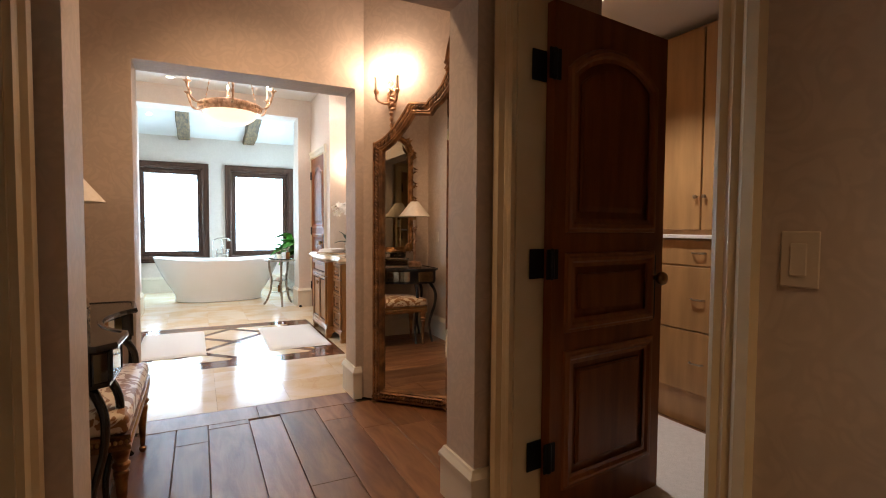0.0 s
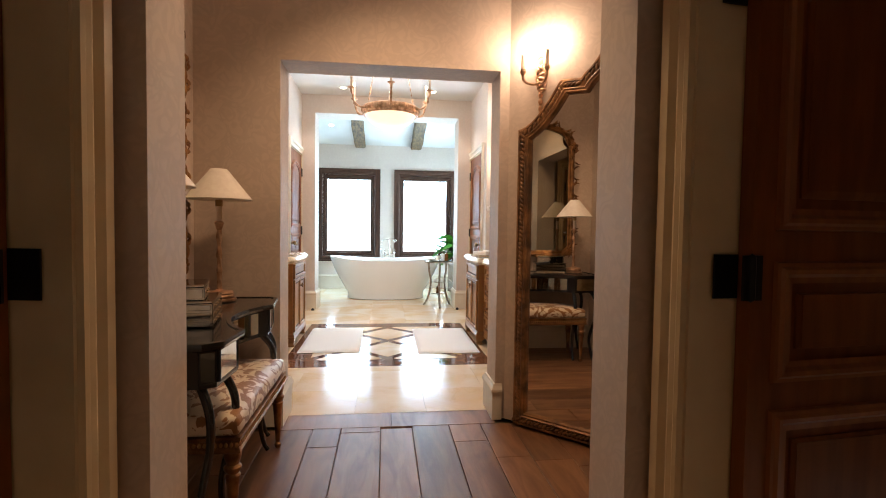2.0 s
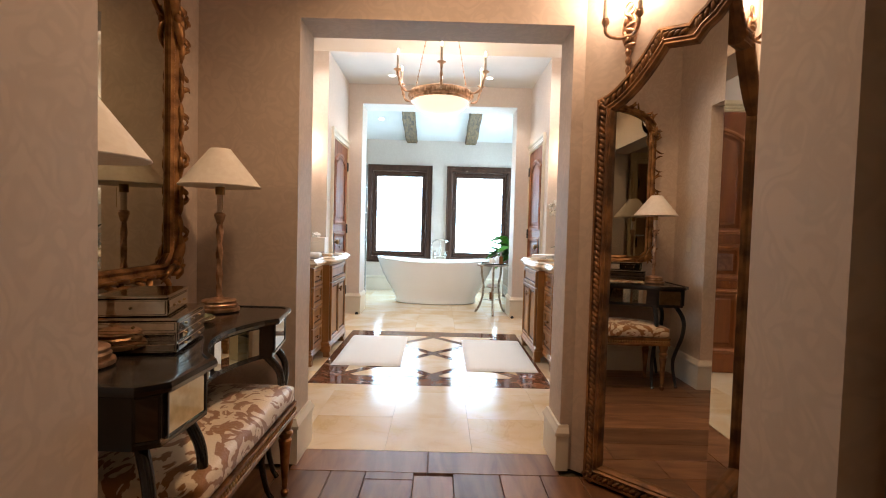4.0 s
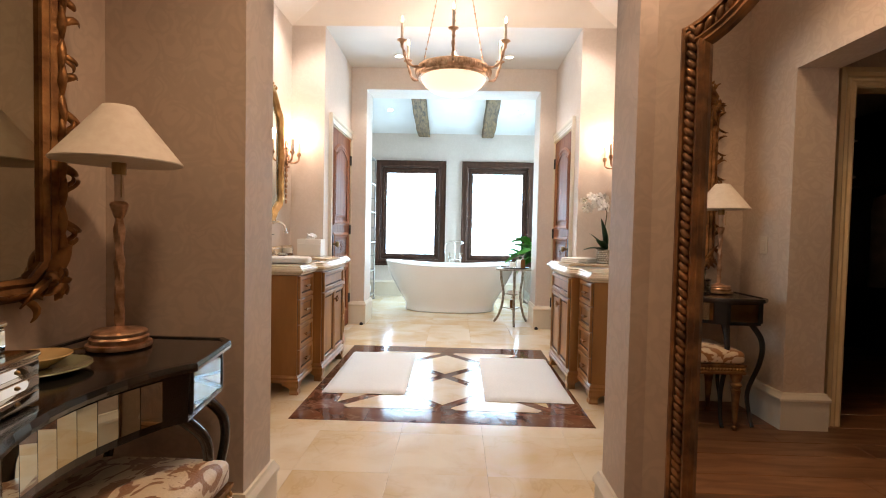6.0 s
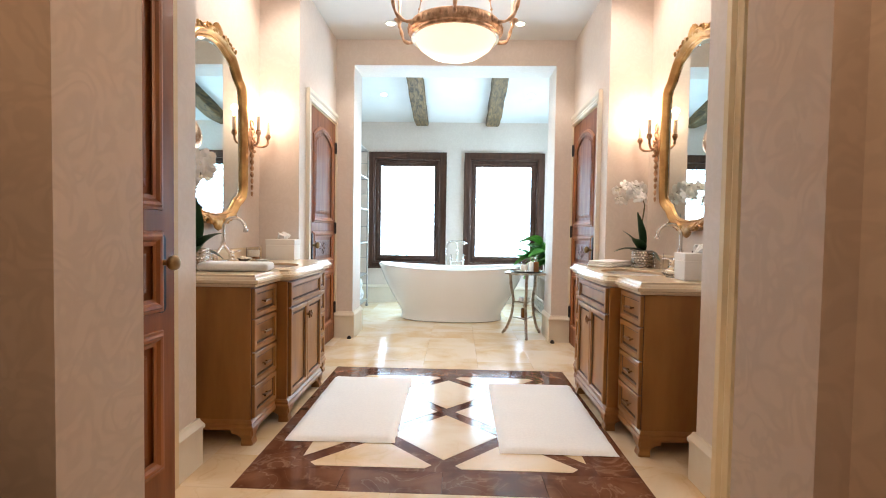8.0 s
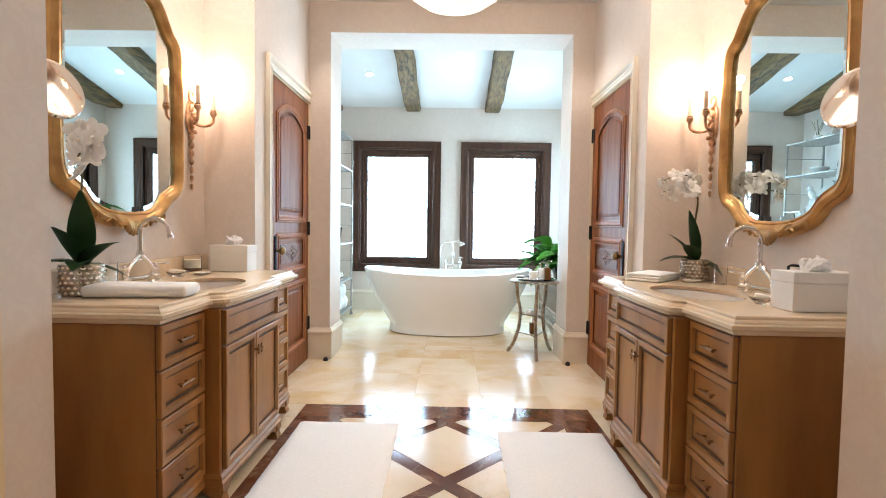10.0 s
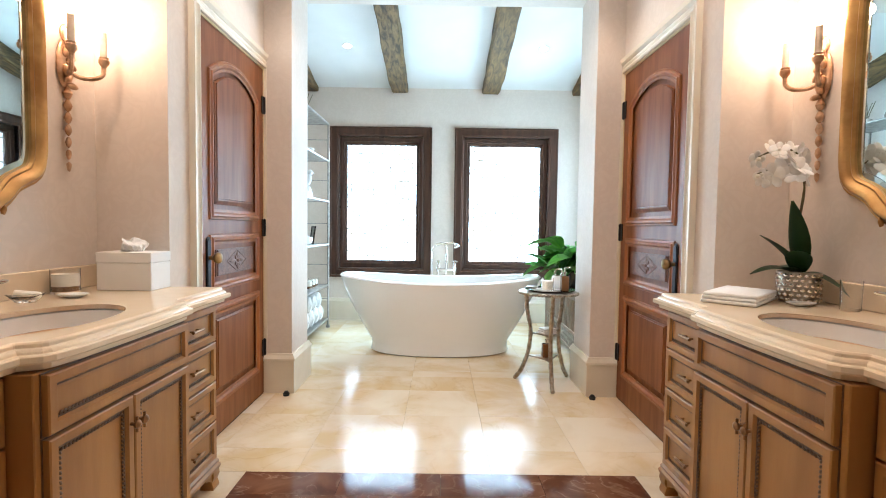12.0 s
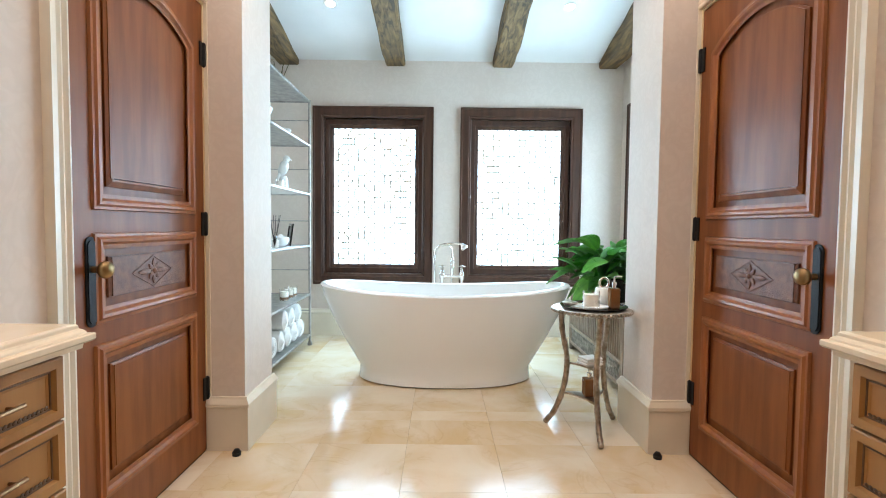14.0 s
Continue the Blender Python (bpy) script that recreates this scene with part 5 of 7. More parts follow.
    part("drain", moved(lathe([(0.0, 0.766), (0.022, 0.766), (0.022, 0.771), (0.0, 0.773)], 16), MV @ Matrix.Translation((sk[0], sk[1], 0))), M["chrome"], sink, smooth=True)
    # bridge faucet
    fau = thing("faucet", "polished nickel bridge faucet with gooseneck spout", "faucet", (0, 0, 0), group="basin faucets")
    fu, fy = 0.085, 5.705
    MV = MV @ Matrix.Translation((0, 0, 0.04))
    base = [(0.0, 0.0), (0.026, 0.0), (0.026, 0.006), (0.019, 0.012), (0.023, 0.024), (0.016, 0.036), (0.018, 0.055), (0.012, 0.065), (0.015, 0.078), (0.009, 0.090), (0.0, 0.095)]
    for d in (-0.122, 0.122):
        part("valve", moved(lathe([(r * 1.25, z) for r, z in base], 18), MV @ Matrix.Translation((fu, fy + d, 0.9005))), M["chrome"], fau, smooth=True)
        e = math.copysign(1, d)
        bm = tube([(fu, fy + d, 0.98), (fu + 0.01, fy + d + e * 0.03, 0.984), (fu + 0.025, fy + d + e * 0.075, 0.986), (fu + 0.028, fy + d + e * 0.085, 0.986)], [0.007, 0.0055, 0.008, 0.004], 10)
        part("lever", moved(bm, MV), M["chrome"], fau, smooth=True)
        br = tube(bezier((fu, fy + d, 0.925), (fu, fy + d * 0.9, 0.985), (fu, fy + d * 0.3, 1.01), (fu, fy, 1.045), 10), 0.011, 10)
        part("bridge_arm", moved(br, MV), M["chrome"], fau, smooth=True)
    neck = [(fu, fy, 1.03), (fu, fy, 1.12)] + [(fu + 0.075 - 0.075 * math.cos(a), fy, 1.155 + 0.066 * math.sin(a)) for a in (math.pi * k / 12 for k in range(13))] + [(fu + 0.155, fy, 1.135)]
    bm = tube(neck, 0.0115, 12)
    lathe([(0.012, 0.0), (0.019, 0.006), (0.019, 0.016), (0.012, 0.022)], 14, bm, Matrix.Translation((fu, fy, 1.035)))
    lathe([(0.010, 0.0), (0.016, 0.004), (0.016, 0.018), (0.010, 0.022)], 14, bm, Matrix.Translation((fu + 0.155, fy, 1.122)))
    part("spout", moved(bm, MV), M["chrome"], fau, smooth=True)
    part("waste_knob", moved(lathe([(0.0, 0.0), (0.022, 0.0), (0.022, 0.005), (0.012, 0.012), (0.012, 0.03), (0.017, 0.036), (0.013, 0.048), (0.0, 0.05)], 16), MV @ Matrix.Translation((fu + 0.055, fy, 0.9005))), M["chrome"], fau, smooth=True)
    bm = tube([(fu, fy - 0.105, 0.925), (fu, fy + 0.105, 0.925)], 0.008, 10)
    part("cross_bar", moved(bm, MV), M["chrome"], fau, smooth=True)
    return MV


def wv(MV, u, y, z):
    return tuple(MV @ Vector((u, y, z)))


def gilt_mirror(s):
    """A gilded looking glass with waisted corners and a shell at foot and crest."""
    MV = vanity_matrix(s)
    mir = thing("gilt_mirror", "carved gilded wall mirror with shaped corners and shell crest", "mirror", (0, 0, 0), group="vanity mirrors")
    cy, zb, zt, w = 5.72, 1.30, 2.46, 0.415
    half = [(0.0, zb - 0.012), (0.12, zb - 0.005), (0.20, zb + 0.015), (0.255, zb + 0.045), (0.30, zb + 0.095), (0.35, zb + 0.125), (0.395, zb + 0.15), (w - 0.004, zb + 0.20), (w, zb + 0.28), (w, 1.9), (w - 0.004, zt - 0.36), (w - 0.012, zt - 0.27), (0.385, zt - 0.215), (0.335, zt - 0.18), (0.285, zt - 0.12), (0.23, zt - 0.06), (0.15, zt - 0.03), (0.07, zt - 0.005), (0.0, zt)]
    right = [(cy + a, z) for a, z in half]
    left = [(cy - a, z) for a, z in half[1:-1]][::-1]
    path = [tuple(p) for p in smooth_path([Vector((*p, 0)) for p in right + left + [right[0]]], 3)]
    path = [(p[0], p[1]) for p in path[:-1]]
    F = MV @ face_matrix(0.002)
    prof = [(0.0, 0.0), (-0.003, 0.022), (0.006, 0.030), (0.013, 0.026), (0.020, 0.032), (0.032, 0.046), (0.044, 0.048), (0.054, 0.040), (0.060, 0.030), (0.065, 0.032), (0.070, 0.026), (0.072, 0.0)]
    part("frame", moved(sweep(path, prof), F), M["gold"], mir, smooth=True)
    part("looking_glass", moved(prism(path, 0.004, 0.010), F), M["mirror_cool"], mir, "silvered mirror glass")
    # bevelled border of the glass
    part("glass_bevel", moved(sweep(path, [(-0.030, 0.0102), (-0.030, 0.0125), (-0.001, 0.0106), (-0.001, 0.0102)]), F), M["mirror_cool"], mir, smooth=True)
    for z, up in ((zb - 0.055, -1), (zt + 0.045, 1)):
        bm = bmesh.new()
        for k in range(-4, 5):
            a = radians(90 * up + k * 17)
            L = 0.07 + 0.02 * (4 - abs(k)) / 4
            bmesh.ops.create_icosphere(bm, subdivisions=2, radius=1, matrix=Matrix.Translation((cy + 0.55 * L * math.cos(a), z + 0.35 * L * math.sin(a), 0.040)) @ Matrix.Rotation(a, 4, "Z") @ Matrix.Diagonal((L * 0.5, 0.013, 0.016, 1)))
        for e in (-1, 1):
            tube([(cy + e * (0.06 + 0.030 * t), z + up * (0.012 * math.sin(t * 1.6) - 0.010 * t * 0.6), 0.044 - 0.002 * t) for t in (k * 0.5 for k in range(14))], [0.016 - 0.0007 * k for k in range(14)], 8, bm)
            for q in range(5):
                bmesh.ops.create_icosphere(bm, subdivisions=1, radius=1, matrix=Matrix.Translation((cy + e * (0.10 + 0.04 * q), z + up * (0.018 - 0.012 * q), 0.042)) @ Matrix.Rotation(e * (0.6 + q), 4, "Z") @ Matrix.Diagonal((0.022, 0.009, 0.012, 1)))
        part("shell_carving", moved(bm, F), M["gold"], mir, "carved gilt shell and scrolls", smooth=True)
    # swing-arm magnifying mirror at the near end
    mag = thing("magnifying_mirror", "round chrome magnifying mirror on a swing arm", "mirror", (0, 0, 0), group="shaving mirrors")
    my, mz = 5.02, 1.72
    part("wall_plate", moved(lathe([(0.0, 0.0), (0.035, 0.0), (0.035, 0.01), (0.02, 0.018), (0.0, 0.018)], 20), MV @ Matrix.Translation((0.001, my, mz - 0.02)) @ Matrix.Rotation(radians(90), 4, "Y")), M["chrome"], mag, smooth=True)
    part("arm", moved(tube([(0.012, my, mz - 0.02), (0.08, my + 0.05, mz - 0.02), (0.17, my + 0.04, mz - 0.02), (0.18, my + 0.03, mz)], 0.007, 8), MV), M["chrome"], mag, smooth=True)
    disc = lathe([(0.0, -0.018), (0.06, -0.02), (0.105, -0.012), (0.112, 0.0), (0.108, 0.010), (0.10, 0.008), (0.0, 0.004)], 36)
    part("disc", moved(disc, MV @ Matrix.Translation((0.195, my + 0.03, mz)) @ Matrix.Rotation(radians(75), 4, "Y") @ Matrix.Rotation(radians(15), 4, "X")), M["chrome"], mag, smooth=True)


def sconce(m, label, watts, group="wall sconces"):
    """Drawn with x across, y up and z out of the wall, then set by m."""
    sc = thing("wall_sconce", label, "wall lamp", (0, 0, 0), group=group)
    bm = bmesh.new()
    bmesh.ops.create_icosphere(bm, subdivisions=3, radius=1, matrix=Matrix.Translation((0, 0.03, 0.008)) @ Matrix.Diagonal((0.046, 0.105, 0.016, 1)))
    part("backplate", moved(bm, m), M["bronze"], sc, "leaf-cast bronze backplate", smooth=True)
    for k in range(7):
        a = k * 0.9
        bm = bmesh.new()
        bmesh.ops.create_icosphere(bm, subdivisions=2, radius=1, matrix=Matrix.Translation((0.018 * math.cos(a * 2), -0.06 + 0.028 * k, 0.026)) @ Matrix.Rotation(a, 4, "Z") @ Matrix.Diagonal((0.030, 0.014, 0.013, 1)))
        part("cast_leaf", moved(bm, m), M["bronze"], sc, smooth=True)
    loop = [(0.028 * math.sin(a), 0.155 - 0.034 * math.cos(a), 0.016) for a in (2 * math.pi * k / 20 for k in range(20))]
    part("ribbon", moved(tube(loop, 0.007, 8, closed=True), m), M["bronze"], sc, "bronze ribbon loop", smooth=True)
    bm = bmesh.new()
    y = -0.095
    for k in range(7):
        h = 0.030 - 0.0015 * k
        lathe([(0.0, -h), (0.012 - 0.001 * k, -h * 0.6), (0.019 - 0.0016 * k, 0.0), (0.010, h * 0.7), (0.004, h)], 10, bm, Matrix.Translation((0, y, 0.016)) @ Matrix.Rotation(radians(-90), 4, "X"))
        y -= 0.052
    part("husk_drop", moved(bm, m), M["bronze"], sc, "chain of bronze husks", smooth=True)
    for e in (-1, 1):
        arm = smooth_path([(0, 0.0, 0.02), (e * 0.03, -0.018, 0.05), (e * 0.07, -0.012, 0.085), (e * 0.092, 0.012, 0.105), (e * 0.095, 0.045, 0.108)], 5)
        part("arm", moved(tube(arm, 0.0095, 8), m), M["bronze"], sc, smooth=True)
        c = m @ Matrix.Translation((e * 0.095, 0.04, 0.108)) @ Matrix.Rotation(radians(-90), 4, "X")
        part("candle_cup", moved(lathe([(0.0, 0.0), (0.008, 0.0), (0.012, 0.010), (0.021, 0.022), (0.022, 0.036), (0.018, 0.040), (0.019, 0.048), (0.0, 0.048)], 16), c), M["bronze"], sc, smooth=True)
        sl = part("candle_sleeve", moved(lathe([(0.0, 0.048), (0.0135, 0.048), (0.0135, 0.158), (0.0, 0.158)], 14), c), M["candle"], sc, "ivory candle sleeve", smooth=True)
        part("bulb", moved(lathe([(0.0, 0.158), (0.007, 0.160), (0.012, 0.176), (0.008, 0.194), (0.0, 0.208)], 12), c), M["bulb"], sl, "lit flame bulb", smooth=True)
        p = c @ Vector((0, 0, 0.225))
        point_light("sconce_light", p, watts, (1.0, 0.72, 0.53), 0.025)
    return sc


for s in (-1, 1):
    vanity(s)
    gilt_mirror(s)
    sconce(vanity_matrix(s) @ Matrix.Translation((0.001, 6.33, 1.875)) @ Matrix(((0, 0, 1, 0), (1, 0, 0, 0), (0, 1, 0, 0), (0, 0, 0, 1))), "bronze two-arm candle sconce with a husk drop beside the gilt mirror", SCONCE_W)


# ---- on the vanity tops ----
def tissue_box(at, turn, w=0.125, h=0.135, wide=0.125):
    t = thing("tissue_box", "cream lacquer tissue box with a tissue pulled out", "tissue box", at, turn)
    part("box", cube(-wide / 2, wide / 2, -w / 2, w / 2, 0, h * 0.72, 0.003, 2), M["paper_white"], t)
    part("lid", cube(-wide / 2 - 0.002, wide / 2 + 0.002, -w / 2 - 0.002, w / 2 + 0.002, h * 0.725, h, 0.003, 2), M["paper_white"], t)
    bm = bmesh.new()
    bmesh.ops.create_icosphere(bm, subdivisions=4, radius=1, matrix=Matrix.Translation((0, 0, h + 0.018)) @ Matrix.Diagonal((0.045, 0.055, 0.030, 1)))
    for v_ in bm.verts:
        n = noise.noise_vector(v_.co * 26) * 0.022 + noise.noise_vector(v_.co * 60) * 0.010
        v_.co += Vector((n.x, n.y, n.z * 1.2))
        v_.co.z = max(v_.co.z, h + 0.0005)
    part("tissue", bm, M["cloth"], t, "crumpled white tissue")


def orchid(at, turn, flip=1, tall=1.0, seed=1):
    o = thing("orchid", "white orchid in a woven silver pot", "plant", at, turn)
    o.scale = (1.22, 1.22, 1.22)
    part("pot", lathe([(0.0, 0.0), (0.058, 0.0), (0.062, 0.004), (0.066, 0.10), (0.064, 0.104), (0.058, 0.10), (0.055, 0.085), (0.0, 0.082)], 28), M["pewter"], o, smooth=True)
    bm = bmesh.new()
    for r in range(6):
        for k in range(20):
            a = 2 * math.pi * (k + 0.5 * (r % 2)) / 20
            bmesh.ops.create_icosphere(bm, subdivisions=1, radius=1, matrix=Matrix.Translation((0.0655 * math.cos(a), 0.0655 * math.sin(a), 0.010 + 0.0165 * r)) @ Matrix.Rotation(a, 4, "Z") @ Matrix.Diagonal((0.0035, 0.0085, 0.0062, 1)))
    part("weave", bm, M["chrome"], o, "woven silver surface", smooth=True)
    bm = bmesh.new()
    bmesh.ops.create_icosphere(bm, subdivisions=3, radius=1, matrix=Matrix.Translation((0, 0, 0.086)) @ Matrix.Diagonal((0.054, 0.054, 0.018, 1)))
    for v_ in bm.verts:
        v_.co += noise.noise_vector(v_.co * 60) * 0.006
    part("moss", bm, M["moss"], o)
    rnd = random.Random(seed)
    for a, tilt, L, wd, dr in ((95, -82, 0.26, 0.048, 0.04), (60, -62, 0.18, 0.046, 0.25), (90, -30, 0.17, 0.044, 0.55), (200, -20, 0.12, 0.040, 0.8), (290, -10, 0.10, 0.036, 0.6), (0, -35, 0.13, 0.040, 0.6), (130, -48, 0.19, 0.046, 0.4)):
        lf = leaf_mesh(L, wd, 8, 0.35, dr)
        part("leaf", moved(lf, Matrix.Translation((0, 0, 0.09)) @ pose(0, 0, 0, 0, tilt, a)), M["orchidleaf"], o, smooth=True)
    H_ = 0.34 * tall
    for e, hh in ((0, H_), (1, H_ * 0.86)):
        tip = [(0.01 - 0.02 * e, 0.0, 0.09), (0.0, 0.01 * flip, 0.09 + hh * 0.5), (-0.005, 0.0, 0.09 + hh * 0.95), (-0.015, flip * 0.06, 0.09 + hh * 1.14), (-0.02, flip * 0.15, 0.09 + hh * 1.12), (-0.02, flip * 0.20, 0.09 + hh * 1.07)]
        path = smooth_path(tip, 6)
        part("flower_stem", tube(path, 0.0028, 6), M["stem"], o, smooth=True)
        for k in range(7 - e):
            p = path[int(len(path) * (0.48 + 0.075 * k))] + Vector((rnd.uniform(-0.035, 0.01), rnd.uniform(-0.02, 0.02), rnd.uniform(-0.025, 0.012)))
            fl = bmesh.new()
            sc_ = 0.037 if k < 5 else 0.026
            for q in range(5):
                a = radians(90 + 72 * q)
                wd = 0.62 if q in (1, 4) else 0.42
                bmesh.ops.create_icosphere(fl, subdivisions=2, radius=1, matrix=Matrix.Rotation(a, 4, "Z") @ Matrix.Translation((sc_ * 0.62, 0, 0)) @ Matrix.Rotation(radians(-14), 4, "Y") @ Matrix.Diagonal((sc_ * 0.62, sc_ * wd, 0.0022, 1)))
            bmesh.ops.create_icosphere(fl, subdivisions=1, radius=0.006, matrix=Matrix.Translation((0, 0, 0.004)))
            part("blossom", moved(fl, Matrix.Translation(p) @ pose(0, 0, 0, rnd.uniform(50, 100), 0, rnd.uniform(-60, 60) - turn)), M["petal"], o, smooth=True)
        for k in range(2):
            bm = bmesh.new()
            bmesh.ops.create_icosphere(bm, subdivisions=2, radius=1, matrix=Matrix.Translation(path[-1 - 2 * k] + Vector((0, 0, -0.008))) @ Matrix.Diagonal((0.007, 0.009, 0.007, 1)))
            part("bud", bm, M["wax"], o, "pale green bud", smooth=True)


def tumbler(at, r=0.032, h=0.10):
    t = tagged(part("tumbler", lathe([(0.0, 0.0), (r * 0.85, 0.0), (r * 0.9, 0.004), (r, h), (r - 0.003, h), (r * 0.84, 0.012), (0.0, 0.012)], 24), M["glass"], smooth=True), "clear drinking glass on the vanity top", "glass")
    t.location = at


def soap_dish(at, turn):
    d = thing("soap_dish", "clear glass soap dish with a white soap bar", "soap dish", at, turn)
    part("dish", lathe([(0.0, 0.0), (0.03, 0.0), (0.05, 0.022), (0.058, 0.03), (0.055, 0.031), (0.045, 0.022), (0.0, 0.008)], 24, sx=1.0, sy=0.75), M["glass"], d, smooth=True)
    bm = cube(-0.04, 0.04, -0.024, 0.024, 0.018, 0.04, 0.008, 3)
    part("soap", moved(bm, Matrix.Rotation(radians(10), 4, "Y")), M["wax"], d, smooth=True)


def shell_dish(at):
    d = tagged(part("shell_dish", lathe([(0.0, 0.0), (0.02, 0.0), (0.04, 0.010), (0.043, 0.014), (0.036, 0.012), (0.0, 0.007)], 20, sx=1.3), M["china"], smooth=True), "small white shell dish on the vanity top", "dish")
    d.location = at


VL, VR = vanity_matrix(-1), vanity_matrix(1)
CT = 0.941
tissue_box(wv(VL, 0.253, 6.39, CT), 0, 0.15, 0.165, 0.235)
candle_l = pot_candle(wv(VL, 0.075, 6.22, CT), 0.052, 0.10, "cream candle in a glass with a dark base")
soap_dish(wv(VL, 0.115, 5.98, CT), 40)
shell_dish(wv(VL, 0.19, 6.11, CT))
tumbler(wv(VL, 0.085, 5.48, CT), 0.036, 0.115)
orchid(wv(VL, 0.13, 5.26, CT), -150, 1, 1.12, 3)
folded_towel(wv(VL, 0.385, 5.25, CT), 0.40, 0.16, 0.05, 7, 1, "rolled white hand towel on the vanity top")
tissue_box(wv(VR, 0.19, 5.19, CT), 0, 0.13, 0.15, 0.26)
bottle(wv(VR, 0.14, 5.42, CT), 0.05, 0.16, "amber soap dispenser with a dark pump", "amber", "iron")
soap_dish(wv(VR, 0.31, 5.31, CT), -30)
tumbler(wv(VR, 0.095, 6.03, CT), 0.036, 0.115)
shell_dish(wv(VR, 0.20, 6.14, CT))
orchid(wv(VR, 0.125, 6.26, CT), 100, 1, 1.09, 5)
folded_towel(wv(VR, 0.38, 6.25, CT), 0.32, 0.20, 0.045, 44, 3, "folded white hand towels on the vanity top")

# ---- chandelier ----
ch = thing("chandelier", "bronze chandelier with alabaster bowl and candle arms", "chandelier", (0.522, 5.99, 0))
RB = 0.335
part("bowl", lathe([(0.0, 2.435), (0.10, 2.442), (0.19, 2.470), (0.26, 2.52), (0.30, 2.585), (0.292, 2.585), (0.25, 2.53), (0.0, 2.46)], 40), M["bowl"], ch, "lit alabaster bowl", smooth=True)
part("rim", lathe([(0.295, 2.575), (0.315, 2.572), (0.325, 2.585), (0.322, 2.60), (RB, 2.615), (RB, 2.655), (0.325, 2.672), (0.305, 2.68), (0.295, 2.672)], 48), M["bronze"], ch, smooth=True)
bm = bmesh.new()
for k in range(44):
    a = 2 * math.pi * k / 44
    bmesh.ops.create_icosphere(bm, subdivisions=1, radius=1, matrix=Matrix.Translation((RB * math.cos(a), RB * math.sin(a), 2.635)) @ Matrix.Rotation(a, 4, "Z") @ Matrix.Diagonal((0.012, 0.014, 0.024, 1)))
part("gadroon_band", bm, M["bronze"], ch, smooth=True)
for k in range(6):
    a = radians(-90 + 60 * k)
    c, s_ = math.cos(a), math.sin(a)
    arm = smooth_path([(0.32, 0, 2.635), (0.40, 0, 2.625), (0.46, 0, 2.66), (0.485, 0, 2.73), (0.505, 0, 2.775)], 5)
    arm = [(p[0] * c, p[0] * s_, p[2]) for p in arm]
    part("arm", tube(arm, [0.012 + 0.003 * math.sin(i) for i in range(len(arm))], 8), M["bronze"], ch, smooth=True)
    c2 = Matrix.Translation((0.505 * c, 0.505 * s_, 2.765))
    part("candle_cup", moved(lathe([(0.0, 0.0), (0.012, 0.0), (0.014, 0.03), (0.022, 0.045), (0.042, 0.055), (0.042, 0.060), (0.0, 0.060)], 16), c2), M["bronze"], ch, smooth=True)
    sl_ = part("candle_sleeve", moved(lathe([(0.0, 0.06), (0.0125, 0.06), (0.0125, 0.205), (0.0, 0.205)], 14), c2), M["candle"], ch, "ivory candle sleeve", smooth=True)
    part("bulb", moved(lathe([(0.0, 0.205), (0.006, 0.207), (0.011, 0.225), (0.007, 0.245), (0.0, 0.262)], 12), c2), M["bulb"], sl_, "lit flame bulb", smooth=True)
for k in range(3):
    a = radians(90 + 120 * k)
    p0, p1 = Vector((0.30 * math.cos(a), 0.30 * math.sin(a), 2.67)), Vector((0.03 * math.cos(a), 0.03 * math.sin(a), 3.96))
    bm = bmesh.new()
    n = 20
    d = (p1 - p0).normalized()
    for i in range(n):
        q0, q1 = p0 + (p1 - p0) * (i / n), p0 + (p1 - p0) * ((i + 0.78) / n)
        tube([q0, q1], 0.0035, 5, bm)
        bmesh.ops.create_icosphere(bm, subdivisions=1, radius=0.011, matrix=Matrix.Translation(p0 + (p1 - p0) * ((i + 0.89) / n)))
    part("chain", bm, M["bronze"], ch, "bronze link chain", smooth=True)
part("canopy", lathe([(0.0, 3.94), (0.03, 3.945), (0.045, 3.965), (0.06, 3.99), (0.06, 4.03), (0.0, 4.03)], 24), M["bronze"], ch, smooth=True)
point_light("chandelier_light", (0.522, 5.99, 2.78), CHAND_W, WARM, 0.08)
point_light("chandelier_light", (0.522, 5.99, 3.02), CHAND_W * 0.35, WARM, 0.25)


# ---- downlights ----
# also builds the fill lamps added in the passage and bay ceilings
def downlight(x, y, z, watts, tilt=0.0, colour=WARM, radius=0.04):
    d = thing("downlight", "small round recessed ceiling downlight, lit; some added as unseen fill", "ceiling light", (x, y, z), group="downlights")
    if tilt:
        d.matrix_basis = pose(x, y, z, math.degrees(-math.atan(tilt)), 0, 0)
    part("trim_ring", lathe([(0.040, -0.001), (0.058, -0.006), (0.062, -0.001), (0.060, 0.0), (0.040, 0.0)], 28), M["ceiling"], d, smooth=True)
    part("lens", lathe([(0.0, -0.0035), (0.040, -0.0035), (0.040, -0.001), (0.0, -0.001)], 24), M["downlight"], d, "glowing lens", smooth=True)
    spot_light("downlight_light", (x, y, z - 0.03), watts, colour, 110, radius)


for x in (-0.14, 1.15):
    downlight(x, 7.35, H2, DOWN_W * 0.6)
for x in (-0.69, 1.70):
    downlight(x, 6.0, 3.53, DOWN_W)
for x in (-0.56, 1.60):
    downlight(x, 9.67, CZ + SLOPE * (10.53 - 9.67), DOWN_W * 0.25, SLOPE)

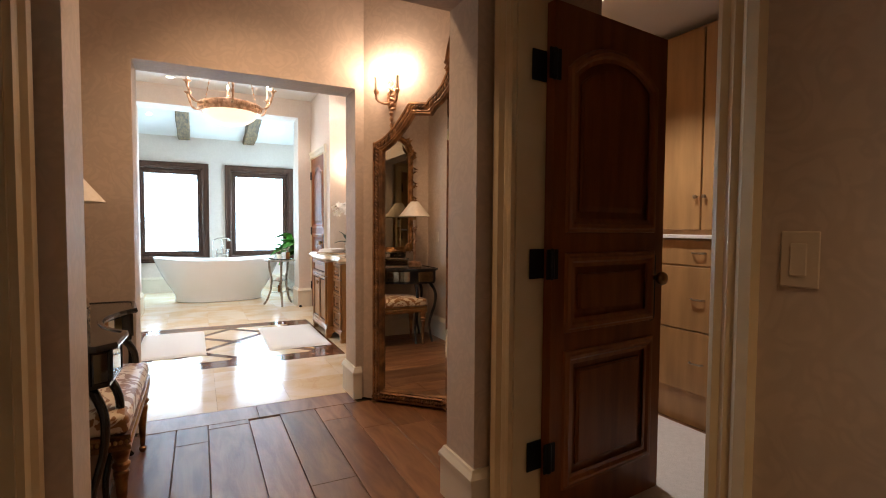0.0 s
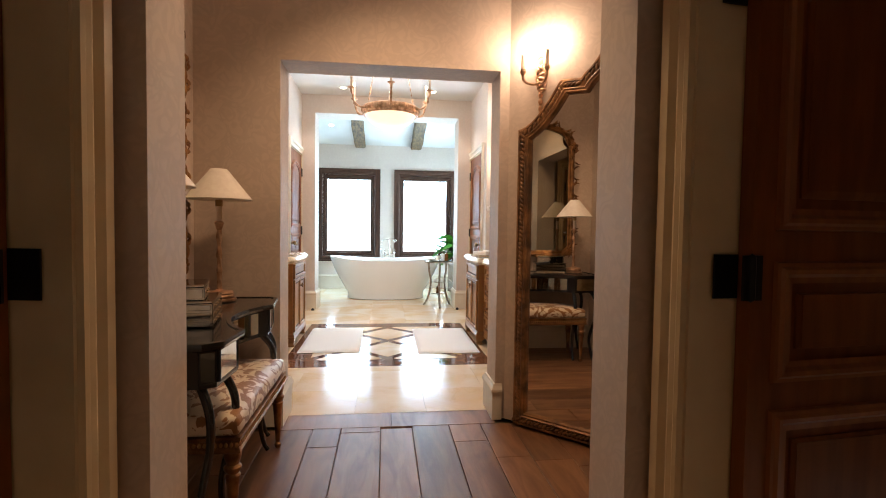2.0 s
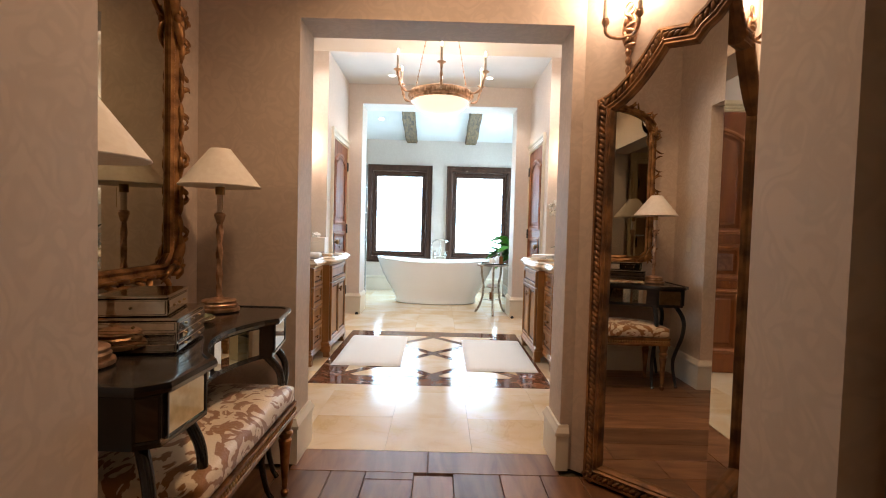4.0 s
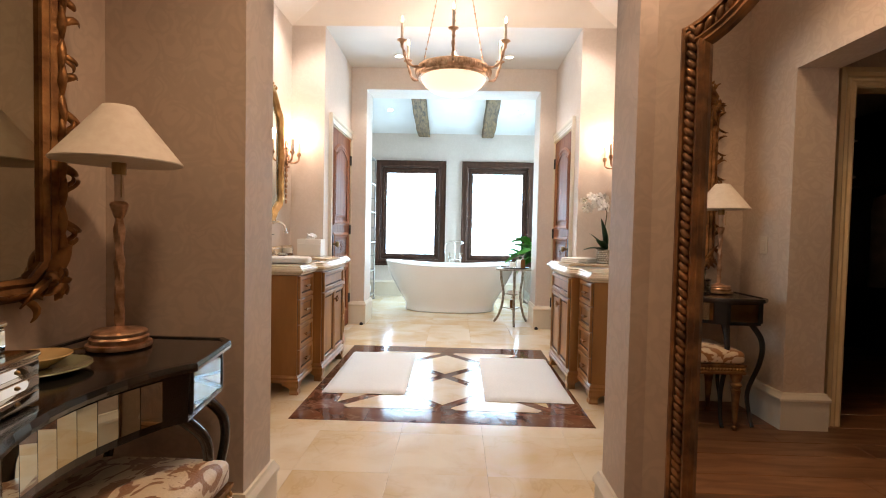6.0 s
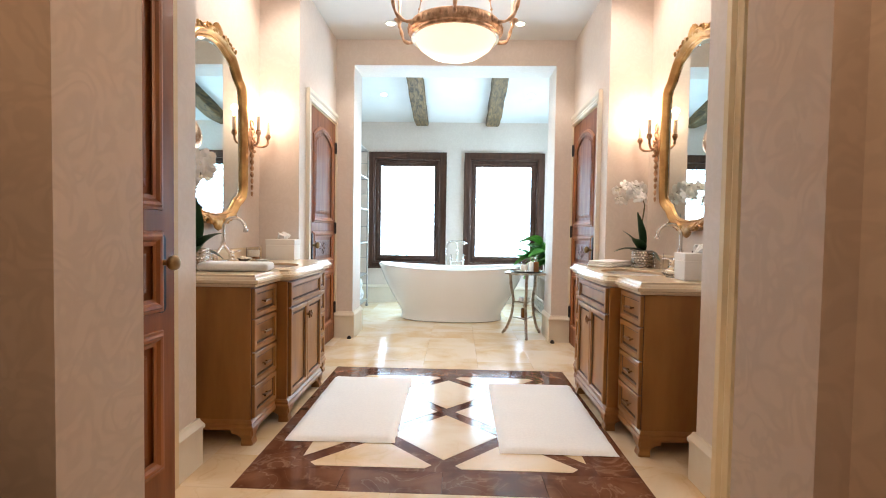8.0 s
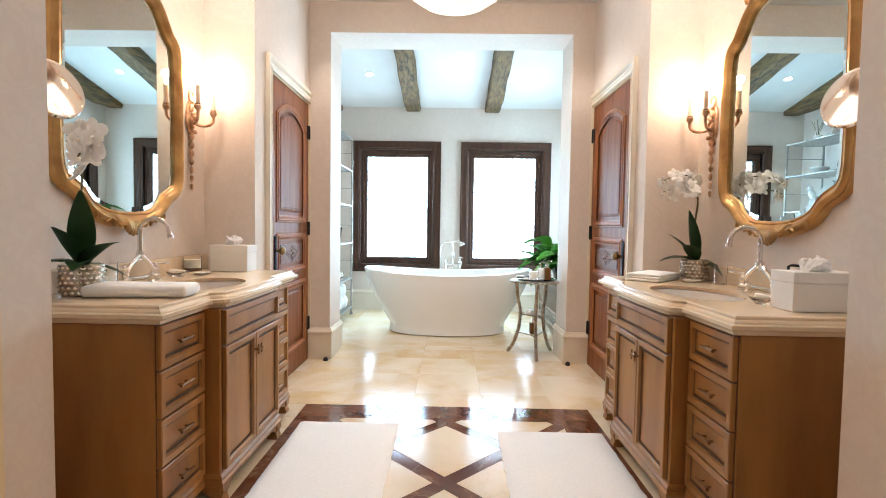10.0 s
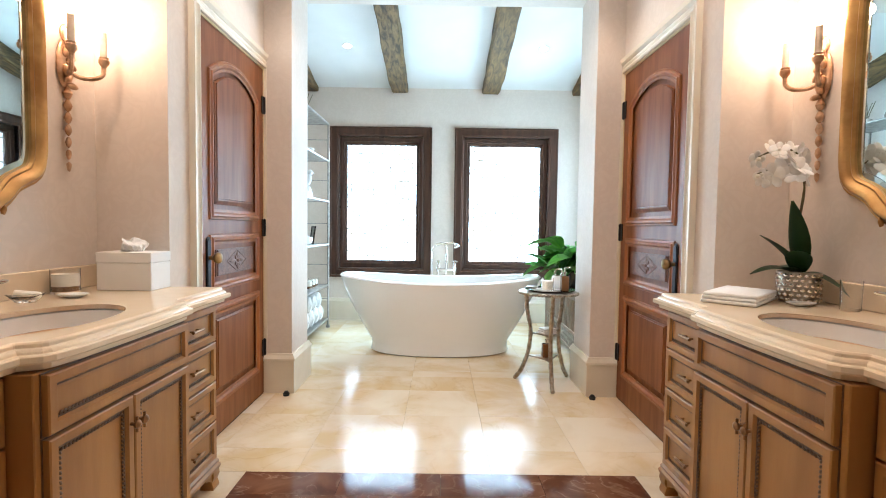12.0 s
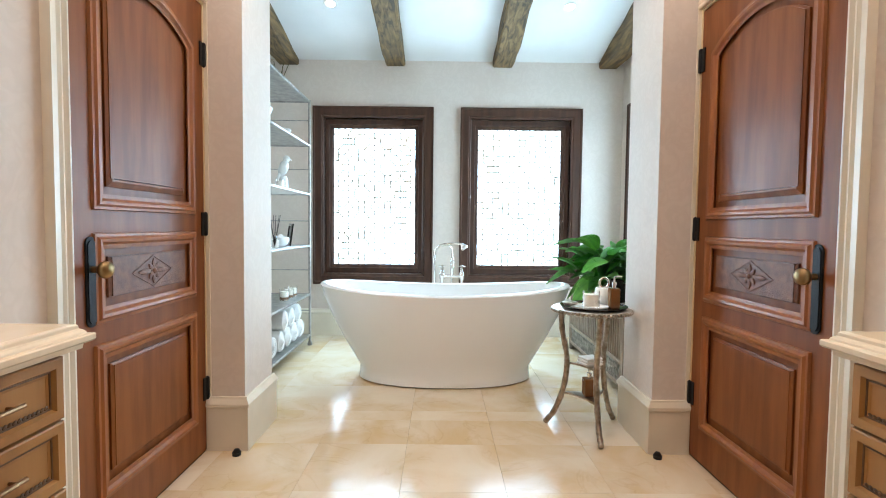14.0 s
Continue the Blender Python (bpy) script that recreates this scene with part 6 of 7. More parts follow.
# ---- dressing bay: tall mirror standing across the angled wall ----
tri_m = thing("dressing_mirror", "tall bronze rope-framed dressing mirror on the angled wall", "mirror", (0, 0, 0))
WING = Matrix(((0.7071, 0, -0.7071, 1.318), (-0.7071, 0, -0.7071, 3.196), (0, 1, 0, 0), (0, 0, 0, 1)))
MAIN = Matrix(((0, 0, -1, 1.712), (-1, 0, 0, 2.800), (0, 1, 0, 0), (0, 0, 0, 1)))
FRAME = [(0.0, 0.0), (0.0, 0.030), (-0.008, 0.040), (-0.018, 0.042), (-0.022, 0.028), (-0.050, 0.028), (-0.054, 0.042), (-0.062, 0.048), (-0.070, 0.040), (-0.078, 0.042), (-0.086, 0.024), (-0.088, 0.0)]


def curve(c, r, a0, a1, n=10):
    return [(c[0] + r * math.cos(radians(a0 + (a1 - a0) * k / n)), c[1] + r * math.sin(radians(a0 + (a1 - a0) * k / n))) for k in range(n + 1)]


def rope_frame(outline, m, parent):
    part("frame", moved(sweep(outline, FRAME, closed=False), m), M["rope"], parent)
    # carved rope lying in the hollow of the frame
    bm = bmesh.new()
    pts = [Vector(p) for p in outline]
    for a, b in zip(pts, pts[1:]):
        L = (b - a).length
        d = (b - a).normalized()
        n_ = Vector((d.y, -d.x))
        k = max(1, round(L / 0.027))
        for q in range(k):
            p = a + d * L * ((q + 0.5) / k) - n_ * 0.036
            mm = Matrix.Translation((p.x, p.y, 0.033)) @ Matrix.Rotation(math.atan2(d.y, d.x) + radians(40), 4, "Z") @ Matrix.Diagonal((0.023, 0.011, 0.013, 1))
            bmesh.ops.create_icosphere(bm, subdivisions=2, radius=1, matrix=mm)
    part("rope_carving", moved(bm, m), M["rope"], parent, "carved twisted rope", smooth=True)


top = [(0.565, 2.40), (0.545, 2.315), (0.51, 2.245), (0.465, 2.19), (0.42, 2.155), (0.405, 2.135), (0.28, 2.145), (0.265, 2.13)] + [(0.265 - 0.265 * t, 2.13 - 0.25 * (1 - (1 - t) ** 1.7)) for t in (k / 10 for k in range(1, 10))] + [(0.0, 1.878)]
outline_w = top + [(0.0, 0.012), (0.565, 0.012)]
rope_frame(outline_w, WING, tri_m)
part("looking_glass", moved(prism([(x + (0.02 if x < 0.5 else 0.0), z - 0.02 if z > 1 else z + 0.02) for x, z in outline_w], 0.002, 0.010), WING), M["mirror"], tri_m, "silvered mirror glass")
main_top = [(0.90, 2.40)] + curve((0.45, 2.27), 0.46, 17, 163, 16) + [(0.0, 2.40)]
outline_m = [(0.90, 0.012)] + main_top
part("frame", moved(sweep([(0.0, 0.012), (0.90, 0.012)] + main_top, FRAME, closed=False), MAIN), M["rope"], tri_m)
part("looking_glass", moved(prism([(0.0, 0.03), (0.88, 0.03)] + [(min(x, 0.88), z - 0.02) for x, z in main_top], 0.002, 0.010), MAIN), M["mirror"], tri_m, "silvered mirror glass")
sconce(Matrix(((0.7071, 0, -0.7071, 1.424), (-0.7071, 0, -0.7071, 3.120), (0, 1, 0, 2.163), (0, 0, 0, 1))) @ Matrix.Diagonal((0.85, 0.82, 0.85, 1)), "bronze two-arm candle sconce above the tall mirror", BAY_W, "bay sconces")

# ---- carved mirror over the dressing table ----
orn = thing("carved_mirror", "antique gilt mirror with leafy carved frame over the dressing table", "mirror", (0, 0, 0))
OM = Matrix(((0, 0, 1, -0.683), (1, 0, 0, 0), (0, 1, 0, 0), (0, 0, 0, 1)))
oy0, oy1, oz0, oz1 = 2.10, 2.995, 1.04, 2.26
opath = [(oy0, oz0 + 0.05), (oy0 + 0.05, oz0), (oy1 - 0.05, oz0), (oy1, oz0 + 0.05), (oy1, oz1 - 0.14)] + [((oy0 + oy1) / 2 + (oy1 - oy0) / 2 * math.cos(a), oz1 - 0.12 + 0.20 * math.sin(a) ** 0.8) for a in (math.pi * k / 14 for k in range(1, 14))] + [(oy0, oz1 - 0.14)]
part("frame", moved(sweep(opath, [(0.0, 0.0), (-0.004, 0.022), (0.008, 0.034), (0.02, 0.028), (0.034, 0.040), (0.05, 0.038), (0.06, 0.02), (0.062, 0.0)]), OM), M["oldgold"], orn, smooth=True)
part("looking_glass", moved(prism(opath, 0.003, 0.009), OM), M["aged_mirror"], orn, "aged mirror glass")
bm = bmesh.new()
rnd = random.Random(12)


def blade(c, ang, L, w, z, curl, bm):
    """A fleshy carved leaf that curls in its plane and lifts off the frame at the tip."""
    pts, rad = [], []
    p = Vector(c)
    for k in range(7):
        t = k / 6
        pts.append((p.x, p.y, z + 0.020 * math.sin(t * 2.6)))
        rad.append(w * (0.35 + 0.65 * math.sin(math.pi * min(1, 0.15 + 0.75 * t))) * (1 - 0.75 * t ** 3))
        p = p + Vector((math.cos(ang), math.sin(ang))) * L / 6
        ang += curl / 6
    tube(pts, rad, 8, bm, squash=0.6)


P = [Vector(p) for p in opath]
for i in range(len(P)):
    a, b = P[i], P[(i + 1) % len(P)]
    L, d = (b - a).length, (b - a).normalized()
    n_ = Vector((d.y, -d.x))
    m_ = max(1, round(L / 0.085))
    for q in range(m_):
        c = a + (b - a) * ((q + 0.5) / m_) + n_ * 0.052
        e = 1 if (q + i) % 2 else -1
        along = math.atan2(d.y, d.x) + (0 if e > 0 else math.pi)
        # a long scroll lying along the frame and two leaves that break away from it
        blade(c - d * e * 0.05, along + e * 0.35, 0.12, 0.013, 0.030, -e * rnd.uniform(0.6, 1.2), bm)
        blade(c, along + e * -0.5, rnd.uniform(0.055, 0.085), 0.014, 0.034, -e * rnd.uniform(1.0, 2.0), bm)
        if rnd.random() < 0.6:
            blade(c + d * e * 0.02, along - e * 1.0, rnd.uniform(0.04, 0.06), 0.011, 0.038, e * rnd.uniform(0.8, 1.6), bm)
for cy_, cz_, a0 in ((oy1 + 0.005, oz0 - 0.005, -45), (oy0 - 0.005, oz0 - 0.005, -135), ((oy0 + oy1) / 2, oz1 + 0.13, 90), (oy1 + 0.02, oz1 - 0.12, 20), (oy0 - 0.02, oz1 - 0.12, 160)):
    for k in range(-3, 4):
        blade((cy_, cz_), radians(a0 + 30 * k), 0.070 - 0.006 * abs(k), 0.020, 0.036, 0.5 * k, bm)
    for k in (-1, 1):
        blade((cy_, cz_), radians(a0 + 125 * k), 0.14, 0.024, 0.034, -0.9 * k, bm)
    bmesh.ops.create_icosphere(bm, subdivisions=2, radius=1, matrix=Matrix.Translation((cy_, cz_, 0.044)) @ Matrix.Diagonal((0.032, 0.032, 0.020, 1)))
part("leaf_carving", moved(bm, OM), M["oldgold"], orn, "pierced gilt acanthus leaves", smooth=True)

# ---- dressing table ----
DZ = 0.825
dk = thing("dressing_table", "black lacquer dressing table with mirrored panels and curved front", "dressing table", (0, 0, 0))
conc = [(-0.105 - 0.03 * k / 12 - 0.120 * math.sin(math.pi * k / 12) ** 0.75, 2.225 + 0.655 * k / 12) for k in range(13)]
outline = [(-0.655, 1.955), (-0.17, 1.955), (-0.115, 2.005)] + conc + [(-0.170, 3.15), (-0.21, 3.19), (-0.655, 3.19)]
part("tabletop", prism(outline, DZ - 0.022, DZ), M["lacquer"], dk)
part("top_edge", sweep(outline, [(0.0, DZ - 0.024), (0.008, DZ - 0.02), (0.010, DZ - 0.010), (0.006, DZ + 0.004), (-0.012, DZ + 0.005), (-0.014, DZ + 0.0005)]), M["lacquer"], dk)
n_o = len(outline)
inner = [(x - 0.02 if x > -0.6 else x, min(max(y, 1.975), 3.17)) for x, y in outline]
AP0, AP1 = DZ - 0.165, DZ - 0.022
part("apron", prism(inner, AP0, AP1), M["lacquer"], dk)


def apron_panel(a, b, mat_, framed=True, z0=AP0 + 0.022, z1=AP1 - 0.012):
    a, b = Vector(a), Vector(b)
    d = (b - a).normalized()
    L = (b - a).length
    m = Matrix(((d.x, 0, d.y, a.x), (d.y, 0, -d.x, a.y), (0, 1, 0, 0), (0, 0, 0, 1)))
    g = min(0.022, L * 0.12) if framed else 0.0012
    part("mirror_panel", moved(prism(rect(g, L - g, z0, z1), 0.001, 0.005), m), M[mat_], dk, "bevelled antiqued mirror panel")
    if framed:
        part("bead", moved(sweep(rect(g, L - g, z0, z1), [(0, 0), (0, 0.008), (0.006, 0.009), (0.008, 0.0)]), m), M["lacquer"], dk)


for i in range(1, n_o - 1):
    a, b = inner[i], inner[i + 1]
    L = (Vector(a) - Vector(b)).length
    if L > 0.05 and i < n_o - 2 or (2 < i < n_o - 4):
        if i in (3, 14):
            continue
        apron_panel(a, b, "smoked" if i == 2 else "aged_mirror" if 3 < i < 14 else "dim_mirror", not 3 < i < 14)
LG = [(-0.185, 2.03), (-0.165, 2.21), (-0.185, 2.91), (-0.225, 3.10), (-0.60, 2.00), (-0.60, 3.12)]
for i, (x, y) in enumerate(LG):
    ox, oy = (0.035 if x > -0.3 else 0.0), (0.075 if y > 2.9 else -0.05 if y < 2.1 else 0.0)
    path = smooth_path([(x - 0.02, y, AP0 + 0.01), (x + ox * 0.9, y + oy * 0.9, AP0 - 0.10), (x + ox * 0.8, y + oy * 0.8, 0.42), (x - 0.02, y, 0.22), (x - 0.01, y + oy * 0.3, 0.06), (x + ox * 0.4, y + oy * 0.4, 0.003)], 5)
    rr = [0.018 - 0.008 * k / len(path) for k in range(len(path))]
    rr[-1] = rr[-2] = 0.012
    part("leg", tube(path, rr, 10), M["lacquer"], dk, smooth=True)

# ---- upholstered bench ----
M["brocade"] = material("brocade", (0.74, 0.60, 0.42), 0.5, second=(0.30, 0.125, 0.03), scale=11, detail=2.5, distortion=2.4, contrast=(0.50, 0.53), stretch=(1.0, 0.65, 1.0), bump=0.25, bump_scale=160, sheen=0.3)
bn = thing("bench", "gilded bench with leaf-patterned brocade cushion", "bench", (-0.288, 2.56, 0))
BW, BL = 0.20, 0.445
cush = bmesh.new()
box(cush, -BW, BW, -BL, BL, 0.425, 0.50, 0.022, 3)
bmesh.ops.subdivide_edges(cush, edges=[e for e in cush.edges if e.calc_length() > 0.2], cuts=8, use_grid_fill=True)
for v_ in cush.verts:
    if v_.co.z > 0.46:
        v_.co.z += 0.035 * max(0.0, (1 - (v_.co.x / BW) ** 2)) ** 0.6 * max(0.0, 1 - (v_.co.y / BL) ** 4)
part("cushion", cush, M["brocade"], bn, "cream and rust leaf brocade cushion", smooth=True)
part("seat_rail", sweep(rect(-BW, BW, -BL, BL), [(-0.05, 0.36), (0.0, 0.36), (0.004, 0.365), (0.004, 0.378), (-0.002, 0.384), (-0.002, 0.405), (0.004, 0.412), (0.004, 0.424), (-0.05, 0.424)]), M["oldgold"], bn)
bm = bmesh.new()
for x0, y0, x1, y1 in ((-BW, -BL, BW, -BL), (BW, -BL, BW, BL), (BW, BL, -BW, BL), (-BW, BL, -BW, -BL)):
    L = math.hypot(x1 - x0, y1 - y0)
    k = int(L / 0.02)
    for q in range(k):
        t = (q + 0.5) / k
        bmesh.ops.create_icosphere(bm, subdivisions=1, radius=1, matrix=Matrix.Translation((x0 + (x1 - x0) * t, y0 + (y1 - y0) * t, 0.394)) @ Matrix.Diagonal((0.008, 0.008, 0.011, 1)))
part("beading", bm, M["gold"], bn, "row of gilt carved beads", smooth=True)
legp = [(0.0, 0.0), (0.012, 0.0), (0.018, 0.012), (0.019, 0.024), (0.010, 0.034), (0.014, 0.05), (0.013, 0.06), (0.024, 0.22), (0.030, 0.26), (0.022, 0.268), (0.034, 0.285), (0.034, 0.295), (0.024, 0.305), (0.030, 0.325), (0.034, 0.34), (0.034, 0.362), (0.0, 0.362)]
for x in (-BW + 0.035, BW - 0.035):
    for y in (-BL + 0.035, BL - 0.035):
        part("leg", moved(lathe(legp, 16), Matrix.Translation((x, y, 0))), M["oldgold"], bn, smooth=True)


# ---- lamps ----
def table_lamp(x, y):
    lamp = thing("table_lamp", "bronze column table lamp with cream cone shade, unlit", "table lamp", (x, y, DZ + 0.0055), group="dressing table lamps")
    part("base", lathe([(0.0, 0.0), (0.088, 0.0), (0.09, 0.006), (0.088, 0.014), (0.078, 0.016), (0.080, 0.030), (0.074, 0.036), (0.076, 0.046), (0.070, 0.052), (0.03, 0.056), (0.016, 0.064), (0.0, 0.064)], 32), M["bronze"], lamp, smooth=True)
    stem = bmesh.new()
    rings = []
    for k in range(40):
        z = 0.06 + 0.34 * k / 39
        r = 0.0125 + 0.002 * math.sin(k * 0.6)
        rings.append([stem.verts.new(((r + 0.0022 * math.cos(4 * a + k * 0.5)) * math.cos(a), (r + 0.0022 * math.cos(4 * a + k * 0.5)) * math.sin(a), z)) for a in (2 * math.pi * q / 16 for q in range(16))])
    for a, b in zip(rings, rings[1:]):
        for q in range(16):
            stem.faces.new((a[q], a[(q + 1) % 16], b[(q + 1) % 16], b[q]))
    part("column", stem, M["bronze"], lamp, "twisted foliate bronze column", smooth=True)
    part("cup", lathe([(0.010, 0.395), (0.014, 0.40), (0.022, 0.425), (0.026, 0.438), (0.022, 0.446), (0.012, 0.45), (0.0, 0.45)], 16), M["bronze"], lamp, smooth=True)
    part("candle_sleeve", lathe([(0.0, 0.45), (0.013, 0.45), (0.013, 0.53), (0.0, 0.53)], 14), M["candle"], lamp, "ivory candle sleeve", smooth=True)
    part("socket", lathe([(0.0, 0.53), (0.020, 0.53), (0.020, 0.575), (0.008, 0.585), (0.004, 0.73), (0.0, 0.735)], 14), M["brass"], lamp, smooth=True)
    part("shade", lathe([(0.174, 0.566), (0.176, 0.570), (0.044, 0.738), (0.040, 0.738), (0.170, 0.570)], 44), M["linen"], lamp, "cream fabric cone shade", smooth=True)
    part("pull_chain", tube([(0.02, -0.02, 0.55), (0.02, -0.02, 0.46)], 0.0015, 5), M["brass"], lamp)


table_lamp(-0.455, 3.03)
table_lamp(-0.430, 2.120)
# the flex of the lamp lying on the table
tagged(part("lamp_cord", tube(smooth_path([(-0.53, 2.98, DZ + 0.009), (-0.60, 2.86, DZ + 0.009), (-0.57, 2.74, DZ + 0.009), (-0.64, 2.66, DZ + 0.009)], 6), 0.003, 6), M["brass"], smooth=True), "thin brown lamp cord on the table", "cord")


# ---- mirrored boxes and dish ----
def mirrored_box(at, turn, w, d, h, drawers):
    b = thing("mirrored_box", "antiqued mirror jewellery box with little drawers", "jewellery box", at, turn, "mirrored boxes")
    part("case", cube(-w / 2, w / 2, -d / 2, d / 2, 0, h, 0.002), M["smoked"], b)
    part("lid", cube(-w / 2 - 0.004, w / 2 + 0.004, -d / 2 - 0.004, d / 2 + 0.004, h, h + 0.012, 0.004, 1), M["smoked"], b)
    hh = h / drawers
    for i in range(drawers):
        for face in (0, 1):
            if face == 0:
                bm = cube(-w / 2 + 0.006, w / 2 - 0.006, -d / 2 - 0.004, -d / 2 - 0.0005, i * hh + 0.005, (i + 1) * hh - 0.005, 0.0015)
            else:
                bm = cube(w / 2 + 0.0005, w / 2 + 0.004, -d / 2 + 0.006, d / 2 - 0.006, i * hh + 0.005, (i + 1) * hh - 0.005, 0.0015)
            pn = part("mirror_panel", bm, M["mirror" if face else "smoked"], b, "bevelled mirror panel")
            for q in (-0.25, 0.0, 0.25) if face else (0.0,):
                bm = bmesh.new()
                p = (q * w, -d / 2 - 0.006, (i + 0.5) * hh) if not face else (w / 2 + 0.005, q * d, (i + 0.5) * hh)
                bmesh.ops.create_icosphere(bm, subdivisions=1, radius=0.005, matrix=Matrix.Translation(p))
                part("stud", bm, M["brass"], pn, smooth=True)


mirrored_box((-0.385, 2.39, DZ + 0.0055), 11, 0.24, 0.29, 0.096, 3)
mirrored_box((-0.405, 2.38, DZ + 0.0055 + 0.1095), 15, 0.20, 0.25, 0.052, 1)
M["jade"] = material("pale_green_glaze", (0.24, 0.25, 0.15), 0.12, second=(0.19, 0.20, 0.12), scale=12, coat=0.3)
M["cream"] = material("cream_glaze", (0.58, 0.42, 0.20), 0.22, second=(0.50, 0.35, 0.16), scale=14, coat=0.2)
tagged(part("plate", moved(lathe([(0.0, 0.0), (0.06, 0.0), (0.07, 0.005), (0.112, 0.013), (0.118, 0.016), (0.115, 0.019), (0.07, 0.010), (0.0, 0.007)], 40), Matrix.Translation((-0.475, 2.755, DZ + 0.001))), M["jade"], smooth=True), "pale green glazed plate on the dressing table", "plate")
tagged(part("bowl", moved(lathe([(0.0, 0.0), (0.026, 0.0), (0.030, 0.005), (0.058, 0.020), (0.076, 0.032), (0.074, 0.035), (0.052, 0.024), (0.0, 0.010)], 36), Matrix.Translation((-0.485, 2.765, DZ + 0.0105))), M["cream"], smooth=True), "small cream bowl standing on the green plate", "bowl")

# ---- closets ----
rug = thing("rug", "off-white flat woven rug on the closet floor", "rug", (0, 0, 0))
part("rug_body", cube(1.72, 2.96, 0.1, 2.62, 0.001, 0.012, 0.004, 2), M["rug"], rug)
yy = -0.28
for w in (0.84, 0.84, 0.84, 0.64):
    u = thing("closet_cabinet", "honey maple closet cabinet with drawers below and doors above", "cabinet", (0, 0, 0), group="closet cabinets")
    part("body", cube(3.02, 3.548, yy + 0.002, yy + w - 0.002, 0.0, 2.55), M["maple"], u)
    for z0, z1 in ((0.222, 0.615), (0.625, 1.032), (1.042, 1.205)):
        dr = part("drawer", cube(2.998, 3.018, yy + 0.008, yy + w - 0.008, z0, z1, 0.003), M["maple"], u)
        bm = tube(smooth_path([(2.998, yy + w / 2 - 0.045, (z0 + z1) / 2), (2.972, yy + w / 2 - 0.03, (z0 + z1) / 2), (2.972, yy + w / 2 + 0.03, (z0 + z1) / 2), (2.998, yy + w / 2 + 0.045, (z0 + z1) / 2)], 4), 0.006, 8)
        part("pull", bm, M["pewter"], dr, "silver bow pull", smooth=True)
    part("ledge", cube(2.96, 3.018, yy + 0.002, yy + w - 0.002, 1.215, 1.24, 0.004), M["rug"], u, "pale ledge")
    for k in (0, 1):
        dr = part("cabinet_door", cube(2.998, 3.018, yy + 0.008 + k * w / 2, yy + w / 2 - 0.004 + k * w / 2, 1.27, 2.53, 0.003), M["maple"], u)
        ky = yy + w / 2 + (0.03 if k else -0.03)
        part("knob", moved(lathe([(0.005, 0.0), (0.005, 0.014), (0.013, 0.02), (0.012, 0.028), (0.0, 0.031)], 12), Matrix.Translation((2.998, ky, 1.48)) @ Matrix.Rotation(radians(-90), 4, "Y")), M["pewter"], dr, smooth=True)
    yy += w
downlight(2.25, 1.95, 2.599, CLOSET_W)
# passage lamp added unseen behind the camera as warm fill
downlight(0.52, -0.9, H0, 19.0, 0.0, (1.0, 0.66, 0.34))
# bay lamp added out of view, wide and amber, to lift the walls
downlight(0.50, 2.50, H1, 76.0, 0.0, AMBER, 0.16)
# unlit closet, its darkness put into near-black shelving; open shelves and hanging clothes
sh = thing("closet_shelving", "wooden closet shelving with folded stacks, parts coloured near-black for the unlit room", "shelf", (0, 0, 0))
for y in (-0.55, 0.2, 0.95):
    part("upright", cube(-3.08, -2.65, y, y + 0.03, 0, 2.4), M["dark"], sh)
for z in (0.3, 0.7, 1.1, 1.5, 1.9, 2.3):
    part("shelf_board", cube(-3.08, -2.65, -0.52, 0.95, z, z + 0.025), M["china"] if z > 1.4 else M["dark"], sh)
for i in range(9):
    x = -0.75 - 0.2 * i
    g = thing("hanging_garment", "dark garment on a hanger", "garment", (x, -0.35, 0), group="hanging clothes")
    bm = bmesh.new()
    rows = []
    for z, w, t in ((0.75, 0.22, 0.05), (1.2, 0.21, 0.045), (1.5, 0.22, 0.04), (1.62, 0.20, 0.03), (1.68, 0.05, 0.02)):
        rows.append([bm.verts.new((t * math.cos(a) * (1 + 0.25 * math.sin(5 * a + i)), w * math.sin(a), z)) for a in (2 * math.pi * q / 14 for q in range(14))])
    for a, b in zip(rows, rows[1:]):
        for q in range(14):
            bm.faces.new((a[q], a[(q + 1) % 14], b[(q + 1) % 14], b[q]))
    bm.faces.new(rows[0][::-1])
    bm.faces.new(rows[-1])
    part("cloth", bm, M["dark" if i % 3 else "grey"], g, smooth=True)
    part("hook", tube([(0, 0, 1.67), (0, 0, 1.74), (0, 0.012, 1.765), (0, 0, 1.79)], 0.003, 6), M["chrome"], g)
tagged(part("clothes_rail", tube([(LW - 0.16, -0.35, 1.775), (-3.09, -0.35, 1.775)], 0.012, 10), M["chrome"], smooth=True), "chrome hanging rail in the dark closet", "rail")

# ---- switch plates ----
def switch_plate(m, label):
    p = thing("light_switch", label, "light switch", (0, 0, 0))
    part("plate", moved(cube(-0.037, 0.037, 0.0005, 0.007, -0.059, 0.059, 0.003, 2), m), M["switch"], p)
    part("rocker", moved(cube(-0.016, 0.016, 0.007, 0.011, -0.034, 0.034, 0.002), m), M["switch"], p)


switch_plate(Matrix.Translation((RW, 0.373, 1.212)) @ Matrix.Rotation(radians(90), 4, "Z"), "almond single rocker switch on the passage wall")
switch_plate(Matrix.Translation((-0.42, 1.83, 1.16)), "almond rocker switch on the bay wall")

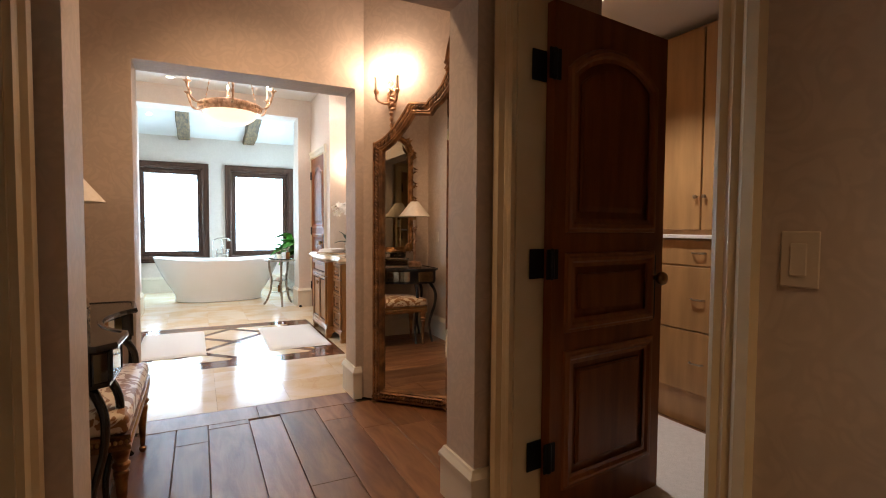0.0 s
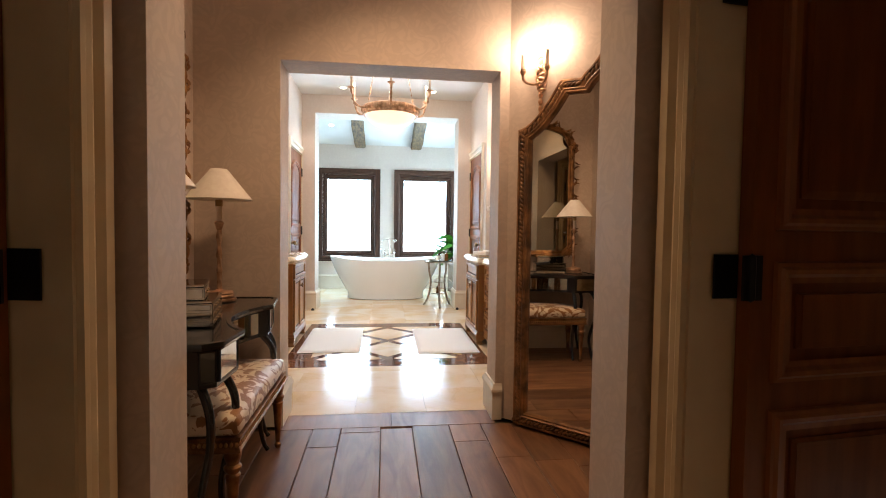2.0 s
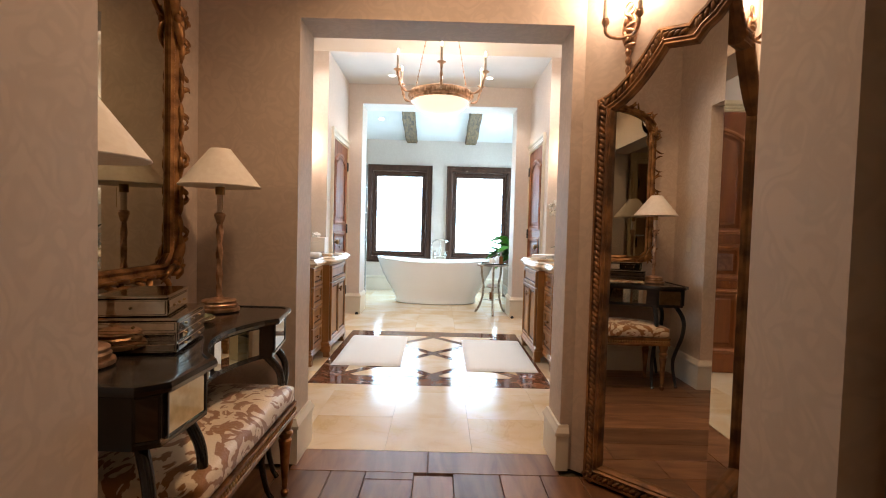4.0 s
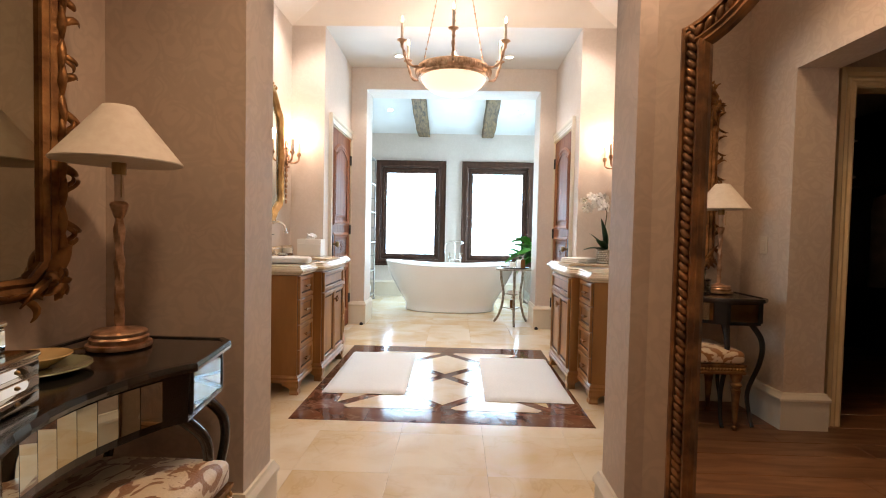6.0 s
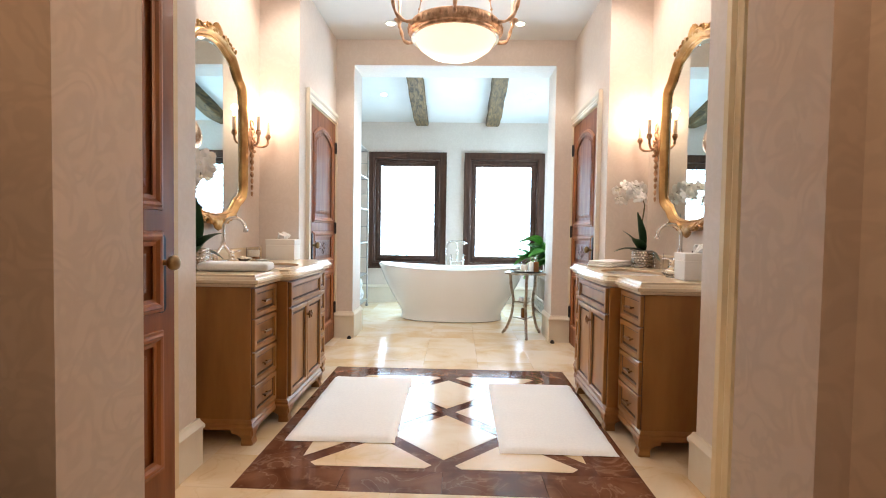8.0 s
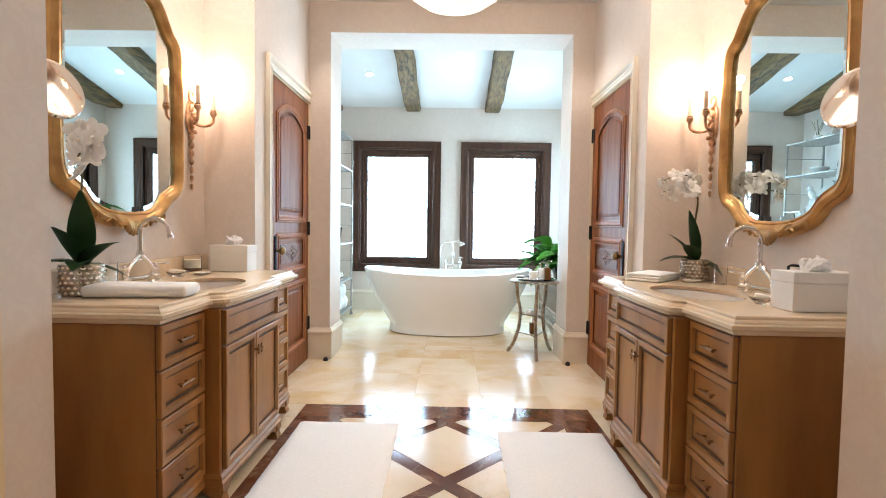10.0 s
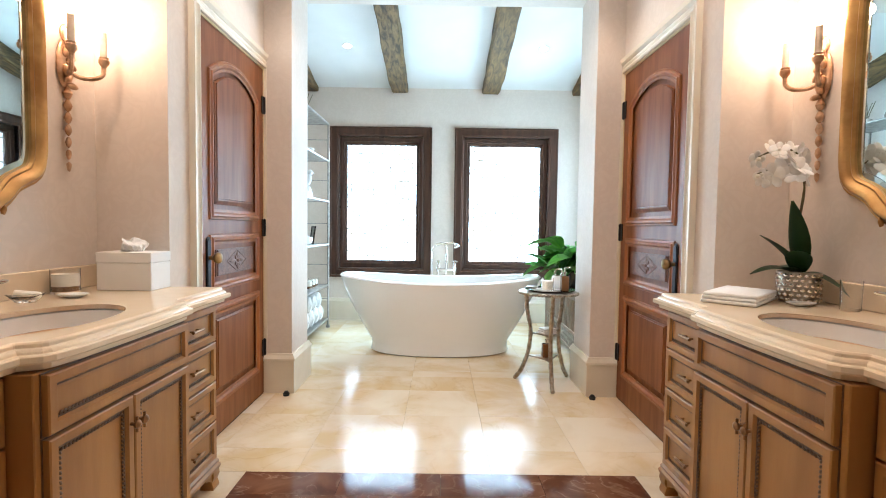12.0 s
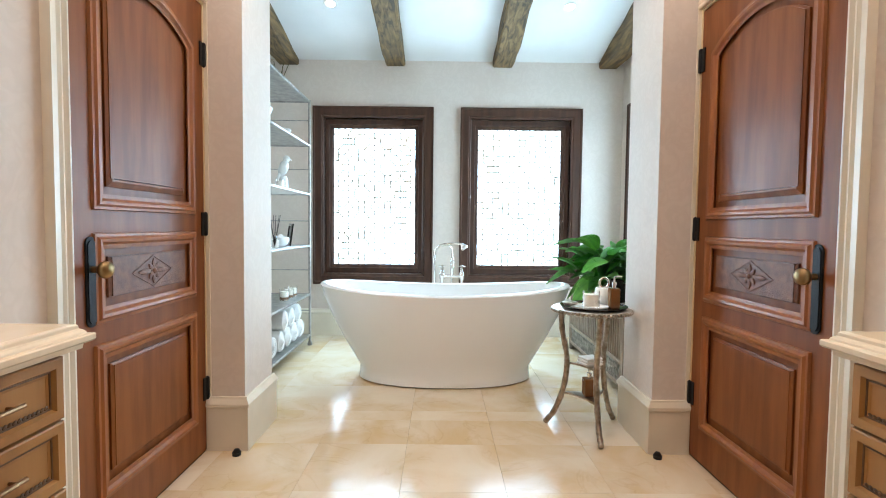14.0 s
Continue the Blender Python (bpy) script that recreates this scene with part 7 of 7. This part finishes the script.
# ---- door stops ----
for x, y in ((CX - a2 - 0.02, 7.69), (CX + a2 + 0.01, 7.69), (-0.19, 3.62)):
    d = thing("door_stop", "small dark dome door stop on the floor", "door stop", (x, y, 0.0), group="door stops")
    part("dome", lathe([(0.0, 0.0), (0.022, 0.0), (0.022, 0.008), (0.020, 0.02), (0.013, 0.032), (0.0, 0.036)], 20), M["iron"], d, smooth=True)
    part("rubber_pad", lathe([(0.0225, 0.010), (0.0235, 0.012), (0.0225, 0.018), (0.021, 0.018)], 20), M["rubber"], d, smooth=True)


# ---- bath mats ----
def bath_mat(x0, x1, y0, y1, turn, seed):
    w, d = (x1 - x0) / 2, (y1 - y0) / 2
    t = thing("bath_mat", "thick white terry bath mat on the marble floor", "bath mat", ((x0 + x1) / 2, (y0 + y1) / 2, 0.003), turn, "bath mats")
    bm = bmesh.new()
    nx, ny = 26, 46
    grid = {}
    for i in range(nx + 1):
        for j in range(ny + 1):
            u, v_ = 2 * i / nx - 1, 2 * j / ny - 1
            e = max(abs(u) ** 22, abs(v_) ** 30)
            p = Vector((u * w, v_ * d, 0))
            wob = noise.noise(Vector((p.x * 5, p.y * 5, seed)))
            edge = 0.006 * noise.noise(Vector((p.x * 16, p.y * 16, seed + 3)))
            grid[i, j] = bm.verts.new((p.x + edge * (abs(u) > 0.99), p.y + edge * (abs(v_) > 0.99), 0.002 + (0.017 + 0.004 * wob) * (1 - e)))
    for i in range(nx):
        for j in range(ny):
            bm.faces.new((grid[i, j], grid[i + 1, j], grid[i + 1, j + 1], grid[i, j + 1]))
    part("mat_body", bm, M["cloth"], t, smooth=True)


bath_mat(-0.395, 0.225, 5.085, 6.285, 0.6, 1)
bath_mat(0.815, 1.45, 5.0, 6.20, -0.4, 2)

# ---- floors, piece by piece ----
tiles = structure(new("floor_marble"), "polished cream marble tile floor")
tiles["category"] = "floor"
G, TX, TY = 0.4875, 0.276, 3.447
IN = (-0.462, 1.482, 4.582, 6.60)
rnd = random.Random(2)


def lay(x0, x1, y0, y1):
    i0, i1 = math.floor((x0 - TX) / G), math.ceil((x1 - TX) / G)
    j0, j1 = math.floor((y0 - TY) / G), math.ceil((y1 - TY) / G)
    for i in range(i0, i1):
        for j in range(j0, j1):
            a, b = max(x0, TX + i * G), min(x1, TX + (i + 1) * G)
            c, d = max(y0, TY + j * G), min(y1, TY + (j + 1) * G)
            if b - a > 0.01 and d - c > 0.01:
                h = rnd.uniform(-0.0003, 0.0003)
                part("tile", cube(a + 0.0005, b - 0.0005, c + 0.0005, d - 0.0005, -0.02, h), M["stone"], tiles)


lay(-0.70, 1.71, 3.447, IN[2])
lay(-1.10, IN[0], IN[2], IN[3])
lay(IN[1], 2.11, IN[2], IN[3])
lay(-0.79, 1.80, IN[3], 8.17)
lay(TL, TR, 8.17, 10.53)
lay(1.71, 3.0, 3.54, IN[2])
lay(-2.1, -0.70, 3.54, IN[2])

inlay = structure(new("floor_inlay"), "brown and cream marble inlay panel in the floor")
inlay["category"] = "floor"
part("field", cube(IN[0] + 0.2, IN[1] - 0.2, IN[2] + 0.2, IN[3] - 0.2, -0.02, 0.0005), M["emperador"], inlay, "dark brown marble bands")
BW_ = 0.205
nb = 4
for k in range(nb):
    for y0 in (IN[2], IN[3] - BW_):
        a, b = IN[0] + (IN[1] - IN[0]) * k / nb, IN[0] + (IN[1] - IN[0]) * (k + 1) / nb
        part("border_tile", cube(a + 0.001, b - 0.001, y0 + 0.001, y0 + BW_ - 0.001, -0.02, 0.001), M["emperador"], inlay)
    for x0 in (IN[0], IN[1] - BW_):
        c, d = IN[2] + BW_ + (IN[3] - IN[2] - 2 * BW_) * k / nb, IN[2] + BW_ + (IN[3] - IN[2] - 2 * BW_) * (k + 1) / nb
        part("border_tile", cube(x0 + 0.001, x0 + BW_ - 0.001, c + 0.001, d - 0.001, -0.02, 0.001), M["emperador"], inlay)


def clip(poly, x0, x1, y0, y1):
    """Cut a convex outline to a rectangle."""
    for ax, lim, sgn in ((0, x0, 1), (0, x1, -1), (1, y0, 1), (1, y1, -1)):
        out = []
        for i, p in enumerate(poly):
            q = poly[(i + 1) % len(poly)]
            dp, dq = sgn * (p[ax] - lim), sgn * (q[ax] - lim)
            if dp >= 0:
                out.append(p)
            if dp * dq < 0:
                t = dp / (dp - dq)
                out.append((p[0] + (q[0] - p[0]) * t, p[1] + (q[1] - p[1]) * t))
        poly = out
        if len(poly) < 3:
            return []
    return poly


PD = 0.74
cxi, cyi = CX + 0.005, (IN[2] + IN[3]) / 2
band = 0.085
r_ = PD / 2 - band / 2 * math.sqrt(2)
for i in range(-5, 6):
    for j in range(-5, 6):
        if (i + j) % 2:
            continue
        cx_, cy_ = cxi + i * PD / 2, cyi + PD / 2 + j * PD / 2
        poly = clip([(cx_ + r_, cy_), (cx_, cy_ + r_), (cx_ - r_, cy_), (cx_, cy_ - r_)], IN[0] + BW_ + 0.03, IN[1] - BW_ - 0.03, IN[2] + BW_ + 0.03, IN[3] - BW_ - 0.03)
        if len(poly) > 2 and max(abs(poly[0][0] - p[0]) + abs(poly[0][1] - p[1]) for p in poly) > 0.05:
            part("tile", prism(poly, -0.02, 0.0022), M["stone"], inlay)

wood = structure(new("floor_planks"), "wide reddish-brown oak plank floor")
wood["category"] = "floor"
rnd = random.Random(9)


def planks(x0, x1, y0, y1, start, widths=()):
    x = start
    widths = list(widths)
    while x < x1:
        w = widths.pop(0) if widths else rnd.choice((0.193, 0.2, 0.215, 0.23, 0.24))
        a, b = max(x, x0), min(x + w, x1)
        x += w
        if b - a < 0.02:
            continue
        y = y0 - rnd.uniform(0.0, 1.2)
        while y < y1:
            L = rnd.uniform(1.1, 2.2)
            c, d = max(y, y0), min(y + L, y1)
            y += L
            if d - c > 0.03:
                part("plank", cube(a + 0.0018, b - 0.0018, c + 0.0012, d - 0.0012, -0.02, rnd.uniform(-0.001, 0.0004), 0.0022), M["plank"], wood)


planks(-0.70, 1.80, -1.5, 3.209, -0.704, (0.235, 0.25, 0.255, 0.176, 0.242, 0.196, 0.235, 0.205, 0.20, 0.22, 0.21, 0.24))
planks(1.80, 3.02, -0.6, 2.9, 1.80)
planks(-3.1, -0.70, -0.6, 1.575, -3.1)
part("threshold", cube(-0.175, 0.52, 3.211, 3.445, -0.02, 0.0, 0.002), M["plank"], wood)
part("threshold", cube(0.522, 1.193, 3.211, 3.445, -0.02, 0.0, 0.002), M["plank"], wood)
